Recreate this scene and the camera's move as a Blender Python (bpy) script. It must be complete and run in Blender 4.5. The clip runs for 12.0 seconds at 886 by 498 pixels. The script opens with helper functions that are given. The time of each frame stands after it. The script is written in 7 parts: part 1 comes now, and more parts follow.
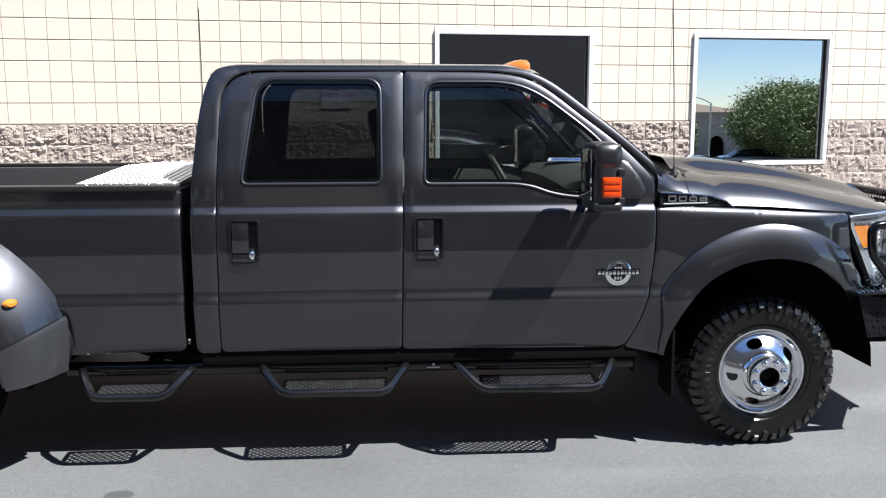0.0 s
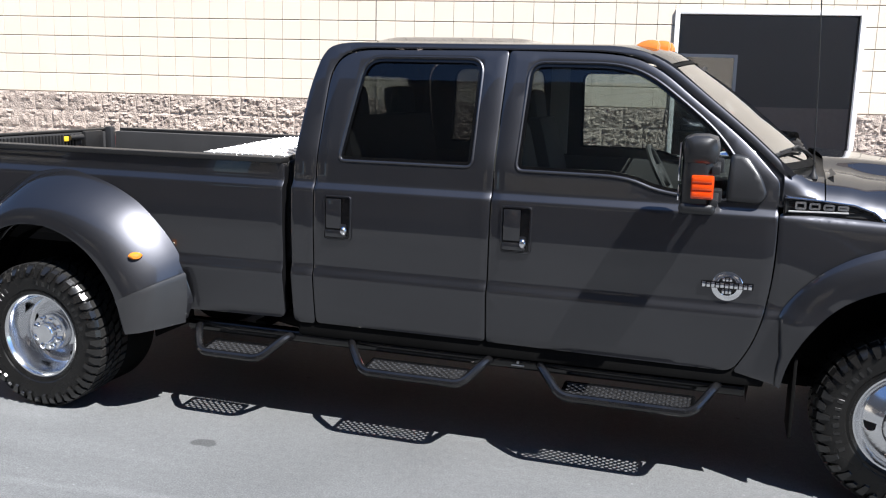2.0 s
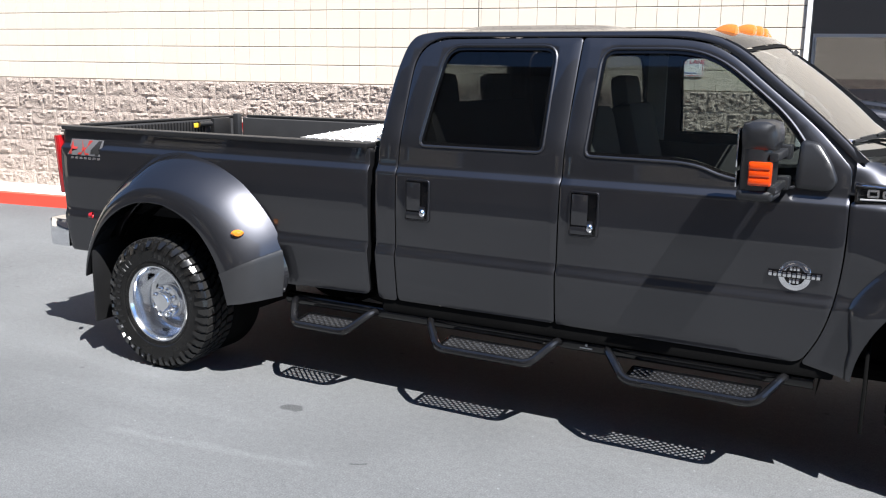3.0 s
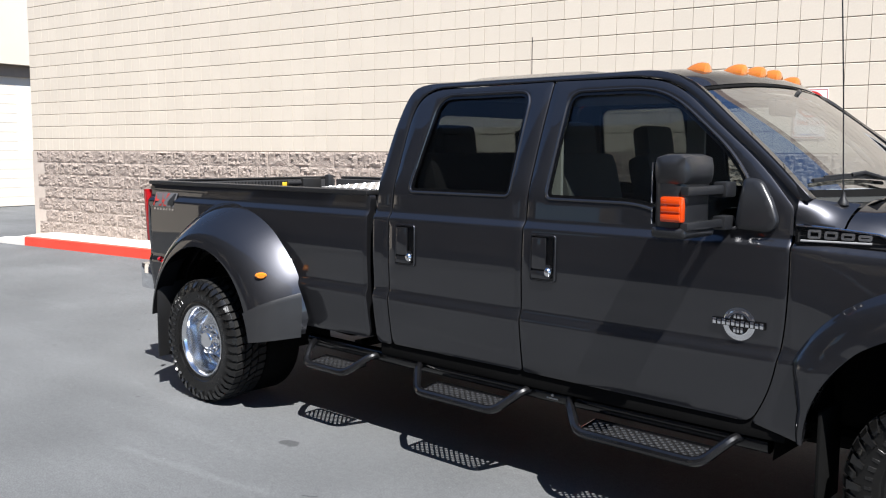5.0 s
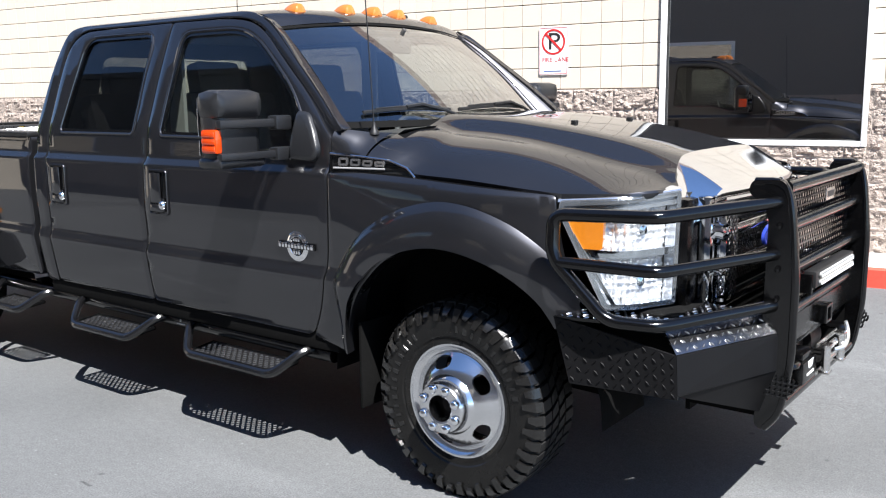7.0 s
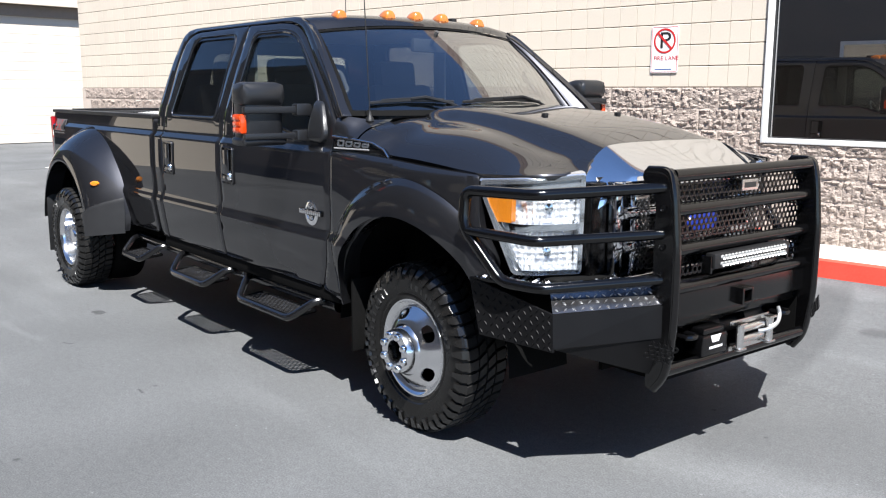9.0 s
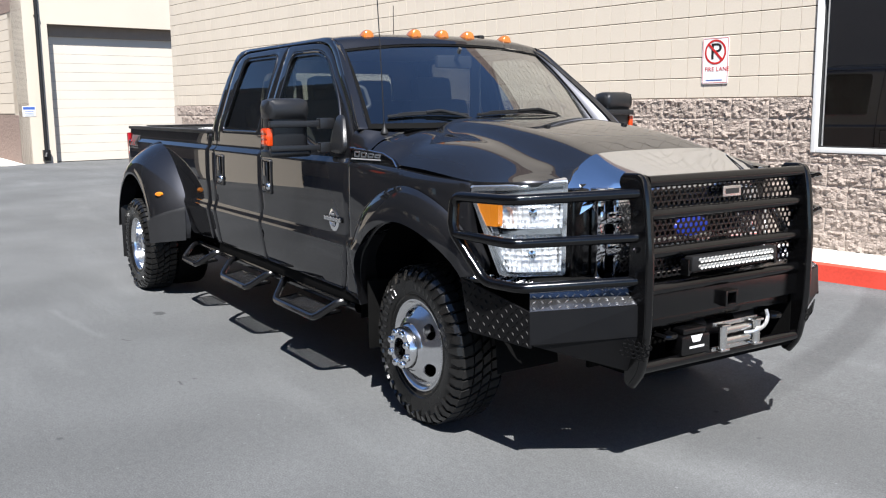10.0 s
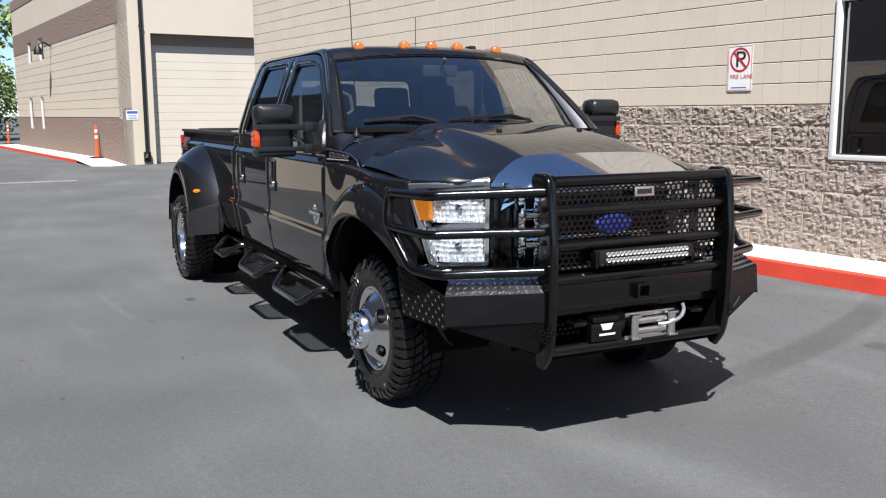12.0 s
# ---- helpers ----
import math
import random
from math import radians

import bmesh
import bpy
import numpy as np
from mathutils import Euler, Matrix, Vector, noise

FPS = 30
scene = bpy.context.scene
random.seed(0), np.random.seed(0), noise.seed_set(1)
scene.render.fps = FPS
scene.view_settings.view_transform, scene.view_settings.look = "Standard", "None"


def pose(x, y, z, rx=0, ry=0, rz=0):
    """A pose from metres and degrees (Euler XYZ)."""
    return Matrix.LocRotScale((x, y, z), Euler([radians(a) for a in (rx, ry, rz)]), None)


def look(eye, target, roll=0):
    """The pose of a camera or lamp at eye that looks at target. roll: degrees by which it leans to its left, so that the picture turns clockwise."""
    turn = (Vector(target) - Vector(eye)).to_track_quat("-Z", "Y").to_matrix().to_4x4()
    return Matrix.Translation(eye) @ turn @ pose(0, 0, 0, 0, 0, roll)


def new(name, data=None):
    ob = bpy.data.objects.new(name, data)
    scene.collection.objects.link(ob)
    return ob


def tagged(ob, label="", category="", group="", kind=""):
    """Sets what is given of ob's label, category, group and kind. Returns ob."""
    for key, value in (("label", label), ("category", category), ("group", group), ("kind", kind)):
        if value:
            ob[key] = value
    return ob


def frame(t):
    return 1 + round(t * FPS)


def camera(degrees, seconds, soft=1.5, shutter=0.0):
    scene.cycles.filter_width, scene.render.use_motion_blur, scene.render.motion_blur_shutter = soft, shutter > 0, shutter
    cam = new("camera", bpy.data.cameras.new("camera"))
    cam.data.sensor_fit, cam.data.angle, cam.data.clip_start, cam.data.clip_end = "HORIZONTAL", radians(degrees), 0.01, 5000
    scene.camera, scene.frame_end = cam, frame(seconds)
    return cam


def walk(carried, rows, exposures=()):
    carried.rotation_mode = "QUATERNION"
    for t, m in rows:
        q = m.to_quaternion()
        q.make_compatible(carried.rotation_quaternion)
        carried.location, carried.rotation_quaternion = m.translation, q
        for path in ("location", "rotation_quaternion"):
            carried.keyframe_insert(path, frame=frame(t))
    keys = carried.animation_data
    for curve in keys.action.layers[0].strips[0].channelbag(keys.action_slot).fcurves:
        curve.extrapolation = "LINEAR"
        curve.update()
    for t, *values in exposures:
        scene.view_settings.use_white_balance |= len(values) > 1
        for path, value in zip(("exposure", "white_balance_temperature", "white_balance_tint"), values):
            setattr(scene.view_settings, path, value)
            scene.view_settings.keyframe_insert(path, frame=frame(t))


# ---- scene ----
from mathutils import geometry

cam = camera(52.36, 12.0, soft=1.15)
PATH = [
    (0, (-2.021, -5.485, 1.813), (-1.887, -3.515, 1.501), -0.11),
    (0.5, (-1.689, -5.435, 1.841), (-1.704, -3.466, 1.486), 0.35),
    (1, (-1.354, -5.333, 1.819), (-1.506, -3.372, 1.460), 1.04),
    (1.5, (-1.073, -5.206, 1.820), (-1.439, -3.270, 1.476), 0.47),
    (2, (-0.857, -5.133, 1.813), (-1.442, -3.254, 1.458), 1.47),
    (2.5, (-0.592, -5.092, 1.772), (-1.360, -3.273, 1.452), 1.90),
    (3, (-0.394, -5.114, 1.832), (-1.303, -3.376, 1.440), 0.80),
    (3.2, (-0.252, -5.075, 1.789), (-1.226, -3.363, 1.442), 1.53),
    (4.8, (0.641, -4.523, 1.682), (-0.668, -3.031, 1.435), 0.26),
    (5, (0.733, -4.418, 1.646), (-0.617, -2.957, 1.433), 0.25),
    (5.5, (0.976, -4.252, 1.655), (-0.312, -2.747, 1.377), -0.11),
    (6, (1.331, -4.046, 1.647), (0.132, -2.486, 1.287), -0.13),
    (6.5, (1.696, -3.835, 1.633), (0.523, -2.250, 1.297), 0.15),
    (7, (2.055, -3.703, 1.612), (0.860, -2.136, 1.275), -0.77),
    (7.2, (2.192, -3.679, 1.608), (0.961, -2.135, 1.293), -0.35),
    (8.8, (3.218, -3.448, 1.599), (1.711, -2.172, 1.280), 0.36),
    (9, (3.302, -3.401, 1.599), (1.765, -2.169, 1.255), 0.17),
    (9.5, (3.551, -3.333, 1.607), (1.953, -2.177, 1.271), -0.30),
    (10, (3.791, -3.199, 1.594), (2.126, -2.137, 1.281), -0.56),
    (10.5, (4.100, -3.116, 1.586), (2.378, -2.137, 1.306), -1.13),
    (11, (4.296, -2.985, 1.590), (2.543, -2.067, 1.294), -0.95),
    (11.5, (4.507, -2.830, 1.575), (2.722, -1.974, 1.288), -0.63),
    (12, (4.571, -2.724, 1.588), (2.792, -1.861, 1.289), -0.30),
]
EXPOSURES = [(t, s, 6370 if t < 4 else 6390 if t < 10 else 6540, 10) for t, s in ((0.0, 1.58), (3.0, 1.66), (5.0, 1.32), (5.6, 1.30), (6.0, 1.33), (6.4, 1.58), (7.0, 1.68), (9.0, 1.46), (9.6, 1.34), (10.5, 1.07), (12.0, 0.87))]
walk(cam, [(t, look(eye, target, roll)) for t, eye, target, roll in PATH], EXPOSURES)

# ---- light: clear noon sky and one sun, from the front of the truck and its right ----
LIGHT = Vector((-0.57, 0.325, -1.0)).normalized()
SUN_ELEVATION = math.asin(-LIGHT.z)
sun = new("sun", bpy.data.lights.new("sun", "SUN"))
sun.data.energy, sun.data.angle, sun.data.color = 5.0, radians(0.53), (1.0, 0.975, 0.945)
sun.matrix_world = look((20, -20, 35), Vector((20, -20, 35)) + LIGHT)
world = bpy.data.worlds.new("sky")
scene.world = world
world.use_nodes = True
sky = world.node_tree.nodes.new("ShaderNodeTexSky")
sky.sky_type, sky.sun_disc = "NISHITA", False
sky.sun_elevation, sky.sun_rotation = SUN_ELEVATION, math.atan2(-LIGHT.x, -LIGHT.y)
sky.air_density, sky.dust_density, sky.ozone_density = 0.65, 0.0, 3.8
world.node_tree.links.new(sky.outputs[0], world.node_tree.nodes["Background"].inputs[0])
world.node_tree.nodes["Background"].inputs[1].default_value = 0.086


# ---- materials ----
def nodes_of(name):
    m = bpy.data.materials.new(name)
    m.use_nodes = True
    return m, m.node_tree, m.node_tree.nodes["Principled BSDF"]


def surface(name, colour, rough=0.5, metal=0.0, vary=0.12, scale=6.0, fine=90.0, bump=0.0, coat=0.0,
            coat_rough=0.03, spec=0.5, island=0.0, per_object=0.0, tint=None, rough_vary=0.1, bump_scale=None):
    """A plain surface with broad and fine variation of colour, gloss and relief."""
    m, tree, b = nodes_of(name)
    n, link = tree.nodes, tree.links.new
    co = n.new("ShaderNodeTexCoord")
    broad, grain = n.new("ShaderNodeTexNoise"), n.new("ShaderNodeTexNoise")
    broad.inputs["Scale"].default_value, broad.inputs["Detail"].default_value = scale, 5
    grain.inputs["Scale"].default_value, grain.inputs["Detail"].default_value = fine, 3
    link(co.outputs["Object"], broad.inputs["Vector"]), link(co.outputs["Object"], grain.inputs["Vector"])
    add = n.new("ShaderNodeMath")
    add.operation = "ADD"
    link(broad.outputs["Fac"], add.inputs[0]), link(grain.outputs["Fac"], add.inputs[1])
    ramp = n.new("ShaderNodeMapRange")
    ramp.inputs["From Min"].default_value, ramp.inputs["From Max"].default_value = 0.6, 1.4
    ramp.inputs["To Min"].default_value, ramp.inputs["To Max"].default_value = 1 - vary, 1 + vary
    link(add.outputs[0], ramp.inputs["Value"])
    last = ramp.outputs[0]
    if island or per_object:
        src = n.new("ShaderNodeNewGeometry") if island else n.new("ShaderNodeObjectInfo")
        r2 = n.new("ShaderNodeMapRange")
        amount = island or per_object
        r2.inputs["To Min"].default_value, r2.inputs["To Max"].default_value = 1 - amount, 1 + amount
        link(src.outputs["Random Per Island" if island else "Random"], r2.inputs["Value"])
        mul = n.new("ShaderNodeMath")
        mul.operation = "MULTIPLY"
        link(last, mul.inputs[0]), link(r2.outputs[0], mul.inputs[1])
        last = mul.outputs[0]
    mix = n.new("ShaderNodeVectorMath")
    mix.operation = "SCALE"
    if tint:
        tm = n.new("ShaderNodeMix")
        tm.data_type = "RGBA"
        tm.inputs["A"].default_value, tm.inputs["B"].default_value = (*colour, 1), (*tint, 1)
        link(broad.outputs["Fac"], tm.inputs["Factor"]), link(tm.outputs["Result"], mix.inputs[0])
    else:
        mix.inputs[0].default_value = colour
    link(last, mix.inputs["Scale"]), link(mix.outputs[0], b.inputs["Base Color"])
    rr = n.new("ShaderNodeMapRange")
    rr.inputs["From Min"].default_value, rr.inputs["From Max"].default_value = 0.3, 0.7
    rr.inputs["To Min"].default_value, rr.inputs["To Max"].default_value = max(0.02, rough * (1 - rough_vary)), min(1, rough * (1 + rough_vary))
    link(broad.outputs["Fac"], rr.inputs["Value"]), link(rr.outputs[0], b.inputs["Roughness"])
    b.inputs["Metallic"].default_value = metal
    b.inputs["Specular IOR Level"].default_value = spec
    b.inputs["Coat Weight"].default_value, b.inputs["Coat Roughness"].default_value = coat, coat_rough
    if bump:
        bp = n.new("ShaderNodeBump")
        bp.inputs["Strength"].default_value, bp.inputs["Distance"].default_value = 1.0, bump
        src = grain
        if bump_scale:
            src = n.new("ShaderNodeTexNoise")
            src.inputs["Scale"].default_value, src.inputs["Detail"].default_value = bump_scale, 6
            link(co.outputs["Object"], src.inputs["Vector"])
        link(src.outputs["Fac"], bp.inputs["Height"]), link(bp.outputs[0], b.inputs["Normal"])
    return m


def glass(name, tint, base=0.04, rough=0.0, power_of=5.0):
    """A clear pane: tinted see-through, with gloss that grows at the rim."""
    m, tree, b = nodes_of(name)
    n, link = tree.nodes, tree.links.new
    clear, gloss, mix, lw = n.new("ShaderNodeBsdfTransparent"), n.new("ShaderNodeBsdfGlossy"), n.new("ShaderNodeMixShader"), n.new("ShaderNodeLayerWeight")
    clear.inputs["Color"].default_value = (*tint, 1)
    gloss.inputs["Roughness"].default_value = rough
    lw.inputs["Blend"].default_value = 0.5
    power, scale = n.new("ShaderNodeMath"), n.new("ShaderNodeMath")
    power.operation, power.inputs[1].default_value = "POWER", power_of
    scale.operation, scale.inputs[1].default_value, scale.inputs[2].default_value = "MULTIPLY_ADD", 1 - base, base
    link(lw.outputs["Facing"], power.inputs[0]), link(power.outputs[0], scale.inputs[0]), link(scale.outputs[0], mix.inputs[0])
    link(clear.outputs[0], mix.inputs[1]), link(gloss.outputs[0], mix.inputs[2])
    link(mix.outputs[0], n["Material Output"].inputs["Surface"])
    return m


M = {}
M["paint"] = surface("gunmetal_paint", (0.0490, 0.0497, 0.0555), 0.38, 0.92, vary=0.05, scale=2.0, fine=900.0, coat=1.0, coat_rough=0.015, rough_vary=0.05, spec=0.2)
M["paint"].node_tree.nodes["Principled BSDF"].inputs["Coat IOR"].default_value = 1.52
M["paint"].node_tree.nodes["Principled BSDF"].inputs["Specular Tint"].default_value = (0.12, 0.12, 0.13, 1)
M["black_plastic"] = surface("black_plastic", (0.0065, 0.0065, 0.007), 0.48, vary=0.15, fine=300.0, bump=0.0004)
M["black_gloss"] = surface("black_powder_coat", (0.0020, 0.0020, 0.0022), 0.12, vary=0.1, fine=500.0, coat=0.0, bump=0.0002)
M["chrome"] = surface("chrome", (0.80, 0.81, 0.83), 0.06, 1.0, vary=0.03, rough_vary=0.3)
M["alloy"] = surface("polished_alloy", (0.72, 0.73, 0.75), 0.15, 1.0, vary=0.05, fine=200.0, rough_vary=0.3)
M["step_black"] = surface("scuffed_step_tube", (0.004, 0.004, 0.0045), 0.20, vary=0.3, fine=120.0, spec=0.7, rough_vary=0.4)
M["rubber"] = surface("tyre_rubber", (0.0060, 0.0058, 0.0056), 0.26, vary=0.25, scale=9.0, fine=60.0, bump=0.0003, spec=0.30, rough_vary=0.5)
M["lug_rubber"] = surface("polished_lug_rubber", (0.007, 0.0068, 0.0066), 0.22, vary=0.3, scale=20.0, fine=160.0, bump=0.0006, spec=0.6)
M["tread_rubber"] = surface("dusty_tread_rubber", (0.013, 0.0127, 0.0124), 0.5, vary=0.3, scale=20.0, fine=160.0, bump=0.0008, spec=0.3)
M["dark"] = surface("underbody_black", (0.005, 0.005, 0.005), 0.8, vary=0.3, spec=0.05)
M["liner"] = surface("bed_liner", (0.020, 0.020, 0.021), 0.75, vary=0.2, fine=400.0, bump=0.001)
M["glass_tint"] = glass("tinted_glass", (0.41, 0.42, 0.42))
M["glass_front"] = glass("door_glass", (0.67, 0.70, 0.69))
M["glass_clear"] = glass("windscreen_glass", (0.72, 0.77, 0.78), base=0.10, power_of=1.5)
M["glass_lens"] = glass("lamp_lens", (0.93, 0.95, 0.96))
M["glass_window"] = glass("office_glass", (0.12, 0.13, 0.14), base=0.46)
M["amber"] = surface("amber_lens", (0.60, 0.190, 0.014), 0.14, vary=0.2, fine=120.0, coat=1.0)
M["mirror_black"] = surface("mirror_plastic", (0.012, 0.0125, 0.014), 0.33, vary=0.15, fine=300.0, bump=0.0004)
M["leaf_light"] = surface("pale_leaves", (0.20, 0.27, 0.09), 0.6, vary=0.35, scale=0.7, island=0.35)
M["marker_amber"] = surface("weathered_marker_lens", (0.44, 0.135, 0.018), 0.15, vary=0.2, fine=140.0, coat=1.0)
M["orange_lens"] = surface("orange_lens", (0.55, 0.048, 0.003), 0.12, vary=0.1, fine=120.0, coat=0.6)
M["red_lens"] = surface("red_lens", (0.26, 0.006, 0.008), 0.12, vary=0.08, coat=0.6)
M["interior"] = surface("grey_cloth", (0.055, 0.052, 0.050), 0.85, vary=0.15, fine=250.0, bump=0.0008)
M["dash"] = surface("dash_plastic", (0.05, 0.048, 0.046), 0.6, vary=0.1, fine=250.0, bump=0.0005)
M["headliner"] = surface("headliner", (0.35, 0.33, 0.30), 0.9, vary=0.08)
M["diamond"] = surface("diamond_plate_black", (0.0035, 0.0035, 0.004), 0.50, vary=0.1, spec=0.20)
M["diamond_sheen"] = surface("sheen_diamond_plate", (0.26, 0.26, 0.27), 0.22, 1.0, vary=0.3, fine=60.0)
M["pad"] = surface("textured_grey_pad", (0.017, 0.0175, 0.019), 0.40, vary=0.2, fine=300.0, bump=0.0006)
M["tread"] = surface("worn_tread_steel", (0.22, 0.22, 0.23), 0.26, 0.95, vary=0.4, fine=90.0)
M["reflector"] = surface("lamp_reflector", (0.95, 0.95, 0.96), 0.18, 0.62, vary=0.05)
M["lamp_chrome"] = surface("bright_lamp_trim", (0.66, 0.68, 0.71), 0.16, 0.88, vary=0.08, fine=70.0)
M["aluminium"] = surface("bare_aluminium_plate", (0.75, 0.75, 0.74), 0.32, 0.9, vary=0.06, fine=40.0)
M["steel"] = surface("zinc_steel", (0.72, 0.71, 0.69), 0.24, 1.0, vary=0.1, fine=80.0)
M["led"] = surface("led_reflector", (0.60, 0.60, 0.58), 0.25, 0.5, vary=0.1, fine=60.0)
M["blue"] = surface("blue_enamel", (0.015, 0.03, 0.22), 0.2, vary=0.05, coat=0.7)
# tread bars in a brighter metal than their plates
M["knob"] = surface("bright_tread_tips", (0.62, 0.62, 0.63), 0.3, 1.0, vary=0.2, fine=60.0)
M["red_paint"] = surface("red_decal", (0.28, 0.025, 0.02), 0.4, vary=0.05)
M["decal_grey"] = surface("grey_decal_film", (0.10, 0.10, 0.105), 0.35, vary=0.08, fine=120.0)
M["silver"] = surface("silver_decal", (0.45, 0.45, 0.46), 0.35, 0.5, vary=0.05)
M["vent_silver"] = surface("brushed_vent_letters", (0.34, 0.34, 0.35), 0.25, 0.9, vary=0.3, fine=150.0)
M["yellow"] = surface("yellow_plastic", (0.65, 0.42, 0.03), 0.45, vary=0.08)
M["white"] = surface("white_enamel", (0.78, 0.78, 0.78), 0.4, vary=0.04)
M["black_ink"] = surface("black_ink", (0.015, 0.015, 0.015), 0.5, vary=0.04)
M["red_ink"] = surface("red_ink", (0.50, 0.02, 0.02), 0.5, vary=0.05)
M["blue_ink"] = surface("blue_ink", (0.05, 0.12, 0.40), 0.5, vary=0.05)
M["tan_block"] = surface("tan_masonry", (0.585, 0.518, 0.428), 0.85, vary=0.05, scale=1.3, fine=70.0, bump=0.0012, per_object=0.02, bump_scale=160.0)
M["tan_rest"] = surface("tan_masonry_rest", (0.585, 0.518, 0.428), 0.85, vary=0.05, scale=1.3, fine=70.0, bump=0.0012, island=0.02, bump_scale=160.0)
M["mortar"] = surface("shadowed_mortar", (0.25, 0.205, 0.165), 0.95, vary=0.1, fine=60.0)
M["split"] = surface("split_face_block", (0.365, 0.303, 0.260), 0.9, vary=0.24, scale=16.0, fine=140.0, bump=0.018, per_object=0.06, bump_scale=65.0, tint=(0.315, 0.257, 0.221))
M["split_rest"] = surface("split_face_block_rest", (0.365, 0.303, 0.260), 0.9, vary=0.24, scale=16.0, fine=140.0, bump=0.018, island=0.06, bump_scale=65.0, tint=(0.315, 0.257, 0.221))
M["brown_band"] = surface("brown_split_block", (0.27, 0.195, 0.162), 0.9, vary=0.3, scale=6.0, fine=30.0, bump=0.03, bump_scale=12.0, tint=(0.20, 0.148, 0.125))
M["worn_line"] = surface("worn_line_paint", (0.27, 0.27, 0.27), 0.85, vary=0.35, scale=7.0, fine=60.0)
M["mortar2"] = surface("pale_mortar", (0.50, 0.425, 0.365), 0.95, vary=0.1, fine=60.0)
M["stucco"] = surface("tan_stucco", (0.585, 0.518, 0.428), 0.9, vary=0.06, scale=0.8, fine=120.0, bump=0.002)
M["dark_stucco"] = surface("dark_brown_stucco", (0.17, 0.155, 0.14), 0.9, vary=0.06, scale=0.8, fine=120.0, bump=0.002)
M["door_white"] = surface("roller_door_paint", (0.61, 0.555, 0.475), 0.6, vary=0.05, scale=1.0)
M["frame_grey"] = surface("white_window_frame", (0.68, 0.68, 0.67), 0.45, vary=0.05)
M["concrete"] = surface("pale_concrete", (0.58, 0.56, 0.52), 0.9, vary=0.1, scale=2.0, fine=80.0, bump=0.002)
M["kerb_red"] = surface("red_kerb_paint", (0.62, 0.06, 0.035), 0.6, vary=0.15, scale=3.0, fine=50.0, bump=0.001)
# near-black walls carry the darkness of unlit rooms and of the porch
M["room"] = surface("unlit_room_black", (0.02, 0.02, 0.02), 0.9, vary=0.1)
M["bark"] = surface("bark", (0.16, 0.11, 0.07), 0.9, vary=0.3, fine=30.0, bump=0.01)
M["leaf"] = surface("leaves", (0.115, 0.150, 0.050), 0.6, vary=0.35, scale=0.7, island=0.35)
M["orange"] = surface("orange_plastic", (0.75, 0.10, 0.02), 0.45, vary=0.08)


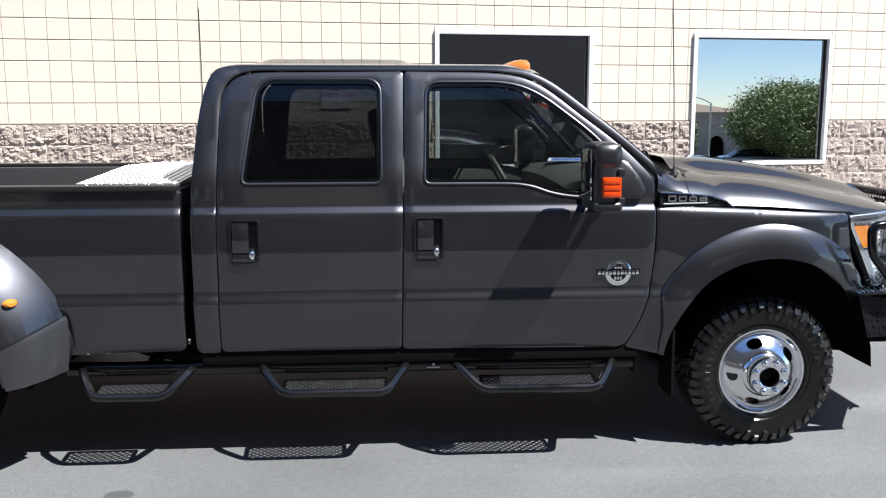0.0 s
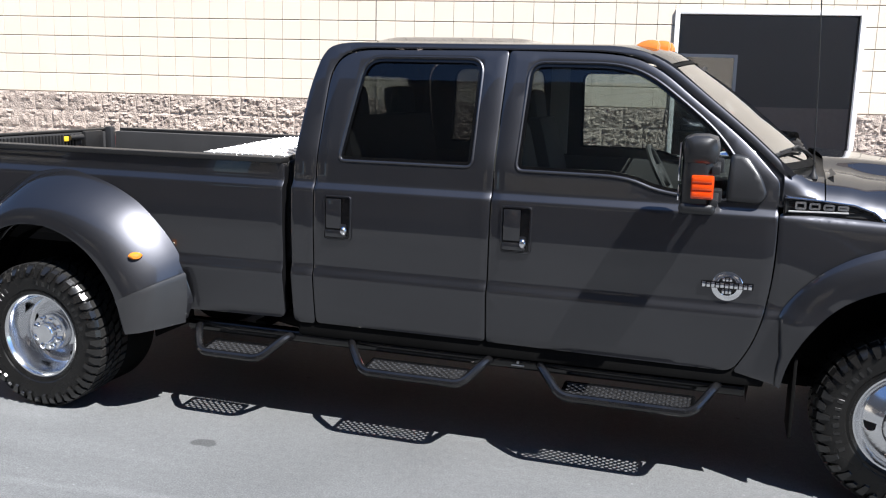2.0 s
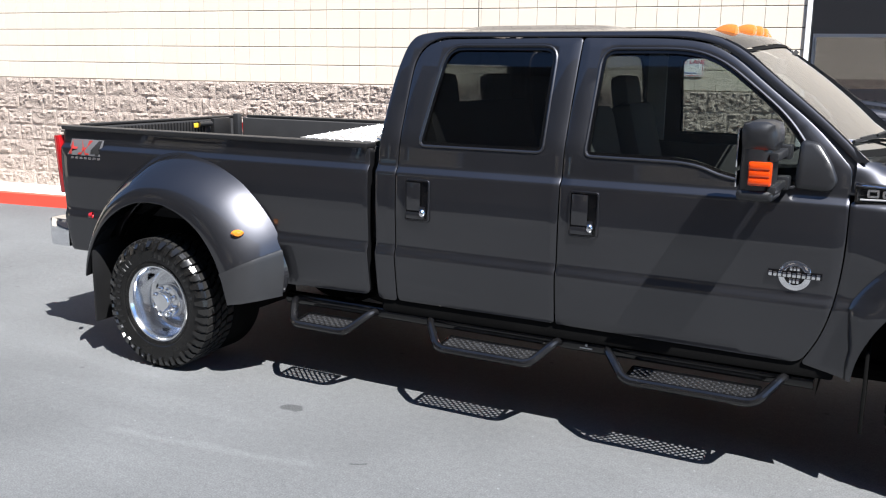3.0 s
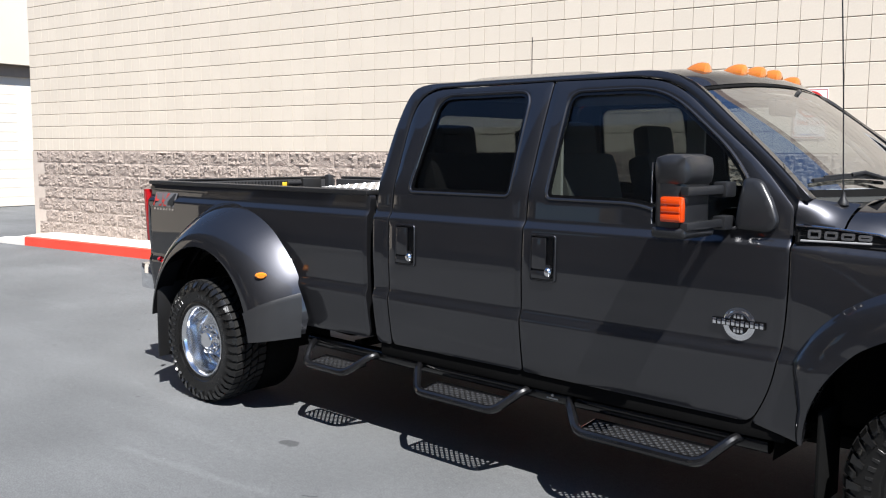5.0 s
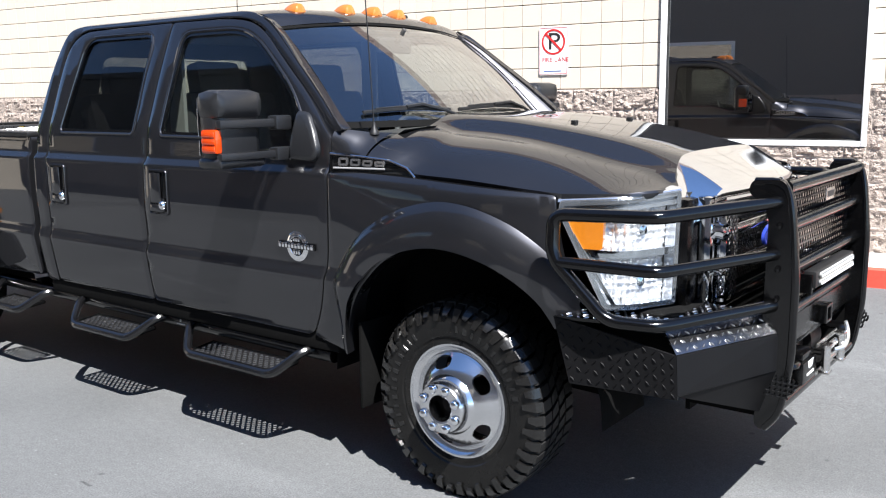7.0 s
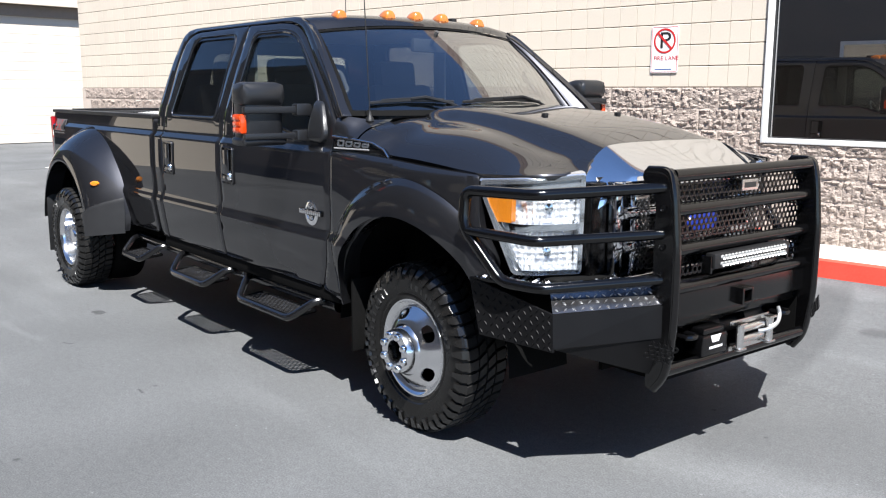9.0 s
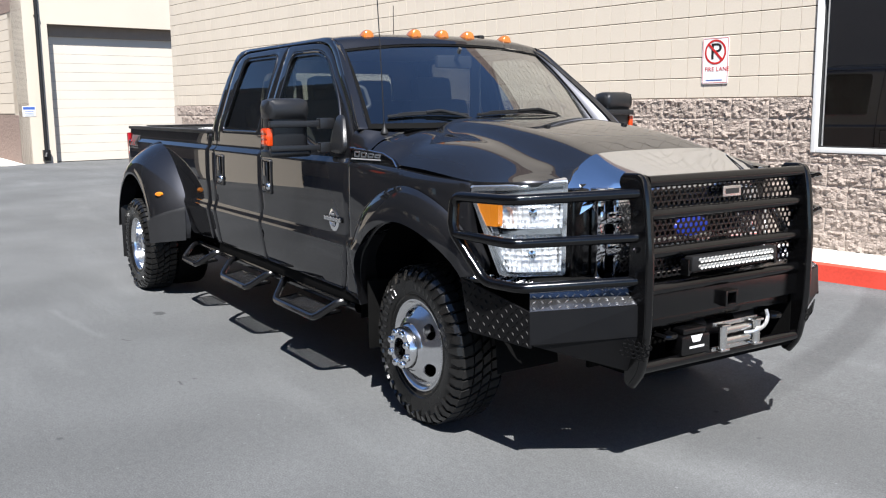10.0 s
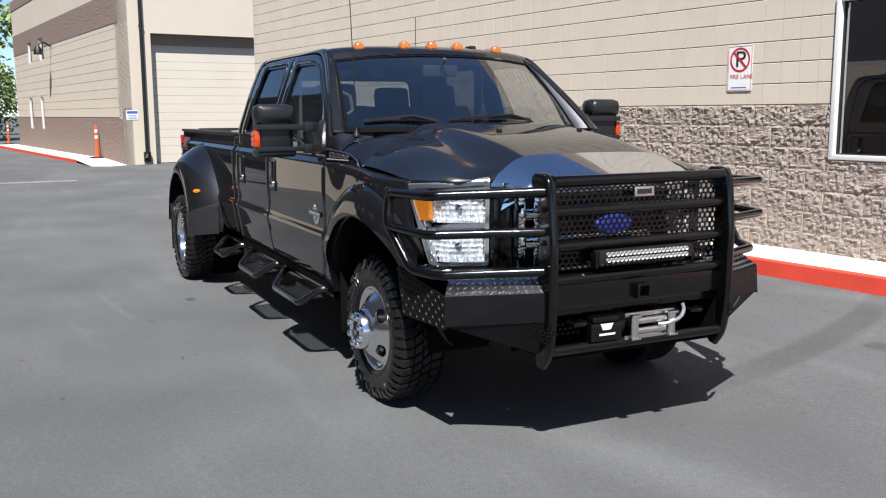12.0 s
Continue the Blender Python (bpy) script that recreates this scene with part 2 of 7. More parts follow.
def asphalt():
    """Grey sealed asphalt: fine grain, broad patches, a few pale scuffs."""
    m, tree, b = nodes_of("asphalt")
    n, link = tree.nodes, tree.links.new
    co = n.new("ShaderNodeTexCoord")

    def noise_tex(scale, detail, stretch=None):
        t = n.new("ShaderNodeTexNoise")
        t.inputs["Scale"].default_value, t.inputs["Detail"].default_value = scale, detail
        if stretch:
            mp = n.new("ShaderNodeMapping")
            mp.inputs["Scale"].default_value, mp.inputs["Rotation"].default_value = stretch, (0, 0, 0.5)
            link(co.outputs["Object"], mp.inputs["Vector"]), link(mp.outputs[0], t.inputs["Vector"])
        else:
            link(co.outputs["Object"], t.inputs["Vector"])
        return t

    def ranged(src, lo, hi, a, c):
        r = n.new("ShaderNodeMapRange")
        r.inputs["From Min"].default_value, r.inputs["From Max"].default_value = lo, hi
        r.inputs["To Min"].default_value, r.inputs["To Max"].default_value = a, c
        link(src, r.inputs["Value"])
        return r.outputs[0]

    def times(p, q):
        k = n.new("ShaderNodeMath")
        k.operation = "MULTIPLY"
        link(p, k.inputs[0]), link(q, k.inputs[1])
        return k.outputs[0]

    grain, patch, streak = noise_tex(420, 2), noise_tex(0.55, 6), noise_tex(1.0, 5, (0.35, 2.2, 1))
    v = times(ranged(grain.outputs["Fac"], 0.3, 0.7, 0.75, 1.25), ranged(patch.outputs["Fac"], 0.35, 0.65, 0.87, 1.13))
    v = times(v, ranged(streak.outputs["Fac"], 0.55, 0.75, 1.0, 1.16))
    mid = noise_tex(28, 4)
    v = times(v, ranged(mid.outputs["Fac"], 0.3, 0.7, 0.92, 1.08))
    grit = noise_tex(120, 3)
    v = times(v, ranged(grit.outputs["Fac"], 0.3, 0.7, 0.76, 1.24))
    mix = n.new("ShaderNodeVectorMath")
    mix.operation = "SCALE"
    def maths(op, p, q=None, r=None):
        k = n.new("ShaderNodeMath")
        k.operation = op
        for i, s in enumerate((p, q, r)):
            if s is None:
                continue
            if isinstance(s, (int, float)):
                k.inputs[i].default_value = s
            else:
                link(s, k.inputs[i])
        return k.outputs[0]
    xyz = n.new("ShaderNodeSeparateXYZ")
    wob = noise_tex(2.2, 4)
    link(co.outputs["Object"], xyz.inputs[0])
    px = maths("ADD", xyz.outputs[0], maths("MULTIPLY", maths("SUBTRACT", wob.outputs["Fac"], 0.5), 0.22))
    py = maths("ADD", xyz.outputs[1], maths("MULTIPLY", maths("SUBTRACT", wob.outputs["Fac"], 0.5), -0.18))

    def stroke(x0, y0, x1, y1, wide, soft, gain):
        """A streak from one point to another: 1 outside, gain on its line."""
        ux, uy = x1 - x0, y1 - y0
        h = maths("ADD", maths("MULTIPLY", maths("SUBTRACT", px, x0), ux / (ux * ux + uy * uy)), maths("MULTIPLY", maths("SUBTRACT", py, y0), uy / (ux * ux + uy * uy)))
        h = maths("MINIMUM", maths("MAXIMUM", h, 0.0), 1.0)
        dx = maths("SUBTRACT", maths("SUBTRACT", px, x0), maths("MULTIPLY", h, ux))
        dy = maths("SUBTRACT", maths("SUBTRACT", py, y0), maths("MULTIPLY", h, uy))
        d = maths("SQRT", maths("ADD", maths("MULTIPLY", dx, dx), maths("MULTIPLY", dy, dy)))
        return ranged(d, wide, wide + soft, gain, 1.0)

    def arc(cx, cy, r, wide, soft, gain, a0):
        """A curved tyre mark."""
        dx, dy = maths("SUBTRACT", xyz.outputs[0], cx), maths("SUBTRACT", xyz.outputs[1], cy)
        d = maths("ABSOLUTE", maths("SUBTRACT", maths("SQRT", maths("ADD", maths("MULTIPLY", dx, dx), maths("MULTIPLY", dy, dy))), r))
        g = ranged(d, wide, wide + soft, 1.0, 0.0)
        g = maths("MULTIPLY", g, ranged(dy, a0, a0 + 1.2, 0.0, 1.0))
        return maths("ADD", 1.0, maths("MULTIPLY", g, gain - 1.0))
    for m_ in (stroke(-0.95, 3.30, -0.35, 3.60, 0.03, 0.25, 1.18), stroke(-0.35, 3.60, 0.10, 3.35, 0.05, 0.18, 1.22), stroke(0.60, 2.40, 0.66, 2.46, 0.06, 0.05, 0.72),
               stroke(0.95, -0.28, 2.6, 0.15, 0.07, 0.22, 1.22), stroke(-3.30, -1.37, -3.24, -1.36, 0.03, 0.012, 0.55),
               stroke(-3.9, -2.05, -2.75, -1.90, 0.004, 0.045, 1.15), stroke(-2.75, -2.35, -1.9, -2.20, 0.01, 0.06, 1.08), stroke(-7.5, -1.25, -4.3, -1.25, 0.05, 0.30, 1.10),
               stroke(-2.60, -1.80, -2.53, -1.77, 0.004, 0.006, 0.5), stroke(-1.4, -1.75, -1.32, -1.76, 0.004, 0.006, 0.55), arc(-7.525, -0.479, 8.288, 0.09, 0.07, 0.76, 0.9)):
        v = times(v, m_)
    specks = n.new("ShaderNodeTexVoronoi")
    specks.inputs["Scale"].default_value = 7.0
    link(co.outputs["Object"], specks.inputs["Vector"])
    v = times(v, ranged(specks.outputs["Distance"], 0.035, 0.055, 1.5, 1.0))
    specks2 = n.new("ShaderNodeTexVoronoi")
    specks2.inputs["Scale"].default_value = 2.6
    link(co.outputs["Object"], specks2.inputs["Vector"])
    v = times(v, ranged(specks2.outputs["Distance"], 0.03, 0.05, 0.62, 1.0))
    mix.inputs[0].default_value = (0.109, 0.1125, 0.115)
    link(v, mix.inputs["Scale"]), link(mix.outputs[0], b.inputs["Base Color"])
    b.inputs["Roughness"].default_value = 0.82
    b.inputs["Specular IOR Level"].default_value = 0.15
    bp = n.new("ShaderNodeBump")
    bp.inputs["Distance"].default_value, bp.inputs["Strength"].default_value = 0.004, 0.8
    link(grain.outputs["Fac"], bp.inputs["Height"]), link(bp.outputs[0], b.inputs["Normal"])
    return m


M["asphalt"] = asphalt()


# ---- mesh helpers ----
def ob_of(name, mesh, mat, parent=None, label="", sharp=35):
    ob = new(name, mesh)
    if mat and not mesh.materials:
        mesh.materials.append(mat if not isinstance(mat, str) else M[mat])
    if sharp:
        mesh.shade_smooth()
        mesh.set_sharp_from_angle(angle=radians(sharp))
    if parent:
        ob.parent = parent
    if label:
        ob["label"] = label
    return ob


def mesh_of(verts, faces):
    me = bpy.data.meshes.new("mesh")
    me.from_pydata([tuple(v) for v in verts], [], [tuple(f) for f in faces])
    me.update()
    return me


def part(name, bm, mat, parent, label="", sharp=35):
    """One mesh object under a thing or a part, from a bmesh, or from (verts, faces)."""
    if isinstance(bm, tuple):
        me = mesh_of(*bm)
    else:
        me = bpy.data.meshes.new("mesh")
        bm.to_mesh(me)
        bm.free()
    return ob_of(name, me, mat, parent, label, sharp)


def thing(name, label, category, at=(0, 0, 0), turn=0, group="", kind=""):
    e = new(name)
    e.matrix_world = pose(*at, 0, 0, turn)
    return tagged(e, label, category, group, kind)


def merge(*pieces):
    verts, faces = [], []
    for v, f in pieces:
        k = len(verts)
        verts += list(v)
        faces += [tuple(i + k for i in q) for q in f]
    return verts, faces


def box(x0, x1, y0, y1, z0, z1, bevel=0.0):
    """A box, its edges chamfered."""
    if not bevel:
        v = [(x, y, z) for x in (x0, x1) for y in (y0, y1) for z in (z0, z1)]
        return v, [(0, 1, 3, 2), (4, 6, 7, 5), (0, 4, 5, 1), (2, 3, 7, 6), (0, 2, 6, 4), (1, 5, 7, 3)]
    bm = bmesh.new()
    bmesh.ops.create_cube(bm, size=1, matrix=Matrix.LocRotScale(((x0 + x1) / 2, (y0 + y1) / 2, (z0 + z1) / 2), None, (abs(x1 - x0), abs(y1 - y0), abs(z1 - z0))))
    bmesh.ops.bevel(bm, geom=bm.edges[:], offset=bevel, segments=2, affect="EDGES", profile=0.6)
    bm.verts.index_update()
    out = [v.co.copy() for v in bm.verts], [tuple(v.index for v in f.verts) for f in bm.faces]
    bm.free()
    return out


def moved(piece, m):
    return [m @ Vector(v) for v in piece[0]], piece[1]


def lathe(profile, n=48, cap=False):
    """Turns (radius, y) points round the y axis."""
    verts, faces = [], []
    for i in range(n):
        a = 2 * math.pi * i / n
        verts += [(r * math.cos(a), y, r * math.sin(a)) for r, y in profile]
    k = len(profile)
    for i in range(n):
        j = (i + 1) % n
        for q in range(k - 1):
            faces.append((i * k + q, i * k + q + 1, j * k + q + 1, j * k + q))
    if cap:
        faces.append(tuple(i * k for i in range(n)))
        faces.append(tuple(i * k + k - 1 for i in reversed(range(n))))
    return verts, faces


def tube(points, radius, n=10, closed=False):
    """A round bar along a line of points."""
    pts = [Vector(p) for p in points]
    verts, faces = [], []
    side = None
    for i, p in enumerate(pts):
        a = pts[i - 1] if i or closed else p
        c = pts[(i + 1) % len(pts)] if i < len(pts) - 1 or closed else p
        d = (c - a).normalized()
        ref = side if side is not None else (Vector((0, 0, 1)) if abs(d.z) < 0.9 else Vector((1, 0, 0)))
        u = (ref - d * ref.dot(d)).normalized()
        side = u
        w = d.cross(u)
        verts += [p + (u * math.cos(2 * math.pi * k / n) + w * math.sin(2 * math.pi * k / n)) * radius for k in range(n)]
    m = len(pts)
    for i in range(m if closed else m - 1):
        j = (i + 1) % m
        for k in range(n):
            faces.append((i * n + k, i * n + (k + 1) % n, j * n + (k + 1) % n, j * n + k))
    if not closed:
        faces += [tuple(reversed(range(n))), tuple(range((m - 1) * n, m * n))]
    return verts, faces


def rounded(points, radius, steps=5):
    """A closed outline with its corners rounded; radius: one for all, or one for each corner."""
    out, n = [], len(points)
    for i, p in enumerate(points):
        p, a, c = Vector(p), Vector(points[i - 1]), Vector(points[(i + 1) % n])
        r = radius[i] if isinstance(radius, (list, tuple)) else radius
        ra, rc = min(r, (a - p).length * 0.49), min(r, (c - p).length * 0.49)
        if r < 0.004:
            out.append(tuple(p))
            continue
        s, e = p + (a - p).normalized() * ra, p + (c - p).normalized() * rc
        for k in range(steps + 1):
            t = k / steps
            out.append(tuple(s * (1 - t) ** 2 + p * 2 * t * (1 - t) + e * t * t))
    return out


def bent(points, radius, steps=5):
    """An open line of 3D points with its bends rounded."""
    out = [Vector(points[0])]
    for a, p, c in zip(points, points[1:], points[2:]):
        a, p, c = Vector(a), Vector(p), Vector(c)
        ra, rc = min(radius, (a - p).length * 0.49), min(radius, (c - p).length * 0.49)
        s, e = p + (a - p).normalized() * ra, p + (c - p).normalized() * rc
        out += [s * (1 - t) ** 2 + p * 2 * t * (1 - t) + e * t * t for t in (k / steps for k in range(steps + 1))]
    return out + [Vector(points[-1])]


def inside(x, y, poly):
    hit, j = False, len(poly) - 1
    for i in range(len(poly)):
        (xi, yi), (xj, yj) = poly[i], poly[j]
        if (yi > y) != (yj > y) and x < (xj - xi) * (y - yi) / (yj - yi) + xi:
            hit = not hit
        j = i
    return hit


def near_edge(x, y, poly, d):
    for i in range(len(poly)):
        (ax, ay), (bx, by) = poly[i - 1], poly[i]
        ux, uy = bx - ax, by - ay
        k = max(0.0, min(1.0, ((x - ax) * ux + (y - ay) * uy) / (ux * ux + uy * uy + 1e-12)))
        if (x - ax - k * ux) ** 2 + (y - ay - k * uy) ** 2 < d * d:
            return True
    return False


def densify(poly, step):
    out = []
    for i in range(len(poly)):
        a, c = Vector(poly[i]), Vector(poly[(i + 1) % len(poly)])
        k = max(1, int((c - a).length / step))
        out += [tuple(a.lerp(c, q / k)) for q in range(k)]
    return out


def offset_in(poly, d):
    """An outline drawn in by d (out: minus)."""
    n, out = len(poly), []
    area = sum(poly[i - 1][0] * poly[i][1] - poly[i][0] * poly[i - 1][1] for i in range(n))
    sign = 1 if area > 0 else -1
    for i in range(n):
        a, p, c = Vector(poly[i - 1]), Vector(poly[i]), Vector(poly[(i + 1) % n])
        t = ((p - a).normalized() + (c - p).normalized())
        t = t.normalized() if t.length > 1e-6 else Vector((1, 0))
        out.append((p.x - t.y * sign * d, p.y + t.x * sign * d))
    return out


def skin(outline, holes, place, thick, step=0.05, levels=(), soft=0.0):
    """A curved sheet: an outline with holes in (u, v), filled with a fine net, laid out by place(u, v, depth),
    and closed to its thickness at the edges."""
    loops = [densify(o, min(step, 0.014) if levels else step) for o in (outline, *holes)]
    pts, edges = [], []
    for lp in loops:
        k = len(pts)
        pts += lp
        edges += [(k + i, k + (i + 1) % len(lp)) for i in range(len(lp))]
    edge_pts = len(pts)
    if soft:
        for k, lp in enumerate(loops):
            ring = offset_in(lp, soft if k == 0 else -soft)
            q = len(pts)
            pts += ring
            edges += [(q + i, q + (i + 1) % len(ring)) for i in range(len(ring))]
    us, vs = [p[0] for p in outline], [p[1] for p in outline]
    u = min(us) + step * 0.5
    while u < max(us):
        heights, v = list(levels), min(vs) + step * 0.5
        while v < max(vs):
            if all(abs(v - q) > step * 0.5 for q in levels):
                heights.append(v)
            v += step
        for v in heights:
            if inside(u, v, loops[0]) and not any(inside(u, v, h) for h in loops[1:]) and not any(near_edge(u, v, h, max(soft * 1.6, step * (0.2 if v in levels else 0.45))) for h in loops):
                pts.append((u, v))
        u += step
    got = geometry.delaunay_2d_cdt([Vector(p) for p in pts], edges, [], 0, 1e-6)
    flat, tris = got[0], got[2]
    keep = []
    for t in tris:
        cx, cy = sum(flat[i][0] for i in t) / 3, sum(flat[i][1] for i in t) / 3
        if inside(cx, cy, loops[0]) and not any(inside(cx, cy, h) for h in loops[1:]):
            keep.append(tuple(t))
    n = len(flat)
    rim_set = {(round(p[0], 5), round(p[1], 5)) for p in pts[:edge_pts]} if soft else set()
    front = [Vector(place(p[0], p[1], soft * 0.55 if (round(p[0], 5), round(p[1], 5)) in rim_set else 0.0)) for p in flat]
    back = [Vector(place(p[0], p[1], thick)) for p in flat]
    count = {}
    for t in keep:
        for a, c in ((t[0], t[1]), (t[1], t[2]), (t[2], t[0])):
            count[(a, c)] = 1
    rim = [(a, c) for a, c in count if (c, a) not in count]
    faces = keep + [tuple(i + n for i in reversed(t)) for t in keep] + [(c, a, a + n, c + n) for a, c in rim]
    return front + back, faces


def mirror_y(piece):
    return [(v[0], -v[1], v[2]) for v in piece[0]], [tuple(reversed(f)) for f in piece[1]]


def net(rows, thick=0.0, loop=False):
    """A sheet through rows of points; with thickness it is closed (pushed down by thick along z)."""
    n, k = len(rows), len(rows[0])
    verts = [Vector(p) for r in rows for p in r]
    faces = [(i * k + j, i * k + j + 1, (i + 1) * k + j + 1, (i + 1) * k + j) for i in range(n - 1) for j in range(k - 1)]
    if loop:
        faces += [((n - 1) * k + j, (n - 1) * k + j + 1, j + 1, j) for j in range(k - 1)]
    return verts, faces


def smooth_step(a, b, x):
    t = max(0.0, min(1.0, (x - a) / (b - a)))
    return t * t * (3 - 2 * t)


def curve(points):
    """A smooth function through (t, value) points."""
    xs, ys = [p[0] for p in points], [p[1] for p in points]

    def at(x):
        if x <= xs[0]:
            return ys[0]
        if x >= xs[-1]:
            return ys[-1]
        i = max(q for q in range(len(xs) - 1) if xs[q] <= x)
        h = xs[i + 1] - xs[i]

        def slope(q):
            if q == 0 or q == len(xs) - 1:
                a, c = (0, 1) if q == 0 else (q - 1, q)
                return (ys[c] - ys[a]) / (xs[c] - xs[a])
            l, r = (ys[q] - ys[q - 1]) / (xs[q] - xs[q - 1]), (ys[q + 1] - ys[q]) / (xs[q + 1] - xs[q])
            return 0.0 if l * r <= 0 else 2 * l * r / (l + r)
        t = (x - xs[i]) / h
        return ((2 * t ** 3 - 3 * t * t + 1) * ys[i] + (t ** 3 - 2 * t * t + t) * h * slope(i)
                + (3 * t * t - 2 * t ** 3) * ys[i + 1] + (t ** 3 - t * t) * h * slope(i + 1))
    return at


# ---- the setting ----
WALL_TURN = 7.58
WALL = pose(-2.5, 4.068, 0, 0, 0, WALL_TURN)      # s along the wall, -y out of it
WALL_INV = WALL.inverted()
COURSE, BAND_TOP = 0.2032, 1.650
WALL_LEFT, WALL_RIGHT, WALL_HIGH = -12.94, 16.0, 6.55
WALK_TOP = 0.255


def ground_height(x, y):
    """The yard is level under the truck, rises a little to the kerb and falls away beyond the opposite building."""
    p = WALL_INV @ Vector((x, y, 0))
    rise = 0.075 * smooth_step(3.9, 0.3, -p.y)
    if y < -14:
        return -0.13 * min(26.0, -14 - y)
    return rise * (1 - 0.75 * smooth_step(-13.0, -20.0, p.x))


def axis(lo, hi, fine_lo, fine_hi, fine, coarse):
    out, v = [], lo
    while v < hi:
        out.append(v)
        v += fine if fine_lo <= v < fine_hi else coarse if v > fine_lo - 60 and v < fine_hi + 60 else coarse * 12
    return out + [hi]


xs, ys = axis(-900, 900, -26, 14, 0.6, 6), axis(-900, 900, -8, 8, 0.4, 6)
rows = [[(x, y, ground_height(x, y)) for y in ys] for x in xs]
ground = ob_of("ground", mesh_of(*net(rows)), "asphalt")
ground.data.flip_normals()
tagged(ground, "grey sealed asphalt yard with pale scuffs and tyre marks", "asphalt", kind="structure")

wall_main = new("wall_main", mesh_of(*merge(box(WALL_LEFT, 1.064, 0.012, 0.30, -0.3, WALL_HIGH), box(2.822, 4.007, 0.012, 0.30, -0.3, WALL_HIGH),
                                            box(5.731, WALL_RIGHT, 0.012, 0.30, -0.3, WALL_HIGH), box(1.064, 2.822, 0.012, 0.30, -0.3, 1.14), box(4.007, 5.731, 0.012, 0.30, -0.3, 1.14),
                                            box(1.064, 2.822, 0.012, 0.30, 2.615, WALL_HIGH), box(4.007, 5.731, 0.012, 0.30, 2.615, WALL_HIGH),
                                            box(WALL_LEFT, WALL_LEFT + 0.3, 0.30, 14.0, -0.3, WALL_HIGH))))
wall_main.data.materials.append(M["mortar"])
wall_main.matrix_world = WALL
tagged(wall_main, "tan scored block wall over a split-face brown block base", "wall", kind="structure")

HOLES = [(1.064, 2.822, 1.14, 2.615), (4.007, 5.731, 1.14, 2.615)]


def clipped(s0, s1, z0, z1):
    """What the window openings leave of a block: a list of rectangles."""
    out = [(s0, s1, z0, z1)]
    for a, c, lo, hi in HOLES:
        nxt = []
        for p, q, r, t in out:
            if q <= a or p >= c or t <= lo or r >= hi:
                nxt.append((p, q, r, t))
                continue
            if p < a:
                nxt.append((p, a, r, t))
            if q > c:
                nxt.append((c, q, r, t))
            if r < lo:
                nxt.append((max(p, a), min(q, c), r, lo))
            if t > hi:
                nxt.append((max(p, a), min(q, c), hi, t))
        out = nxt
    return [r for r in out if r[1] - r[0] > 0.02 and r[3] - r[2] > 0.02]


def smooth_block(w, h):
    """A dressed block face with a small chamfer, centred on its face."""
    a, c, k, e = w / 2, h / 2, 0.0035, 0.0005
    v = [(-a, 0.012, -c), (a, 0.012, -c), (a, 0.012, c), (-a, 0.012, c), (-a, 0.001, -c), (a, 0.001, -c), (a, 0.001, c), (-a, 0.001, c),
         (-a + e, -0.003, -c + k), (a - e, -0.003, -c + k), (a - e, -0.003, c - k), (-a + e, -0.003, c - k)]
    f = [(8, 9, 10, 11)]
    for i in range(4):
        j = (i + 1) % 4
        f += [(i, j, j + 4, i + 4), (i + 4, j + 4, j + 8, i + 8)]
    return v, f


def split_block(w, h, seed, nx=22, nz=12):
    """A block face split rough: broken facets that fall back to the joints."""
    verts, faces = [], []
    for i in range(nx + 1):
        for j in range(nz + 1):
            edge = min(i, nx - i, 1) * min(j, nz - j, 1)
            x, z = -w / 2 + w * i / nx, -h / 2 + h * j / nz
            d = noise.noise(Vector((x * 6 + seed * 7.3, z * 8, seed))) * 0.014
            d += (0.30 - abs(noise.noise(Vector((x * 13, z * 19 + seed * 3.1, seed)))) - abs(noise.noise(Vector((x * 23 + 4, z * 27, seed * 2.7)))) * 0.6) * 0.034
            d += noise.noise(Vector((x * 50, z * 55, seed * 1.9))) * 0.013
            jx, jz = (noise.noise(Vector((seed * 1.7, i * 3.3, j * 2.1))), noise.noise(Vector((i * 2.9, seed * 2.3, j * 3.7)))) if edge else (0, 0)
            rim = 0.004 + 0.008 * noise.noise(Vector((x * 18 + seed, z * 18, 3.0))) if not edge else 0
            verts.append((x + 0.010 * jx, -0.005 - max(rim, 0.0) - edge * max(0.002, 0.012 + d), z + 0.008 * jz))
    k = nz + 1
    faces = [(i * k + j, (i + 1) * k + j, (i + 1) * k + j + 1, i * k + j + 1) for i in range(nx) for j in range(nz)]
    n = len(verts)
    ring = [i * k for i in range(nx + 1)] + [nx * k + j for j in range(1, k)] + [i * k + nz for i in range(nx - 1, -1, -1)] + [j for j in range(nz - 1, 0, -1)]
    verts += [(verts[i][0], 0.012, verts[i][2]) for i in ring]
    for q in range(len(ring)):
        r = (q + 1) % len(ring)
        faces.append((ring[r], ring[q], n + q, n + r))
    return verts, faces


# kerb and walk along the wall
def along_wall(name, label, category, s0, s1, rows_at, mat, step=1.2, parent=None):
    """A profile of (out, height) points carried along the wall."""
    rows, s = [], s0
    while True:
        rows.append([WALL @ Vector((s, -o, z)) for o, z in rows_at(s)])
        if s >= s1:
            break
        s = min(s1, s + step)
    return tagged(ob_of(name, mesh_of(*net(rows)), mat, parent), label, category, kind="structure")


def kerb_foot(s):
    return ground_height(*(WALL @ Vector((s, -0.66, 0))).xy)


def walk_top(s):
    """The walk runs level and falls to the yard past the end of the wall."""
    return WALK_TOP - 0.18 * smooth_step(-12.1, -14.0, s)


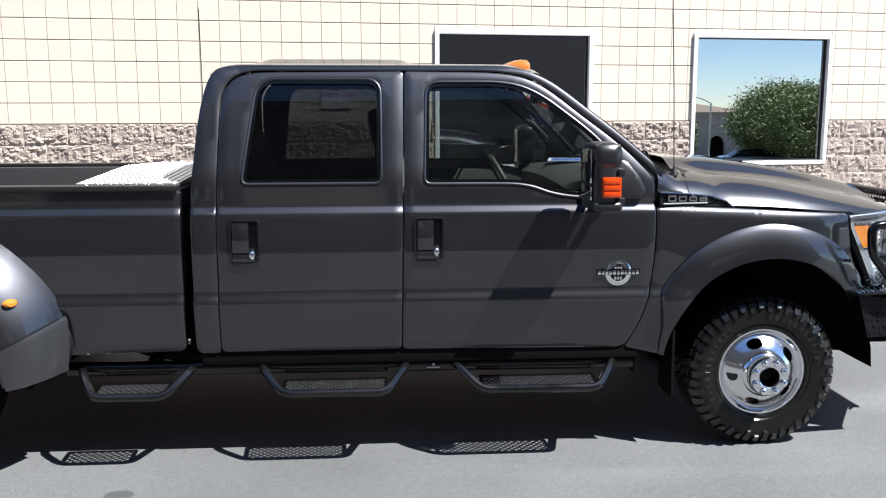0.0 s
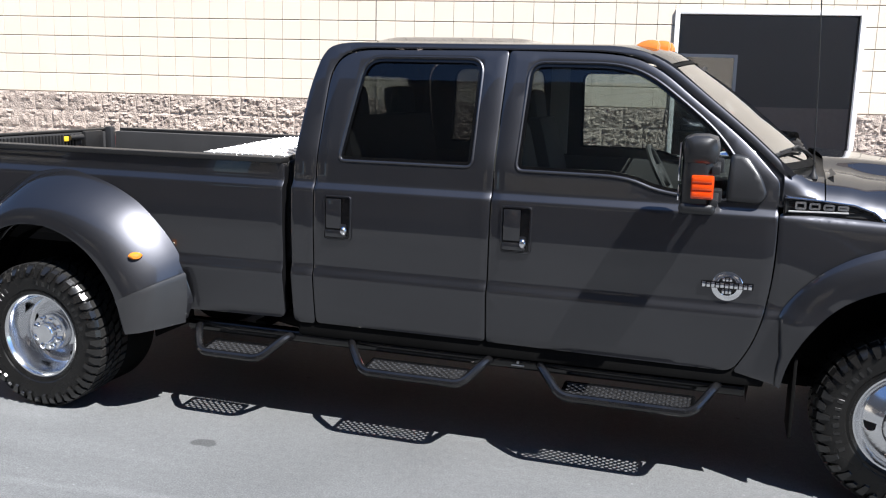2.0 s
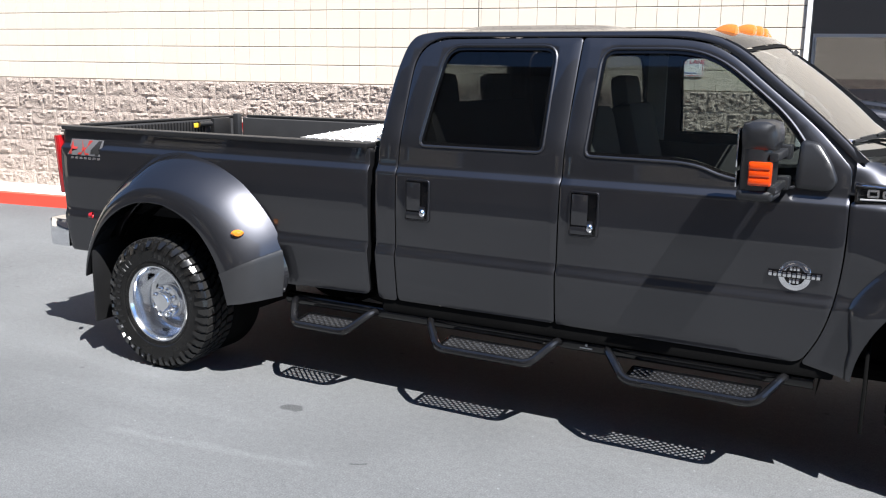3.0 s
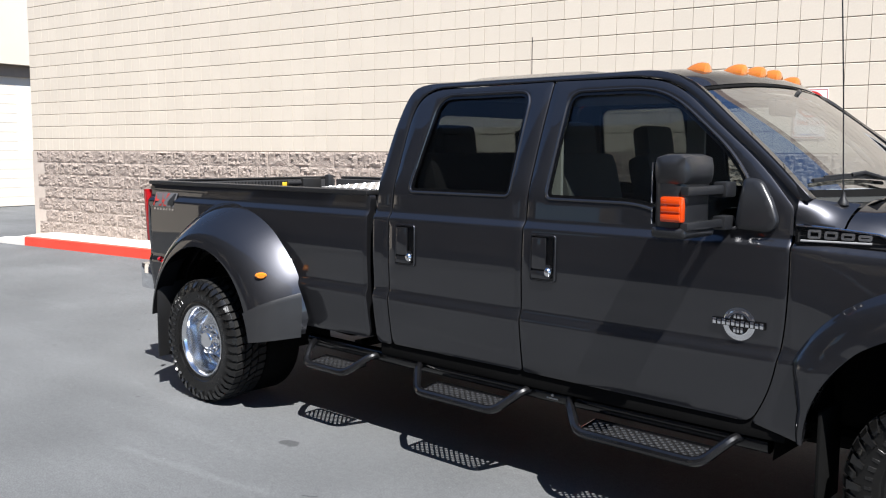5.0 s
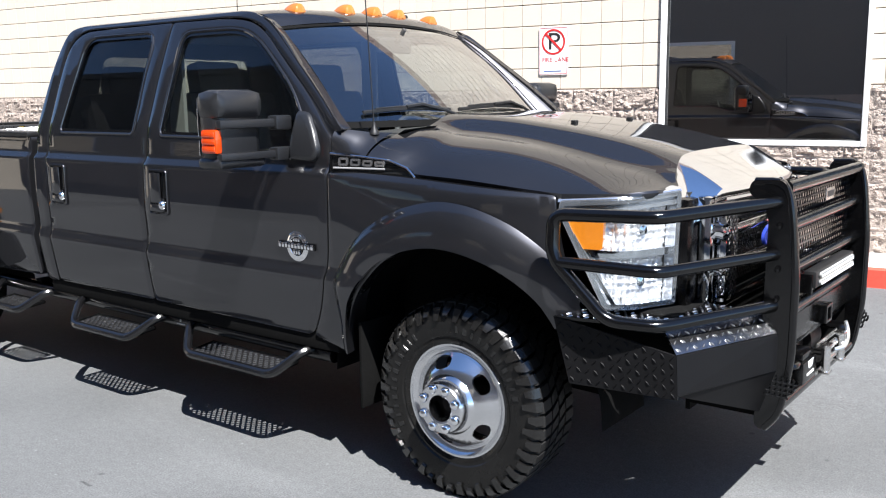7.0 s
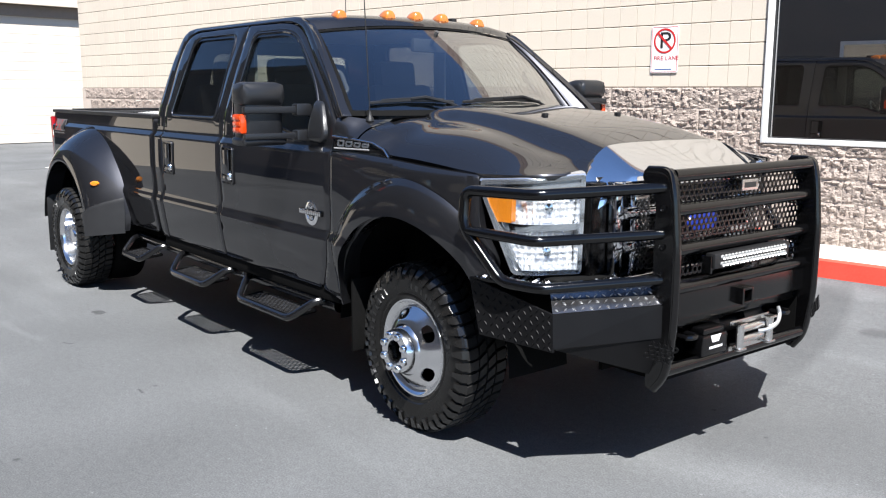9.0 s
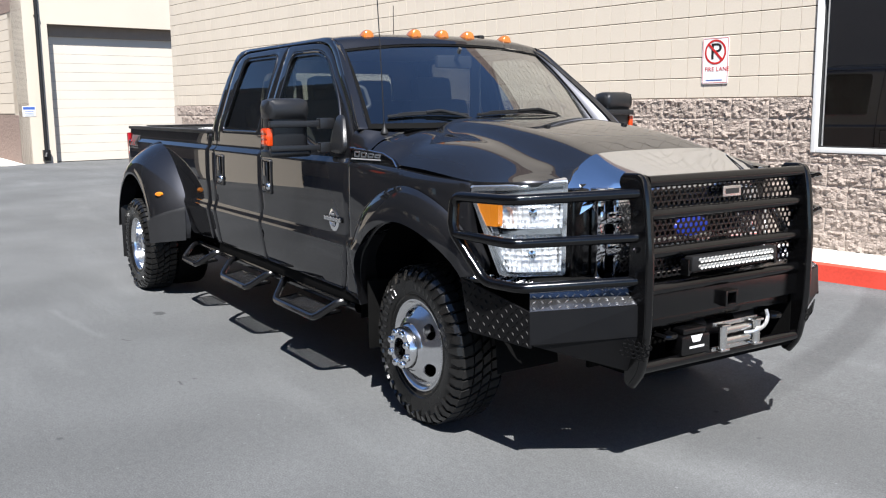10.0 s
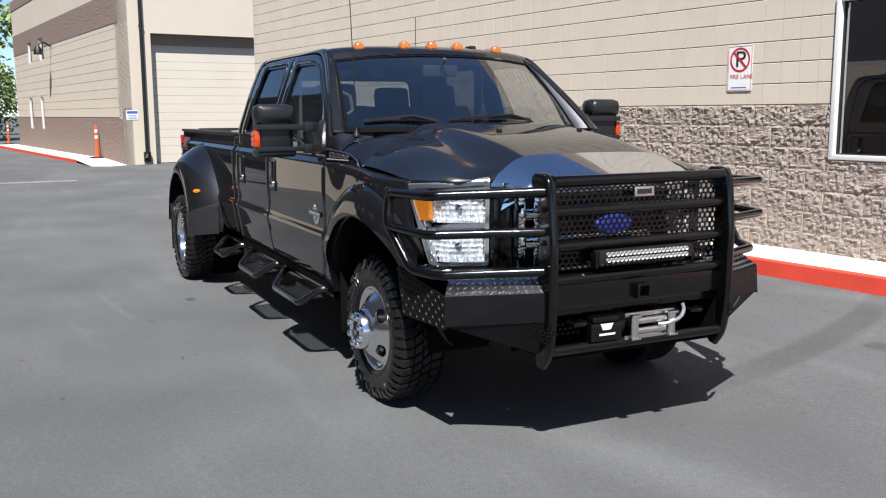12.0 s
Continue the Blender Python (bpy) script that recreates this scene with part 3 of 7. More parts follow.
def kerb_rows(s):
    top = walk_top(s) - 0.03
    return [(0.575, top + 0.004), (0.600, top), (0.617, top - 0.012), (0.625, min(top - 0.02, kerb_foot(s)) - 0.05)]


along_wall("pavement", "narrow pale concrete walk along the wall", "pavement", -14.0, 16.0, lambda s: [(-0.05, walk_top(s)), (0.578, walk_top(s) - 0.026)], "concrete", 0.4)
along_wall("kerb", "red-painted concrete kerb with a worn top edge", "kerb", -12.25, 16.0, kerb_rows, "kerb_red")
along_wall("kerb_ramp", "bare concrete kerb falling to the asphalt", "kerb", -14.0, -12.25, kerb_rows, "concrete", 0.2)

# windows in the main wall
for number, (a, c, lo, hi) in enumerate(HOLES, 1):
    w = thing("window_%d" % number, "dark tinted office window in a white metal frame", "window", kind="structure")
    w.matrix_world = WALL
    t = 0.045
    bars = [box(a, a + t, -0.028, 0.10, lo, hi, 0.004), box(c - t, c, -0.028, 0.10, lo, hi, 0.004),
            box(a + t, c - t, -0.026, 0.10, hi - t, hi, 0.004), box(a + t, c - t, -0.026, 0.10, lo, lo + t, 0.004)]
    part("window_frame", merge(*bars), "frame_grey", w)
    pane = part("pane", box(a + t, c - t, 0.045, 0.053, lo + t, hi - t), "glass_window", w, sharp=0)
    pane.visible_shadow = False
    part("window_bead", merge(box(a + t, a + t + 0.012, 0.025, 0.044, lo + t, hi - t), box(c - t - 0.012, c - t, 0.025, 0.044, lo + t, hi - t),
                              box(a + t + 0.012, c - t - 0.012, 0.025, 0.044, hi - t - 0.012, hi - t), box(a + t + 0.012, c - t - 0.012, 0.025, 0.044, lo + t, lo + t + 0.012)), "black_ink", w)
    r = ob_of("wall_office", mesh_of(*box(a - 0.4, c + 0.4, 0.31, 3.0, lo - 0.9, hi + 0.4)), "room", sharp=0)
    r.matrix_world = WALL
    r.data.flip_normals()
    tagged(r, "office room behind the glass, coloured near-black as unlit", "wall", kind="structure")

# the recessed bay with its roller door, and the far wing
BAY = WALL @ pose(-23.0, 0.64, 0)       # its face looks along +x; y runs in behind the main wall
bay = thing("wall_bay", "plain tan plastered wall round the roller door", "wall", kind="structure")
bay.matrix_world = BAY
for y0, y1, z0 in ((-0.98, 0.0, -0.3), (6.0, 9.0, -0.3), (0.0, 6.0, 4.10)):
    part("wall_panel", box(-0.35, 0, y0, y1, z0, 9.0), "stucco", bay, sharp=0)
door = thing("door_1", "closed white ribbed steel roller door in a deep opening", "roller door", kind="structure")
door.matrix_world = BAY
for k in range(14):
    part("slat", box(-0.33, -0.30, 0.0, 6.0, 0.04 + k * 0.268, 0.04 + k * 0.268 + 0.262, 0.003), "door_white", door, sharp=0)
# header takes the dark mortar colour for the shade over the door
part("door_header", box(-0.32, -0.22, 0.0, 6.0, 3.76, 4.09, 0.01), "mortar", door, "steel header box coloured dark for shade")
pipe = thing("downpipe", "black rain pipe with an elbow at the foot", "pipe")
pipe.matrix_world = BAY
part("pipe", tube(bent([(0.07, -0.30, 8.8), (0.07, -0.30, 0.34), (0.16, -0.36, 0.20)], 0.06), 0.055), "black_plastic", pipe)
part("bracket", box(0.0, 0.13, -0.40, -0.20, 0.10, 0.42, 0.01), "black_plastic", pipe)
part("bracket", box(0.0, 0.11, -0.36, -0.24, 4.28, 4.34, 0.005), "black_plastic", pipe)
notice = thing("notice_sign", "small white notice with blue bars on the plastered wall", "sign")
notice.matrix_world = BAY
part("plate", box(0.0, 0.008, -0.87, -0.50, 1.41, 1.71, 0.002), "white", notice)
part("heading", box(0.008, 0.010, -0.85, -0.52, 1.61, 1.69), "blue_ink", notice)
for k in range(3):
    part("text_bar", box(0.008, 0.010, -0.81, -0.56, 1.45 + 0.05 * k, 1.465 + 0.05 * k), "blue_ink", notice)

WING = WALL @ pose(-23.0, -0.34, 0)      # facade runs to -s, looking -y
L2 = 19.8
wing_windows = [(-16.5, -15.6, 0.97, 2.36), (-13.65, -12.9, 0.97, 2.36), (-15.9, -15.0, 3.84, 4.79), (-13.2, -12.2, 3.84, 4.79)]
wing = new("wall_wing", None)
wing.matrix_world = WING
tagged(wing, "two-storey far wing of tan block with brown bands", "wall", kind="structure")


def wing_strip(z0, z1, mat, name, proud):
    cuts, out = sorted({-L2, 0.0, *[w[0] for w in wing_windows], *[w[1] for w in wing_windows]}), []
    for a, c in zip(cuts, cuts[1:]):
        zz = [(z0, z1)]
        for w in wing_windows:
            if w[0] <= a and c <= w[1]:
                zz = [q for p, r in zz for q in ((p, min(r, w[2])), (max(p, w[3]), r)) if q[1] > q[0] + 0.01]
        out += [box(a, c, -proud, 0.3, p, r) for p, r in zz]
    return part(name, merge(*out), mat, wing, sharp=0)


k, z = 0, 1.50
wing_strip(-0.6, 1.45, "brown_band", "block_base", 0.012)
while z < 4.35:
    wing_strip(z, min(z + 0.29, 4.388), "tan_block", "block_course", 0.0)
    z += 0.3035
wing_strip(1.45, 4.39, "mortar", "joint_backing", -0.012)
wing_strip(4.39, 5.34, "brown_band", "block_band", 0.012)
wing_strip(5.34, 6.5, "tan_block", "block_course", 0.0)
wing_strip(6.5, 6.95, "brown_band", "parapet", 0.02)
part("end_wall", box(-0.3, -0.002, 0.31, 0.9, -0.3, 9.0), "stucco", wing)
for number, (a, c, lo, hi) in enumerate(wing_windows, 3):
    w = thing("window_%d" % number, "narrow dark window in a pale frame on the far wing", "window", kind="structure")
    w.matrix_world = WING
    t = 0.07
    part("window_frame", merge(box(a, a + t, 0.02, 0.12, lo, hi), box(c - t, c, 0.02, 0.12, lo, hi), box(a + t, c - t, 0.02, 0.12, hi - t, hi), box(a + t, c - t, 0.02, 0.12, lo, lo + t)), "frame_grey", w, sharp=0)
    part("pane", box(a + t, c - t, 0.06, 0.07, lo + t, hi - t), "glass_window", w, sharp=0)
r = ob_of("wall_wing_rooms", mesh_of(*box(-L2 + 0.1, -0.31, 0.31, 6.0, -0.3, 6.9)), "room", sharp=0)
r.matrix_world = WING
tagged(r, "near-black block standing for unlit rooms of the far wing", "wall", kind="structure")
lamp = thing("wall_lamp", "small dark lamp on a curved arm high on the wall", "wall lamp")
lamp.matrix_world = WING
part("arm", tube(bent([(-10.5, -0.01, 4.30), (-10.5, -0.35, 4.52), (-10.5, -0.5, 4.30)], 0.2), 0.035), "black_plastic", lamp)
part("shade", moved(lathe([(0.05, 0.0), (0.16, -0.18), (0.18, -0.36), (0.16, -0.36)], 16), pose(-10.5, -0.5, 4.34, 90)), "black_plastic", lamp)

# kerb and walk before the wing
rows_top, rows_face = [], []
for s in np.linspace(-L2 - 1.2, -2.2, 20):
    g = 0.0
    rows_top.append([WING @ Vector((s, 0.0, g + 0.13)), WING @ Vector((s, -0.95, g + 0.12))])
    rows_face.append([WING @ Vector((s, -0.94, g + 0.118)), WING @ Vector((s, -0.98, g + 0.11)), WING @ Vector((s, -1.0, g - 0.1))])
tagged(ob_of("pavement_wing", mesh_of(*net(rows_top)), "concrete"), "pale concrete walk before the far wing", "pavement", kind="structure")
tagged(ob_of("kerb_wing", mesh_of(*net(rows_face)), "kerb_red"), "red-painted kerb before the far wing", "kerb", kind="structure")
ramp = [[WING @ Vector((-2.2, 0, 0.13)), WING @ Vector((-2.2, -0.6, 0.124)), WING @ Vector((-2.2, -1.0, 0.116))], [WING @ Vector((0.3, 0, 0.03)), WING @ Vector((0.6, -0.6, 0.025)), WING @ Vector((0.2, -1.05, 0.022))]]
tagged(ob_of("pavement_ramp", mesh_of(*net(ramp)), "concrete"), "concrete ramp at the end of the walk", "pavement", kind="structure")


def post(s, out, high, turn=0):
    """An upright marker post of orange plastic with pale bands and a black foot."""
    p = thing("marker_post", "orange plastic marker post with white bands", "marker post", group="marker posts")
    p.matrix_world = WING @ pose(s, out, 0.125)
    part("base", box(-0.22, 0.22, -0.22, 0.22, 0.0, 0.04, 0.01), "black_plastic", p)
    part("shaft", moved(lathe([(0.075, 0.04), (0.06, 0.12), (0.05, 0.55), (0.05, 1.04), (0.035, 1.10), (0.0, 1.10)], 16), pose(0, 0, 0, 90)), "orange", p)
    for z in (0.66, 0.86):
        part("band", moved(lathe([(0.052, z), (0.0535, z + 0.005), (0.0535, z + 0.095), (0.052, z + 0.10)], 16), pose(0, 0, 0, 90)), "white", p)


post(-3.0, -0.15, 1.2)
post(-21.4, -0.3, 1.2)


def tree(x, y, height, spread, seed, leaves=2600, bushy=False, leaf="leaf", small=1.0):
    """A tapered trunk, limbs, and a crown of small leaf clumps with gaps."""
    rng = random.Random(seed)
    t = thing("tree", "broad green tree with a thin open crown", "tree", at=(x, y, ground_height(x, y)), group="yard trees")
    pieces, tips = [], []

    def limb(p, d, length, r, depth):
        pts, q = [p], p
        for k in range(3):
            d = (d + Vector((rng.uniform(-0.25, 0.25), rng.uniform(-0.25, 0.25), 0.06))).normalized()
            q = q + d * length / 3
            pts.append(q)
        v, f = tube(pts, r, 6)
        n = len(pts)
        for i in range(n):
            c = pts[i]
            for m in range(6):
                v[i * 6 + m] = c + (v[i * 6 + m] - c) * (1 - 0.45 * i / (n - 1))
        pieces.append((v, f))
        tips.extend(pts[1:] if depth else [])
        if depth < 3:
            for _ in range(3 if depth else 4):
                e = (d + Vector((rng.uniform(-1, 1), rng.uniform(-1, 1), rng.uniform(-0.1, 0.7)))).normalized()
                limb(q, e, length * rng.uniform(0.6, 0.8), r * 0.52, depth + 1)
    limb(Vector((0, 0, -0.1)), Vector((0.05, 0, 1)), height * 0.34, height * 0.028, 0)
    part("trunk", merge(*pieces), "bark", t)
    if bushy:
        tips = []
        lumps = [(Vector((rng.gauss(0, 1), rng.gauss(0, 1), rng.gauss(0, 0.7))).normalized(), rng.uniform(0.12, 0.30)) for _ in range(14)]
        for _ in range(700):
            d = Vector((rng.gauss(0, 1), rng.gauss(0, 1), rng.gauss(0, 1))).normalized()
            r = (0.72 + sum(h * max(0.0, d.dot(q)) ** 6 for q, h in lumps)) * rng.uniform(0.35, 1.0) ** 0.4
            tips.append(Vector((d.x * spread * 0.5 * r, d.y * spread * 0.5 * r, height * (0.52 + 0.47 * d.z * r))))
    verts, faces = [], []
    for _ in range(leaves):
        c = rng.choice(tips) + Vector((rng.gauss(0, 1), rng.gauss(0, 1), rng.gauss(0, 0.8))) * spread * (0.045 if bushy else 0.085)
        a = Vector((rng.gauss(0, 1), rng.gauss(0, 1), rng.gauss(0, 0.6))).normalized() * height * small * rng.uniform(0.012, 0.03)
        b = a.cross(Vector((rng.gauss(0, 1), rng.gauss(0, 1), rng.gauss(0, 1)))).normalized() * a.length * 0.6
        k = len(verts)
        verts += [c - a, c + b, c + a, c - b]
        faces.append((k, k + 1, k + 2, k + 3))
    part("crown", (verts, faces), leaf, t, "loose green foliage", sharp=0)


tree(-57, -7.2, 10.5, 8.0, 3, 9000, True, leaf="leaf_light")
tree(-60, -4.0, 6.0, 6.0, 21, 5000, True, leaf="leaf_light")
tree(-54, -9.5, 3.2, 4.5, 22, 3000, True, leaf="leaf_light")
tree(-66, -1.0, 11.0, 7.5, 5, 5000, leaf="leaf_light")
tree(-72, -9.0, 12.0, 8.0, 8, 4000, leaf="leaf_light")
tree(32.4, -30.3, 5.4, 8.6, 11, 80000, True, leaf="leaf_light", small=0.55)
tree(37.5, -33.0, 6.0, 8.5, 12, 50000, True, leaf="leaf_light", small=0.55)
tree(34.8, -29.5, 4.7, 6.5, 13, 40000, True, leaf="leaf_light", small=0.55)
tree(23.9, -29.6, 4.5, 2.2, 14, 16000, True, leaf="leaf_light", small=0.55)


def far_house(name, label, x0, x1, y0, y1, high, band, openings, mat="stucco"):
    """A plain block of a building: wall, base course, parapet, with glazed openings on the side that faces the yard."""
    h = thing(name, label, "building")
    part("wall", box(x0, x1, y0, y1, band, high - 0.4), mat, h)
    part("base", box(x0 - 0.03, x1 + 0.03, y0 - 0.03, y1 + 0.03, -3.5, band), "split", h)
    part("parapet", box(x0 - 0.06, x1 + 0.06, y0 - 0.06, y1 + 0.06, high - 0.4, high, 0.02), mat, h)
    for face, a, c, lo, hi in openings:
        if face == "y":
            part("window", box(a, c, y1 - 0.05, y1 + 0.02, lo, hi), "glass_window", h, sharp=0)
            part("window_frame", merge(box(a - 0.08, a, y1, y1 + 0.05, lo - 0.08, hi + 0.08), box(c, c + 0.08, y1, y1 + 0.05, lo - 0.08, hi + 0.08), box(a, c, y1, y1 + 0.05, hi, hi + 0.08), box(a, c, y1, y1 + 0.05, lo - 0.08, lo)), "frame_grey", h)
        else:
            part("window", box(x1 - 0.05, x1 + 0.02, a, c, lo, hi), "glass_window", h, sharp=0)
            part("window_frame", merge(box(x1, x1 + 0.05, a - 0.08, a, lo - 0.08, hi + 0.08), box(x1, x1 + 0.05, c, c + 0.08, lo - 0.08, hi + 0.08), box(x1, x1 + 0.05, a, c, hi, hi + 0.08), box(x1, x1 + 0.05, a, c, lo - 0.08, lo)), "frame_grey", h)


# stucco darkened, and length added unseen to x -60, to keep reflections dark
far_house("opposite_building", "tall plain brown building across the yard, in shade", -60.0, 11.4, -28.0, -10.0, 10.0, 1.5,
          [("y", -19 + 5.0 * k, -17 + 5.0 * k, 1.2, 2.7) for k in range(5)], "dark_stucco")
far_house("side_building", "sunlit tan building closing the yard", -96.0, -80.0, -45.0, -7.5, 7.0, 1.5,
          [("x", -42 + 6.0 * k, -39.5 + 6.0 * k, 0.9, 3.2) for k in range(5)])


def arched_house(x0, x1, y0, y1, base, eave):
    """A pale two-storey house with a hipped roof and two arched openings below."""
    h = thing("arched_house", "pale two-storey house with hipped roof and arched openings", "house", at=(0, 0, base))
    high = eave - base
    front = [(x0, 0), (x1, 0), (x1, high), (x0, high)]
    arches = []
    for cx in (x0 + (x1 - x0) * 0.30, x0 + (x1 - x0) * 0.66):
        arches.append([(cx - 0.9, 0.02), (cx + 0.9, 0.02)] + [(cx + 0.9 * math.cos(radians(a)), 1.5 + 0.9 * math.sin(radians(a))) for a in range(0, 181, 20)])
    win = [(x1 - 2.4, 3.2), (x1 - 1.5, 3.2), (x1 - 1.5, 4.5), (x1 - 2.4, 4.5)]
    part("wall", merge(skin(front, [*arches, win], lambda u, v, d: (u, y1 - d, v), 0.25, 0.8), box(x0, x1, y0, y0 + 0.2, 0, high), box(x0, x0 + 0.2, y0 + 0.2, y1 - 0.25, 0, high), box(x1 - 0.2, x1, y0 + 0.2, y1 - 0.25, 0, high)), "stucco", h, sharp=0)
    part("porch_back", box(x0 + 0.2, x1 - 0.2, y1 - 2.2, y1 - 2.0, 0, 2.9), "room", h)
    part("window", box(x1 - 2.4, x1 - 1.5, y1 - 0.12, y1 - 0.10, 3.2, 4.5), "glass_window", h, sharp=0)
    o, mx, my = 0.5, (x0 + x1) / 2, (y0 + y1) / 2
    part("roof", ([(x0 - o, y0 - o, high), (x1 + o, y0 - o, high), (x1 + o, y1 + o, high), (x0 - o, y1 + o, high), (mx - 0.6, my, high + 1.0), (mx + 0.6, my, high + 1.0)], [(0, 1, 5, 4), (1, 2, 5), (2, 3, 4, 5), (3, 0, 4), (3, 2, 1, 0)]), "mortar", h, sharp=0)


arched_house(42.0, 52.0, -70.0, -60.0, -3.38, 1.25)


def street_lamp(x, y, high, arm):
    p = thing("street_lamp", "grey street lamp with a curved arm", "street lamp", at=(x, y, ground_height(x, y)), group="street lamps")
    part("pole", tube([(0, 0, -0.1), (0, 0, high * 0.5), (0, 0, high)], 0.07, 8), "steel", p)
    part("arm", tube(bent([(0, 0, high), (arm * 0.4, 0, high + 0.45), (arm, 0, high + 0.5)], 0.6), 0.04, 8), "steel", p)
    part("head", box(arm - 0.35, arm + 0.25, -0.12, 0.12, high + 0.42, high + 0.56, 0.04), "steel", p)


street_lamp(38.5, -47.0, 5.4, -2.6)
street_lamp(51.0, -74.0, 6.0, -3.0)


def parked_car(x, y, turn, mat, label):
    """A distant saloon: body, glasshouse and wheels."""
    c = thing("parked_car", label, "car", at=(x, y, ground_height(x, y)), turn=turn, group="cars parked far across the yard")
    shape = curve([(-2.25, 0.86), (-2.1, 0.95), (-1.0, 0.98), (0.8, 0.95), (1.9, 0.84), (2.2, 0.66)])
    half = curve([(-2.25, 0.72), (-1.8, 0.86), (0, 0.90), (1.7, 0.86), (2.2, 0.70)])
    rows = []
    for k in range(25):
        u = -2.25 + 4.45 * k / 24
        w, top = half(u), shape(u)
        rows.append([(u, -w * 0.9, 0.28), (u, -w, 0.5), (u, -w * 0.98, top - 0.12), (u, -w * 0.85, top), (u, 0, top + 0.02), (u, w * 0.85, top), (u, w * 0.98, top - 0.12), (u, w, 0.5), (u, w * 0.9, 0.28)])
    n = net(rows)
    part("body", (n[0], n[1] + [tuple(range(9)), tuple(reversed(range(216, 225)))]), mat, c)
    roof_z = curve([(-1.75, 0.98), (-1.1, 1.33), (-0.3, 1.42), (0.3, 1.36), (1.15, 0.96)])
    rows = [[(u, -0.78, shape(u) - 0.03), (u, -0.78 + 0.4 * (roof_z(u) - 0.95), roof_z(u) - 0.03), (u, 0, roof_z(u)), (u, 0.78 - 0.4 * (roof_z(u) - 0.95), roof_z(u) - 0.03), (u, 0.78, shape(u) - 0.03)] for u in [-1.75 + 2.9 * k / 16 for k in range(17)]]
    part("glasshouse", net(rows), "black_gloss", c)
    part("roof", net([[(u, y_ * 0.56, roof_z(u) + 0.012 - 0.02 * y_ * y_) for y_ in (-1, -0.5, 0, 0.5, 1)] for u in [-1.2 + 1.55 * k / 8 for k in range(9)]]), mat, c)
    for u in (-1.35, 1.35):
        for s in (-1, 1):
            part("wheel", moved(lathe([(0.0, -0.1), (0.2, -0.1), (0.31, -0.09), (0.32, 0.0), (0.31, 0.09), (0.0, 0.1)], 18), pose(u, s * 0.78, 0.32)), "rubber", c)


M["car_silver"] = surface("silver_car_paint", (0.45, 0.46, 0.47), 0.3, 0.8, vary=0.04, coat=1.0)
M["car_white"] = surface("white_car_paint", (0.70, 0.70, 0.69), 0.35, vary=0.04, coat=1.0)
parked_car(29.0, -28.9, 24, "car_silver", "silver saloon car parked in the far yard")
parked_car(27.6, -33.6, 204, "car_white", "white saloon car parked in the far yard")

# unseen wall added to put a tan reflection into the truck's doors
stand_in_wall = ob_of("wall_yard", mesh_of(*merge(box(-13.25, -13.0, -6.2, -4.1, -0.2, 1.95), box(-13.29, -12.96, -6.25, -4.05, 1.95, 2.05, 0.01))), "stucco", sharp=0)
tagged(stand_in_wall, "low tan wall out of view, added for the tan reflection", "wall", kind="structure")

# painted line and the joint across the yard
tagged(ob_of("road_line", mesh_of(*merge(box(-18.92, -18.82, -0.25, 1.95, -0.01, 0.0175), box(-18.98, -18.84, -5.8, -1.15, -0.01, 0.0165))), "worn_line", sharp=0), "worn pale painted line on the asphalt", "road line", kind="structure")
whip = thing("whip_antenna", "thin black whip antenna rising behind the cab", "antenna", at=(-3.22, 0.783, 0))
part("mast", tube([(0, 0, 1.44), (0, 0, 2.0), (-0.004, 0.004, 2.461)], 0.0032, 6), "black_plastic", whip)
part("mount", merge(box(-0.03, 0.03, -0.03, 0.03, 1.436, 1.456, 0.004)), "black_plastic", whip)

# ---- the truck ----
# x runs to the front, 0 at the front axle; the near side is -y
truck = thing("pickup_truck", "dark grey crew cab dually pickup with black grille guard", "pickup truck")
AXLE_REAR, TYRE = -4.395, 0.405

side_low = curve([(0.40, 0.93), (0.56, 0.962), (0.70, 0.986), (0.80, 1.001), (0.832, 1.005), (0.845, 1.004), (0.882, 0.991), (0.895, 0.990), (1.10, 0.9985), (1.282, 0.9945),
                  (1.288, 0.993), (1.296, 0.9875), (1.314, 0.9735), (1.321, 0.9695), (1.43, 0.960), (1.60, 0.911), (1.94, 0.788), (1.985, 0.768), (2.01, 0.750), (2.03, 0.72)])
side_fender = curve([(0.40, 0.95), (0.56, 0.975), (0.83, 1.005), (0.895, 1.002), (1.05, 0.998), (1.20, 0.988), (1.276, 0.981), (1.286, 0.978), (1.300, 0.968), (1.318, 0.953), (1.345, 0.918), (1.42, 0.87)])
LEVELS = (0.815, 0.828, 0.836, 0.845, 0.856, 0.868, 0.880, 0.890, 0.902, 1.270, 1.284, 1.292, 1.298, 1.304, 1.310, 1.316, 1.322, 1.334, 1.350)


def half_width(x, z):
    w = smooth_step(-0.66, -0.25, x)
    front = 0.066 * max(0.0, min(1.2, (x - 0.08) / 0.36)) ** 2
    z2 = z + 0.045 * smooth_step(-0.75, 0.45, x) * smooth_step(0.95, 1.2, z)
    return side_low(z2 if x > -0.75 else z) * (1 - w) + (side_fender(z2) - front) * w


def near_side(u, v, d):
    return (u, -half_width(u, v) + d, v)


def flank(name, outline, holes, mat, label="", thick=0.035, step=0.045, parent=None, place=near_side, both=True, levels=LEVELS):
    """A body panel on the near side, and the same on the far side."""
    s = skin(outline, holes, place, thick, step, levels, 0.007)
    a = part(name, s, mat, parent or truck, label)
    c = part(name, mirror_y(s), mat, parent or truck, label) if both else None
    return a, c


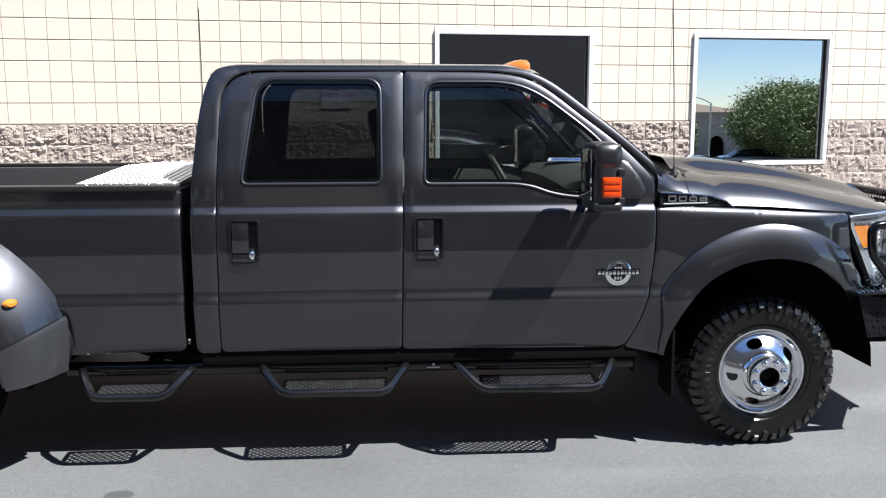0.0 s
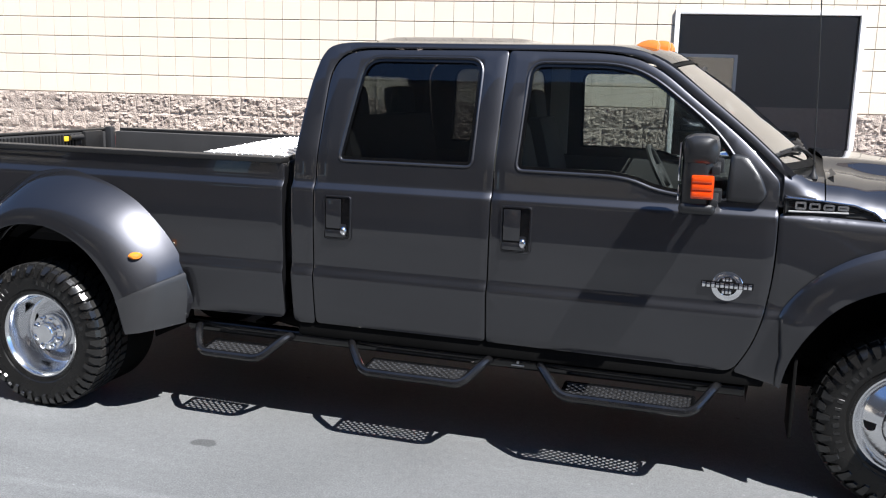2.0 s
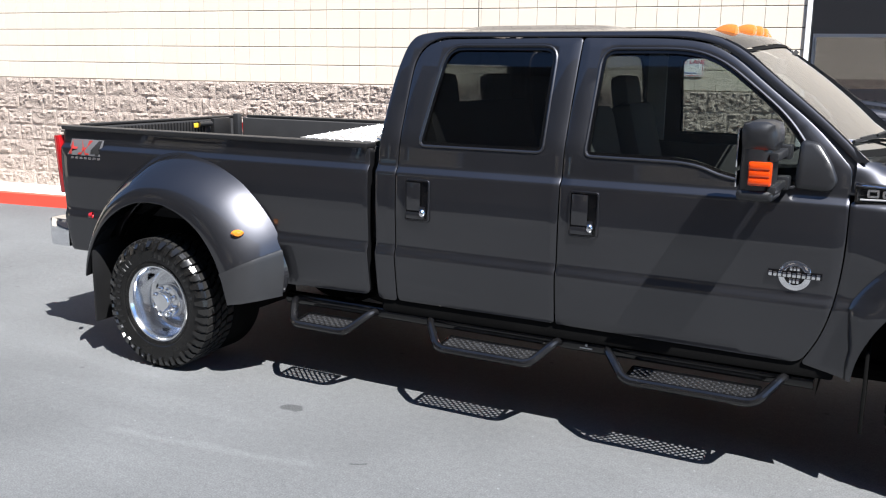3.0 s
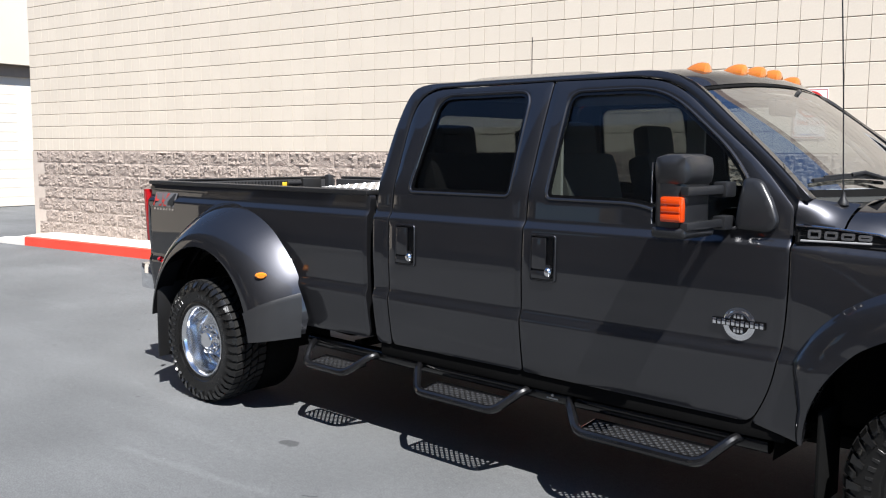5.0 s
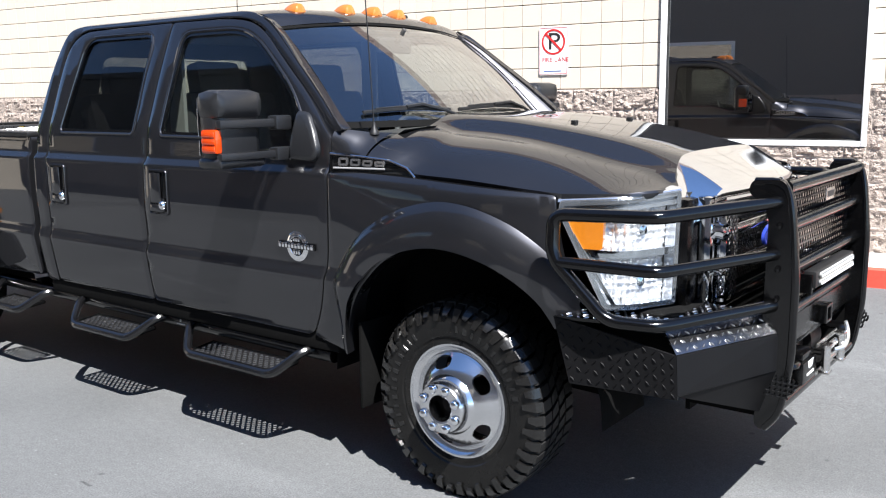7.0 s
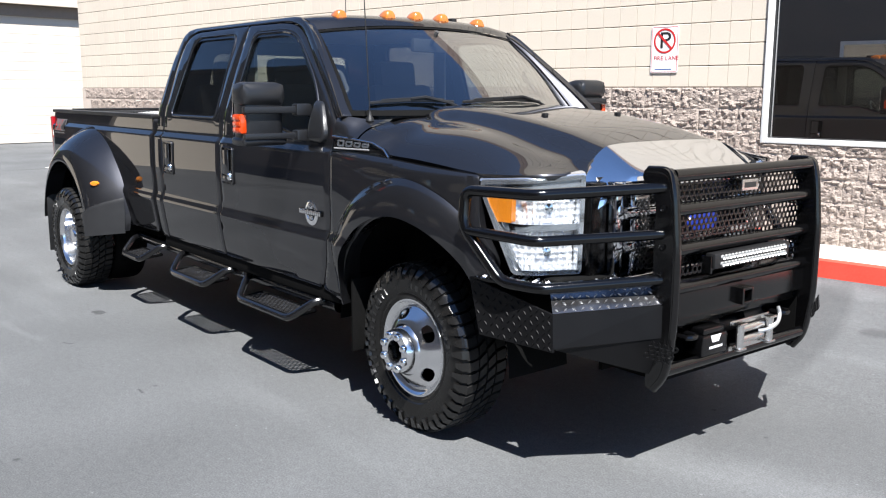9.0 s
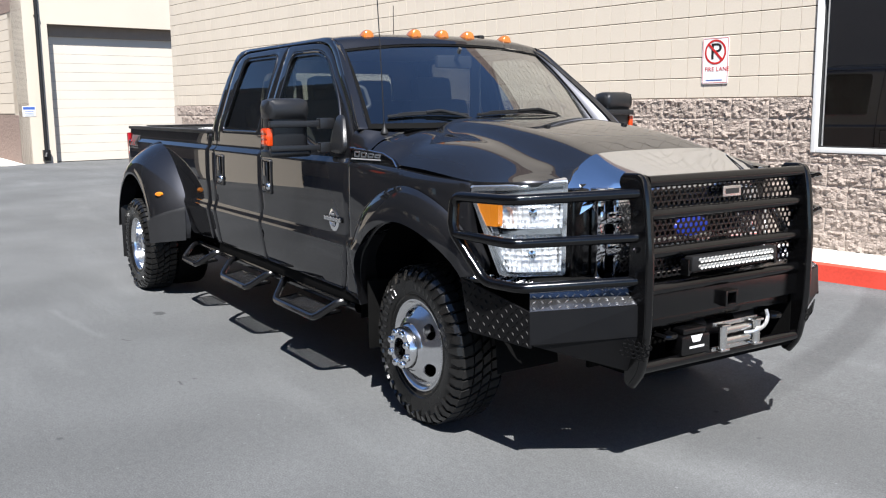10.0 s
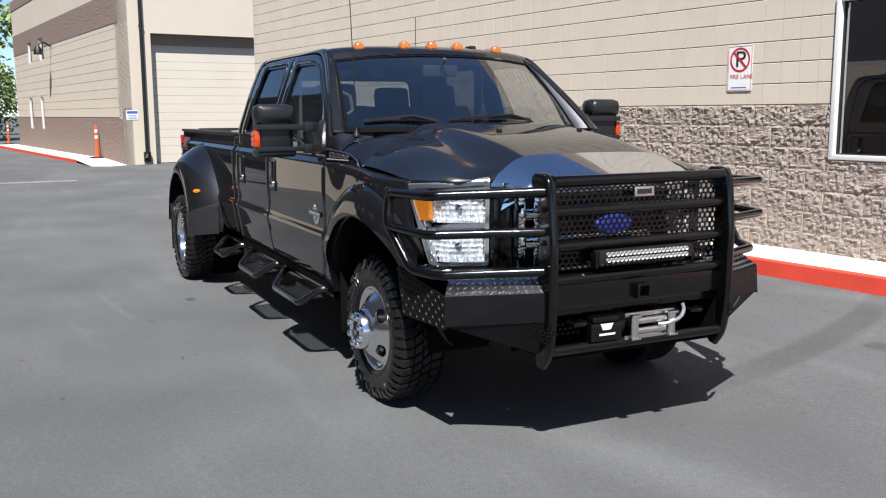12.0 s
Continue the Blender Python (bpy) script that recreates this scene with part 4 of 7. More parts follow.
# front door
front_glass = rounded([(-1.800, 1.436), (-1.285, 1.433), (-1.135, 1.372), (-0.84, 1.352), (-0.80, 1.50), (-0.905, 1.640), (-1.064, 1.768), (-1.215, 1.880), (-1.365, 1.932), (-1.785, 1.932)],
                      [0.03, 0.12, 0.12, 0.03, 0.05, 0.2, 0.2, 0.2, 0.12, 0.07])
rear_glass = rounded([(-2.712, 1.440), (-2.028, 1.440), (-2.028, 1.945), (-2.640, 1.945)], [0.03, 0.03, 0.07, 0.09])
front_door_line = rounded([(-1.922, 0.578), (-0.765, 0.566), (-0.69, 0.70), (-0.645, 0.865), (-0.622, 1.08), (-0.626, 1.44), (-0.78, 1.606), (-1.00, 1.772), (-1.19, 1.925), (-1.36, 1.985), (-1.898, 1.992)],
                          [0.02, 0.05, 0.1, 0.15, 0.2, 0.025, 0.2, 0.3, 0.3, 0.2, 0.02])
rear_door_line = rounded([(-2.842, 0.580), (-1.929, 0.580), (-1.905, 1.992), (-2.72, 1.985), (-2.822, 1.90), (-2.838, 1.31)], [0.03, 0.02, 0.02, 0.12, 0.12, 0.1])
doors = []
for name, line, hole in (("front_door", front_door_line, front_glass), ("rear_door", rear_door_line, rear_glass)):
    doors.append(flank(name, line, [hole], "paint"))


for k, (hole, glass_mat) in enumerate(((front_glass, "glass_front"), (rear_glass, "glass_tint"))):
    for q in (0, 1):
        dr = doors[k][q]
        turn = (lambda s: s) if q == 0 else mirror_y
        part("window_flange", turn(tube([(u, -half_width(u, v) + 0.002, v) for u, v in offset_in(hole, -0.006)], 0.0085, 8, True)), "paint", dr)
        part("window_trim", turn(skin(offset_in(hole, 0.002), [offset_in(hole, 0.015)], lambda u, v, d: (u, -half_width(u, v) + 0.003 + d, v), 0.012, 0.03)), "black_gloss", dr, "black rubber window surround")
        pane = part("window_glass", turn(skin(offset_in(hole, 0.012), [], lambda u, v, d: (u, -half_width(u, v) + 0.016 + d, v), 0.004, 0.08)), glass_mat, dr, "dark tinted glass" if k else "lightly tinted glass")

# cab sides behind and above the doors
pillar = rounded([(-2.968, 0.575), (-2.848, 0.575), (-2.844, 1.31), (-2.828, 1.905), (-2.725, 1.997), (-1.36, 1.996), (-1.186, 1.932), (-0.996, 1.779), (-0.776, 1.613), (-0.612, 1.467),
                  (-0.565, 1.475), (-0.745, 1.637), (-0.95, 1.80), (-1.15, 1.955), (-1.34, 2.025), (-2.80, 2.028), (-2.885, 1.985), (-2.93, 1.80), (-2.966, 1.40)],
                 [0.04, 0.02, 0.05, 0.1, 0.1, 0.2, 0.2, 0.2, 0.2, 0.01, 0.01, 0.2, 0.2, 0.2, 0.1, 0.1, 0.1, 0.1, 0.1])
flank("cab_side", pillar, [], "paint", thick=0.05)
filler = [(-0.66, 1.33), (-0.575, 1.33), (-0.575, 1.465), (-0.74, 1.625), (-0.96, 1.79), (-1.16, 1.94), (-1.21, 1.90), (-1.02, 1.75), (-0.80, 1.58), (-0.655, 1.44)]
flank("pillar_filler", filler, [], "paint", thick=0.012, place=lambda u, v, d: (u, -half_width(u, v) + 0.012 + d, v))
for s in (1, -1):
    part("door_sill", box(-2.95, -0.62, s * 0.80, s * 0.955, 0.50, 0.60, 0.02), "dark", truck)

def screen(f, g):
    """The windscreen: f across from -1 to 1, g from the foot to the head."""
    bow = abs(f) ** 2.2
    w = 0.838 - 0.096 * g
    x = (-0.42 - 0.245 * bow) * (1 - g) + (-1.07 - 0.085 * bow) * g
    z = 1.472 * (1 - g) + (1.928 + 0.046 * (1 - bow)) * g + 0.028 * math.sin(math.pi * g)
    return (x, w * f, z)


# roof: crowned, falling to the drip line
roof_edge = [(x, z) for x, z in ((-2.90, 1.975), (-2.86, 2.012), (-2.78, 2.027), (-2.70, 2.029), (-2.60, 2.030), (-2.40, 2.030), (-2.15, 2.030), (-1.92, 2.030), (-1.84, 2.029), (-1.60, 2.028), (-1.36, 2.025), (-1.24, 2.003), (-1.14, 1.958))]
rows = []
for x, z in roof_edge:
    row = []
    for k in range(25):
        f = -1 + k / 12
        y = 0.74 * f
        crown = 0.024 * (1 - abs(f) ** 2.4) * (1.0 if -2.8 < x < -1.3 else 0.75)
        crown += 0.024 * smooth_step(-2.72, -2.58, x) * smooth_step(-1.83, -1.95, x) * smooth_step(0.80, 0.62, abs(f))
        row.append((x + 0.10 * (1 - f * f) * smooth_step(-1.6, -1.15, x), y, z + crown - 0.012 * abs(f) ** 8))
    rows.append(row)
rows[-1] = [tuple(Vector(screen(-1 + k / 12, 1.0)) + Vector((-0.004, 0, 0.007))) for k in range(25)]
fine = []
for j in range(25):
    cx, cz = curve(list(enumerate(r[j][0] for r in rows))), curve(list(enumerate(r[j][2] for r in rows)))
    fine.append([(cx(q / 4), rows[0][j][1], cz(q / 4)) for q in range(4 * (len(rows) - 1) + 1)])
roof = part("roof", net(fine), "paint", truck)
part("headliner", box(-2.80, -1.35, -0.70, 0.70, 1.955, 1.975, 0.01), "headliner", truck)

# windscreen between the pillars
part("windscreen", net([[screen(-1 + k / 10, g / 8) for g in range(9)] for k in range(21)]), "glass_clear", truck, "raked laminated windscreen")
border = []
for f0, f1, g0, g1 in ((-1, -0.978, 0, 1), (0.978, 1, 0, 1), (-1, 1, 0.0, 0.05), (-1, 1, 0.972, 1.0)):
    border.append(net([[Vector(screen(f0 + (f1 - f0) * k / 20, g0 + (g1 - g0) * g / 8)) + Vector((0.003, 0, 0.003)) for g in range(9)] for k in range(21)]))
part("windscreen_band", merge(*border), "dark", truck)

# rear wall of the cab with its window
rear_wall = skin(rounded([(-0.93, 0.60), (0.93, 0.60), (0.97, 1.30), (0.93, 1.50), (0.74, 1.985), (-0.74, 1.985), (-0.93, 1.50), (-0.97, 1.30)], 0.06),
                 [rounded([(-0.62, 1.48), (0.62, 1.48), (0.56, 1.86), (-0.56, 1.86)], 0.06)], lambda u, v, d: (-2.955 + 0.07 * smooth_step(1.4, 2.0, v) + d, u, v), 0.04, 0.08)
part("cab_back", rear_wall, "paint", truck)
part("rear_window", skin(rounded([(-0.62, 1.48), (0.62, 1.48), (0.56, 1.86), (-0.56, 1.86)], 0.06), [], lambda u, v, d: (-2.935 + 0.07 * smooth_step(1.4, 2.0, v) + d, u, v), 0.004, 0.2), "glass_front", truck)

# bed: sides, floor, front, tailgate
BED_F, BED_R = -3.018, -5.42
bed_line = rounded([(BED_R + 0.02, 0.60), (-4.98, 0.60), (-4.90, 0.80), (-4.72, 1.00), (-4.38, 1.06), (-4.04, 1.00), (-3.86, 0.80), (-3.80, 0.575), (BED_F, 0.590), (BED_F, 1.395), (BED_F - 0.03, 1.415), (BED_R + 0.02, 1.418), (BED_R, 1.38)],
                   [0.03, 0.02, 0.15, 0.2, 0.2, 0.2, 0.15, 0.02, 0.04, 0.02, 0.02, 0.02, 0.05])
side_bed = curve([(0.40, 0.93), (0.56, 0.962), (0.70, 0.986), (0.80, 1.001), (0.832, 1.005), (0.845, 1.004), (0.882, 0.991), (0.895, 0.990), (1.10, 0.9985), (1.282, 0.9945), (1.288, 0.993), (1.296, 0.9875), (1.314, 0.9735), (1.321, 0.9695), (1.40, 0.966), (1.42, 0.95)])
flank("bed_side", bed_line, [], "paint", place=lambda u, v, d: (u, -side_bed(v) + d, v), thick=0.05)
for s in (1, -1):
    part("bed_rail", box(BED_R + 0.01, BED_F - 0.01, min(s * 0.885, s * 0.985), max(s * 0.885, s * 0.985), 1.405, 1.432, 0.008), "black_plastic", truck, "black plastic bed rail cap")
    part("bed_wall", box(BED_R + 0.016, BED_F - 0.02, min(s * 0.82, s * 0.885), max(s * 0.82, s * 0.885), 0.92, 1.41, 0.01), "liner", truck)
    wall_hump = merge(box(-4.85, -3.90, min(s * 0.55, s * 0.83), max(s * 0.55, s * 0.83), 0.92, 1.14, 0.06))
    part("wheel_house", wall_hump, "liner", truck)
part("bed_floor", merge(box(BED_R + 0.03, BED_F - 0.02, -0.86, 0.86, 0.87, 0.92), *[box(BED_R + 0.06, BED_F - 0.05, -0.78 + 0.13 * k, -0.70 + 0.13 * k, 0.92, 0.935, 0.004) for k in range(12)]), "liner", truck)
part("bed_front", box(BED_F - 0.05, BED_F - 0.005, -0.88, 0.88, 0.90, 1.41, 0.01), "liner", truck)
tail = part("tailgate", box(BED_R - 0.03, BED_R + 0.035, -0.80, 0.80, 0.80, 1.42, 0.02), "paint", truck)
part("tailgate_cap", box(BED_R - 0.035, BED_R + 0.04, -0.80, 0.80, 1.421, 1.436, 0.006), "black_plastic", tail)
for s in (1, -1):
    part("tail_lamp", moved(box(-0.035, 0.014, min(s * 0.90, s * 0.992), max(s * 0.90, s * 0.992), 0.0, 0.385, 0.012), pose(BED_R + 0.004, 0, 0.985, 0, -5, 0)), "red_lens", truck, "tall red tail lamp")
part("rear_bumper", merge(box(BED_R - 0.22, BED_R - 0.03, -0.95, 0.95, 0.60, 0.80, 0.03), box(BED_R - 0.21, BED_R - 0.04, -0.40, 0.40, 0.80, 0.815, 0.005)), "chrome", truck, "chrome rear step bumper")

# front wings and their arches
arch = [(-0.03 + r * math.cos(radians(a)), TYRE + r * math.sin(radians(a))) for a, r in ((168, 0.545), (150, 0.572), (134, 0.593), (118, 0.622), (102, 0.635), (84, 0.645), (66, 0.651), (46, 0.638))]
wing_line = rounded([(-0.758, 0.566), *[(x, z) for x, z in arch], (0.46, 0.845), (0.53, 0.852), (0.54, 0.90), (0.46, 1.02), (0.435, 1.252), (-0.23, 1.292), (-0.619, 1.308), (-0.616, 1.08), (-0.639, 0.865), (-0.684, 0.70)],
                    [0.02, 0.02, *[0.1] * 7, 0.02, 0.05, 0.05, 0.05, 0.02, 0.1, 0.02, 0.1, 0.15, 0.1])
flank("front_wing", wing_line, [], "paint", step=0.035)

def flare(centre_x, pts, width, out, mat="paint", name="wheel_flare", lip=0.0, base=None):
    """An arch moulding swept round a wheel opening: pts are (angle degrees, inner radius, outer radius)."""
    rows = []
    for i in range(49):
        a = pts[0][0] + (pts[-1][0] - pts[0][0]) * i / 48
        ri, ro, w = (np.interp(a, [p[0] for p in pts], [p[k] for p in pts]) for k in (1, 2, 3))
        ca, sa = math.cos(radians(a)), math.sin(radians(a))
        row = []
        for k in range(13):
            t = k / 12
            r = ro + (ri - ro) * t
            b = out(t) * w
            x, z = centre_x + r * ca, TYRE + r * sa
            row.append((x, -((base(x, z) if base else width) + b), z))
        for d in (0.05, 0.14):
            row.append((centre_x + (ri + 0.012) * ca, row[12][1] + d, TYRE + (ri + 0.012) * sa))
        rows.append(row)
    s = net(rows)
    s[1][:] = [tuple(reversed(f)) for f in s[1]]
    a = part(name, s, mat, truck)
    c = part(name, mirror_y(s), mat, truck)
    return a, c


flare(-0.03, [(37, 0.61, 0.722, 0.35), (46, 0.630, 0.757, 0.5), (55, 0.638, 0.785, 0.75), (66, 0.640, 0.80, 0.9), (80, 0.636, 0.807, 1), (90, 0.632, 0.806, 1), (105, 0.622, 0.787, 1), (119, 0.610, 0.768, 1), (129, 0.594, 0.748, 1), (140, 0.575, 0.722, 1), (147, 0.562, 0.655, 0.8), (154, 0.552, 0.60, 0.55), (168, 0.532, 0.56, 0.3)],
      0.945, lambda t: 0.008 + 0.042 * math.sin(min(1, t * 1.25) * math.pi / 2) ** 0.7, base=half_width)
hip = lambda t: 0.26 * math.sin(min(1.0, t * 1.08) * math.pi / 2) ** 0.85
flare(AXLE_REAR, [(9, 0.575, 0.80, 1), (16, 0.57, 0.86, 1), (30, 0.585, 0.90, 1), (55, 0.61, 0.92, 1), (80, 0.625, 0.91, 1), (100, 0.625, 0.90, 1), (125, 0.61, 0.83, 1), (150, 0.59, 0.72, 1), (169, 0.58, 0.66, 1)],
      0.975, hip, name="rear_fender")

# bonnet
dome_back = curve([(0.0, 1.0), (0.20, 0.997), (0.34, 0.985), (0.375, 0.970), (0.40, 0.930), (0.51, 0.690), (0.535, 0.660), (0.60, 0.640), (0.64, 0.612), (0.70, 0.535), (0.76, 0.425), (0.81, 0.300), (0.85, 0.140), (0.872, 0.0)])
dome_front = curve([(0.0, 1.0), (0.20, 0.997), (0.34, 0.985), (0.385, 0.960), (0.42, 0.890), (0.545, 0.570), (0.575, 0.515), (0.61, 0.485), (0.65, 0.440), (0.70, 0.365), (0.76, 0.260), (0.81, 0.155), (0.85, 0.060), (0.872, 0.0)])
bonnet_edge = curve([(-0.61, 1.382), (-0.45, 1.366), (-0.33, 1.354), (-0.215, 1.303), (0.0, 1.292), (0.44, 1.260), (0.70, 1.250), (0.95, 1.242)])
bonnet_mid = curve([(-0.61, 1.535), (-0.2, 1.520), (0.1, 1.488), (0.4, 1.440), (0.62, 1.388), (0.70, 1.366), (0.80, 1.330), (0.90, 1.275)])
bonnet_half = curve([(-0.62, 0.975), (-0.45, 0.945), (-0.215, 0.912), (0.0, 0.910), (0.44, 0.908), (0.9, 0.88)])
lamp_x = curve([(0.0, 0.675), (0.20, 0.678), (0.40, 0.695), (0.55, 0.735), (0.60, 0.762), (0.70, 0.752), (0.78, 0.722), (0.825, 0.675), (0.855, 0.57), (0.872, 0.455)])


def bonnet(x, f):
    """The height over the plan: f runs from -1 to 1 across."""
    y = f * bonnet_half(x)
    lo, hi = bonnet_edge(x), bonnet_mid(x)
    k = smooth_step(0.0, 0.66, x)
    return (x, y, lo + (hi - lo) * ((1 - k) * dome_back(abs(f) * 0.872) + k * dome_front(abs(f) * 0.872)))


def bonnet_row(f):
    back, front = -0.435 + 0.022 * (1 - f * f), lamp_x(abs(f) * 0.872)
    row = [Vector(bonnet(back + (front - back) * (1 - (1 - u / 26) ** 1.3), f)) for u in range(27)]
    k = smooth_step(0.54, 0.62, abs(f) * 0.872)
    drop = k * max(0.0, row[-1].z - 1.272)
    for p in row:
        p.z -= drop * max(0.0, (p.x - front + 0.20) / 0.20) ** 2.2
    return row + [row[-1] + Vector((0.006, 0, -0.008)), row[-1] + Vector((0.002, 0, -0.03))]


fs = [-1 + k / 36 for k in range(73)]
rows = [bonnet_row(f) for f in fs]
rows = [[p + Vector((0, 0.010, -0.035)) for p in rows[0]]] + rows + [[p + Vector((0, -0.010, -0.035)) for p in rows[-1]]]
part("bonnet", net(rows), "paint", truck)
# the corner between wing, pillar, screen and bonnet
inner_line = [(-0.614, -0.935, 1.477), (-0.585, -0.918, 1.476), (-0.555, -0.898, 1.472), (-0.528, -0.875, 1.467), (-0.500, -0.842, 1.462), (-0.470, -0.805, 1.459), (-0.436, -0.775, 1.458)]
rows = []
for k in range(19):
    t = k / 18
    c = [curve([(q / 6, p[m]) for q, p in enumerate(inner_line)])(t) for m in range(3)]
    x = -0.614 + 0.173 * t
    a, b = Vector((x, -bonnet_half(x) - 0.004 + 0.012 * (1 - t), 1.384 - 0.018 * t)), Vector(c)
    last_a, last_b = Vector(bonnet(-0.441, -1)), Vector(bonnet(-0.438, -0.83))
    row = [a + Vector((0, 0.012, -0.03))]
    for q in range(13):
        g = q / 12
        swell = Vector(bonnet(-0.441 + 0.003 * g, -1 + 0.17 * g)) - last_a.lerp(last_b, g)
        row.append(a.lerp(b, g) + swell * t + Vector((0.004, -0.012, 0.012)) * math.sin(math.pi * g) * (1 - t))
    rows.append(row)
corner = net(rows)
part("cowl_side", corner, "paint", truck, sharp=60)
part("cowl_side", mirror_y(corner), "paint", truck, sharp=60)
part("cowl", net([[(x, -0.76 + 1.52 * k / 16, z - 0.02 * abs(-1 + k / 8) ** 2) for x, z in ((-0.66, 1.43), (-0.44, 1.462), (-0.385, 1.490))] for k in range(17)]), "black_plastic", truck, "black louvred cowl")
for s in (-1, 1):
    outer = [(-0.565, 1.475), (-0.745, 1.637), (-0.95, 1.80), (-1.15, 1.955), (-1.22, 1.987)]
    rows = []
    for k in range(17):
        g = k / 16
        ox, oz = curve([(q / 4, p[0]) for q, p in enumerate(outer)])(g), curve([(q / 4, p[1]) for q, p in enumerate(outer)])(g)
        a, b = Vector((ox, s * half_width(ox - 0.2, oz), oz)), Vector(screen(s, g)) + Vector((-0.004, -s * 0.012, 0.0))
        rows.append([a + Vector((-0.02, 0, -0.01)), a, a.lerp(b, 0.35) + Vector((0.012, s * 0.006, 0.006)), a.lerp(b, 0.75) + Vector((0.010, 0, 0.006)), b])
    n = net(rows)
    part("pillar_skin", n if s < 0 else (n[0], [tuple(reversed(f)) for f in n[1]]), "paint", truck)

# flank details -------------------------------------------------------------
def door_handle(door, x, z, s):
    """A recessed pull: dished tray, black well and a paint-coloured lever."""
    y = half_width(x, z)
    ring = rounded([(x - 0.075, z - 0.115), (x + 0.075, z - 0.115), (x + 0.075, z + 0.110), (x - 0.075, z + 0.110)], 0.02)
    turn = (lambda q: q) if s < 0 else mirror_y
    a = part("handle_tray", turn(skin(ring, [offset_in(ring, 0.010)], lambda u, v, d: (u, -half_width(u, v) - 0.006 + d, v), 0.012, 0.03)), "paint", door)
    part("tray_rim", turn(tube([(u, -half_width(u, v) - 0.0065, v) for u, v in offset_in(ring, 0.003)], 0.0042, 6, True)), "paint", a)
    part("handle_well", turn(skin(offset_in(ring, 0.009), [], lambda u, v, d: (u, -half_width(u, v) - 0.001 + d, v), 0.003, 0.05)), "black_gloss", a, "dark recess")
    lev = merge(box(x - 0.060, x + 0.022, -y - 0.012, -y - 0.002, z - 0.055, z + 0.095, 0.005), box(x - 0.062, x + 0.040, -y - 0.016, -y - 0.002, z - 0.100, z - 0.062, 0.006), box(x + 0.020, x + 0.050, -y - 0.014, -y - 0.002, z - 0.098, z - 0.03, 0.006))
    part("handle_lever", turn(lev), "paint", a)
    # bright alloy knob added to stand for the sun glint on the lever
    knob = lathe([(0.0, -0.020), (0.012, -0.017), (0.019, -0.008), (0.021, 0.004)], 14)
    part("lever_end", turn(moved(knob, Matrix.Translation((x + 0.036, -y - 0.006, z - 0.066)) @ Matrix.Diagonal((1, 1, 1.25, 1)))), "alloy", a)


for q, s in ((0, -1), (1, 1)):
    door_handle(doors[0][q], -1.785, 1.155, s)
    door_handle(doors[1][q], -2.705, 1.150, s)
    turn = (lambda t: t) if s < 0 else mirror_y
    # engine badge on the door: a ring with a bar across
    bx, bz = -0.812, 0.968
    by = half_width(bx, bz)
    badge = part("door_badge", turn(moved(lathe([(0.040, 0.0), (0.044, -0.006), (0.062, -0.006), (0.068, -0.002), (0.068, 0.004)], 28), Matrix.Translation((bx, -by, bz)))), "chrome", doors[0][q], "round chrome engine badge with a cross bar")
    part("badge_bar", turn(box(bx - 0.112, bx + 0.112, -by - 0.009, -by + 0.002, bz - 0.012, bz + 0.018, 0.003)), "black_gloss", badge, "dark bar behind raised chrome marks")
    for k in range(11):
        part("badge_mark", turn(box(bx - 0.108 + 0.0198 * k, bx - 0.108 + 0.0198 * k + 0.0145, -by - 0.0125, -by - 0.008, bz - 0.009, bz + 0.015 - 0.004 * (k % 2), 0.0015)), "chrome", badge)
    part("badge_face", turn(moved(lathe([(0.0, -0.004), (0.038, -0.004), (0.041, 0.002)], 24), Matrix.Translation((bx, -by, bz)))), "black_gloss", badge, "black enamel centre")
    for k in range(3):
        part("badge_mark", turn(box(bx - 0.021 + 0.015 * k, bx - 0.011 + 0.015 * k, -by - 0.0075, -by, bz - 0.036, bz - 0.015, 0.001)), "chrome", badge)
        part("badge_mark", turn(box(bx - 0.021 + 0.015 * k, bx - 0.011 + 0.015 * k, -by - 0.0075, -by, bz + 0.021, bz + 0.037, 0.001)), "chrome", badge)


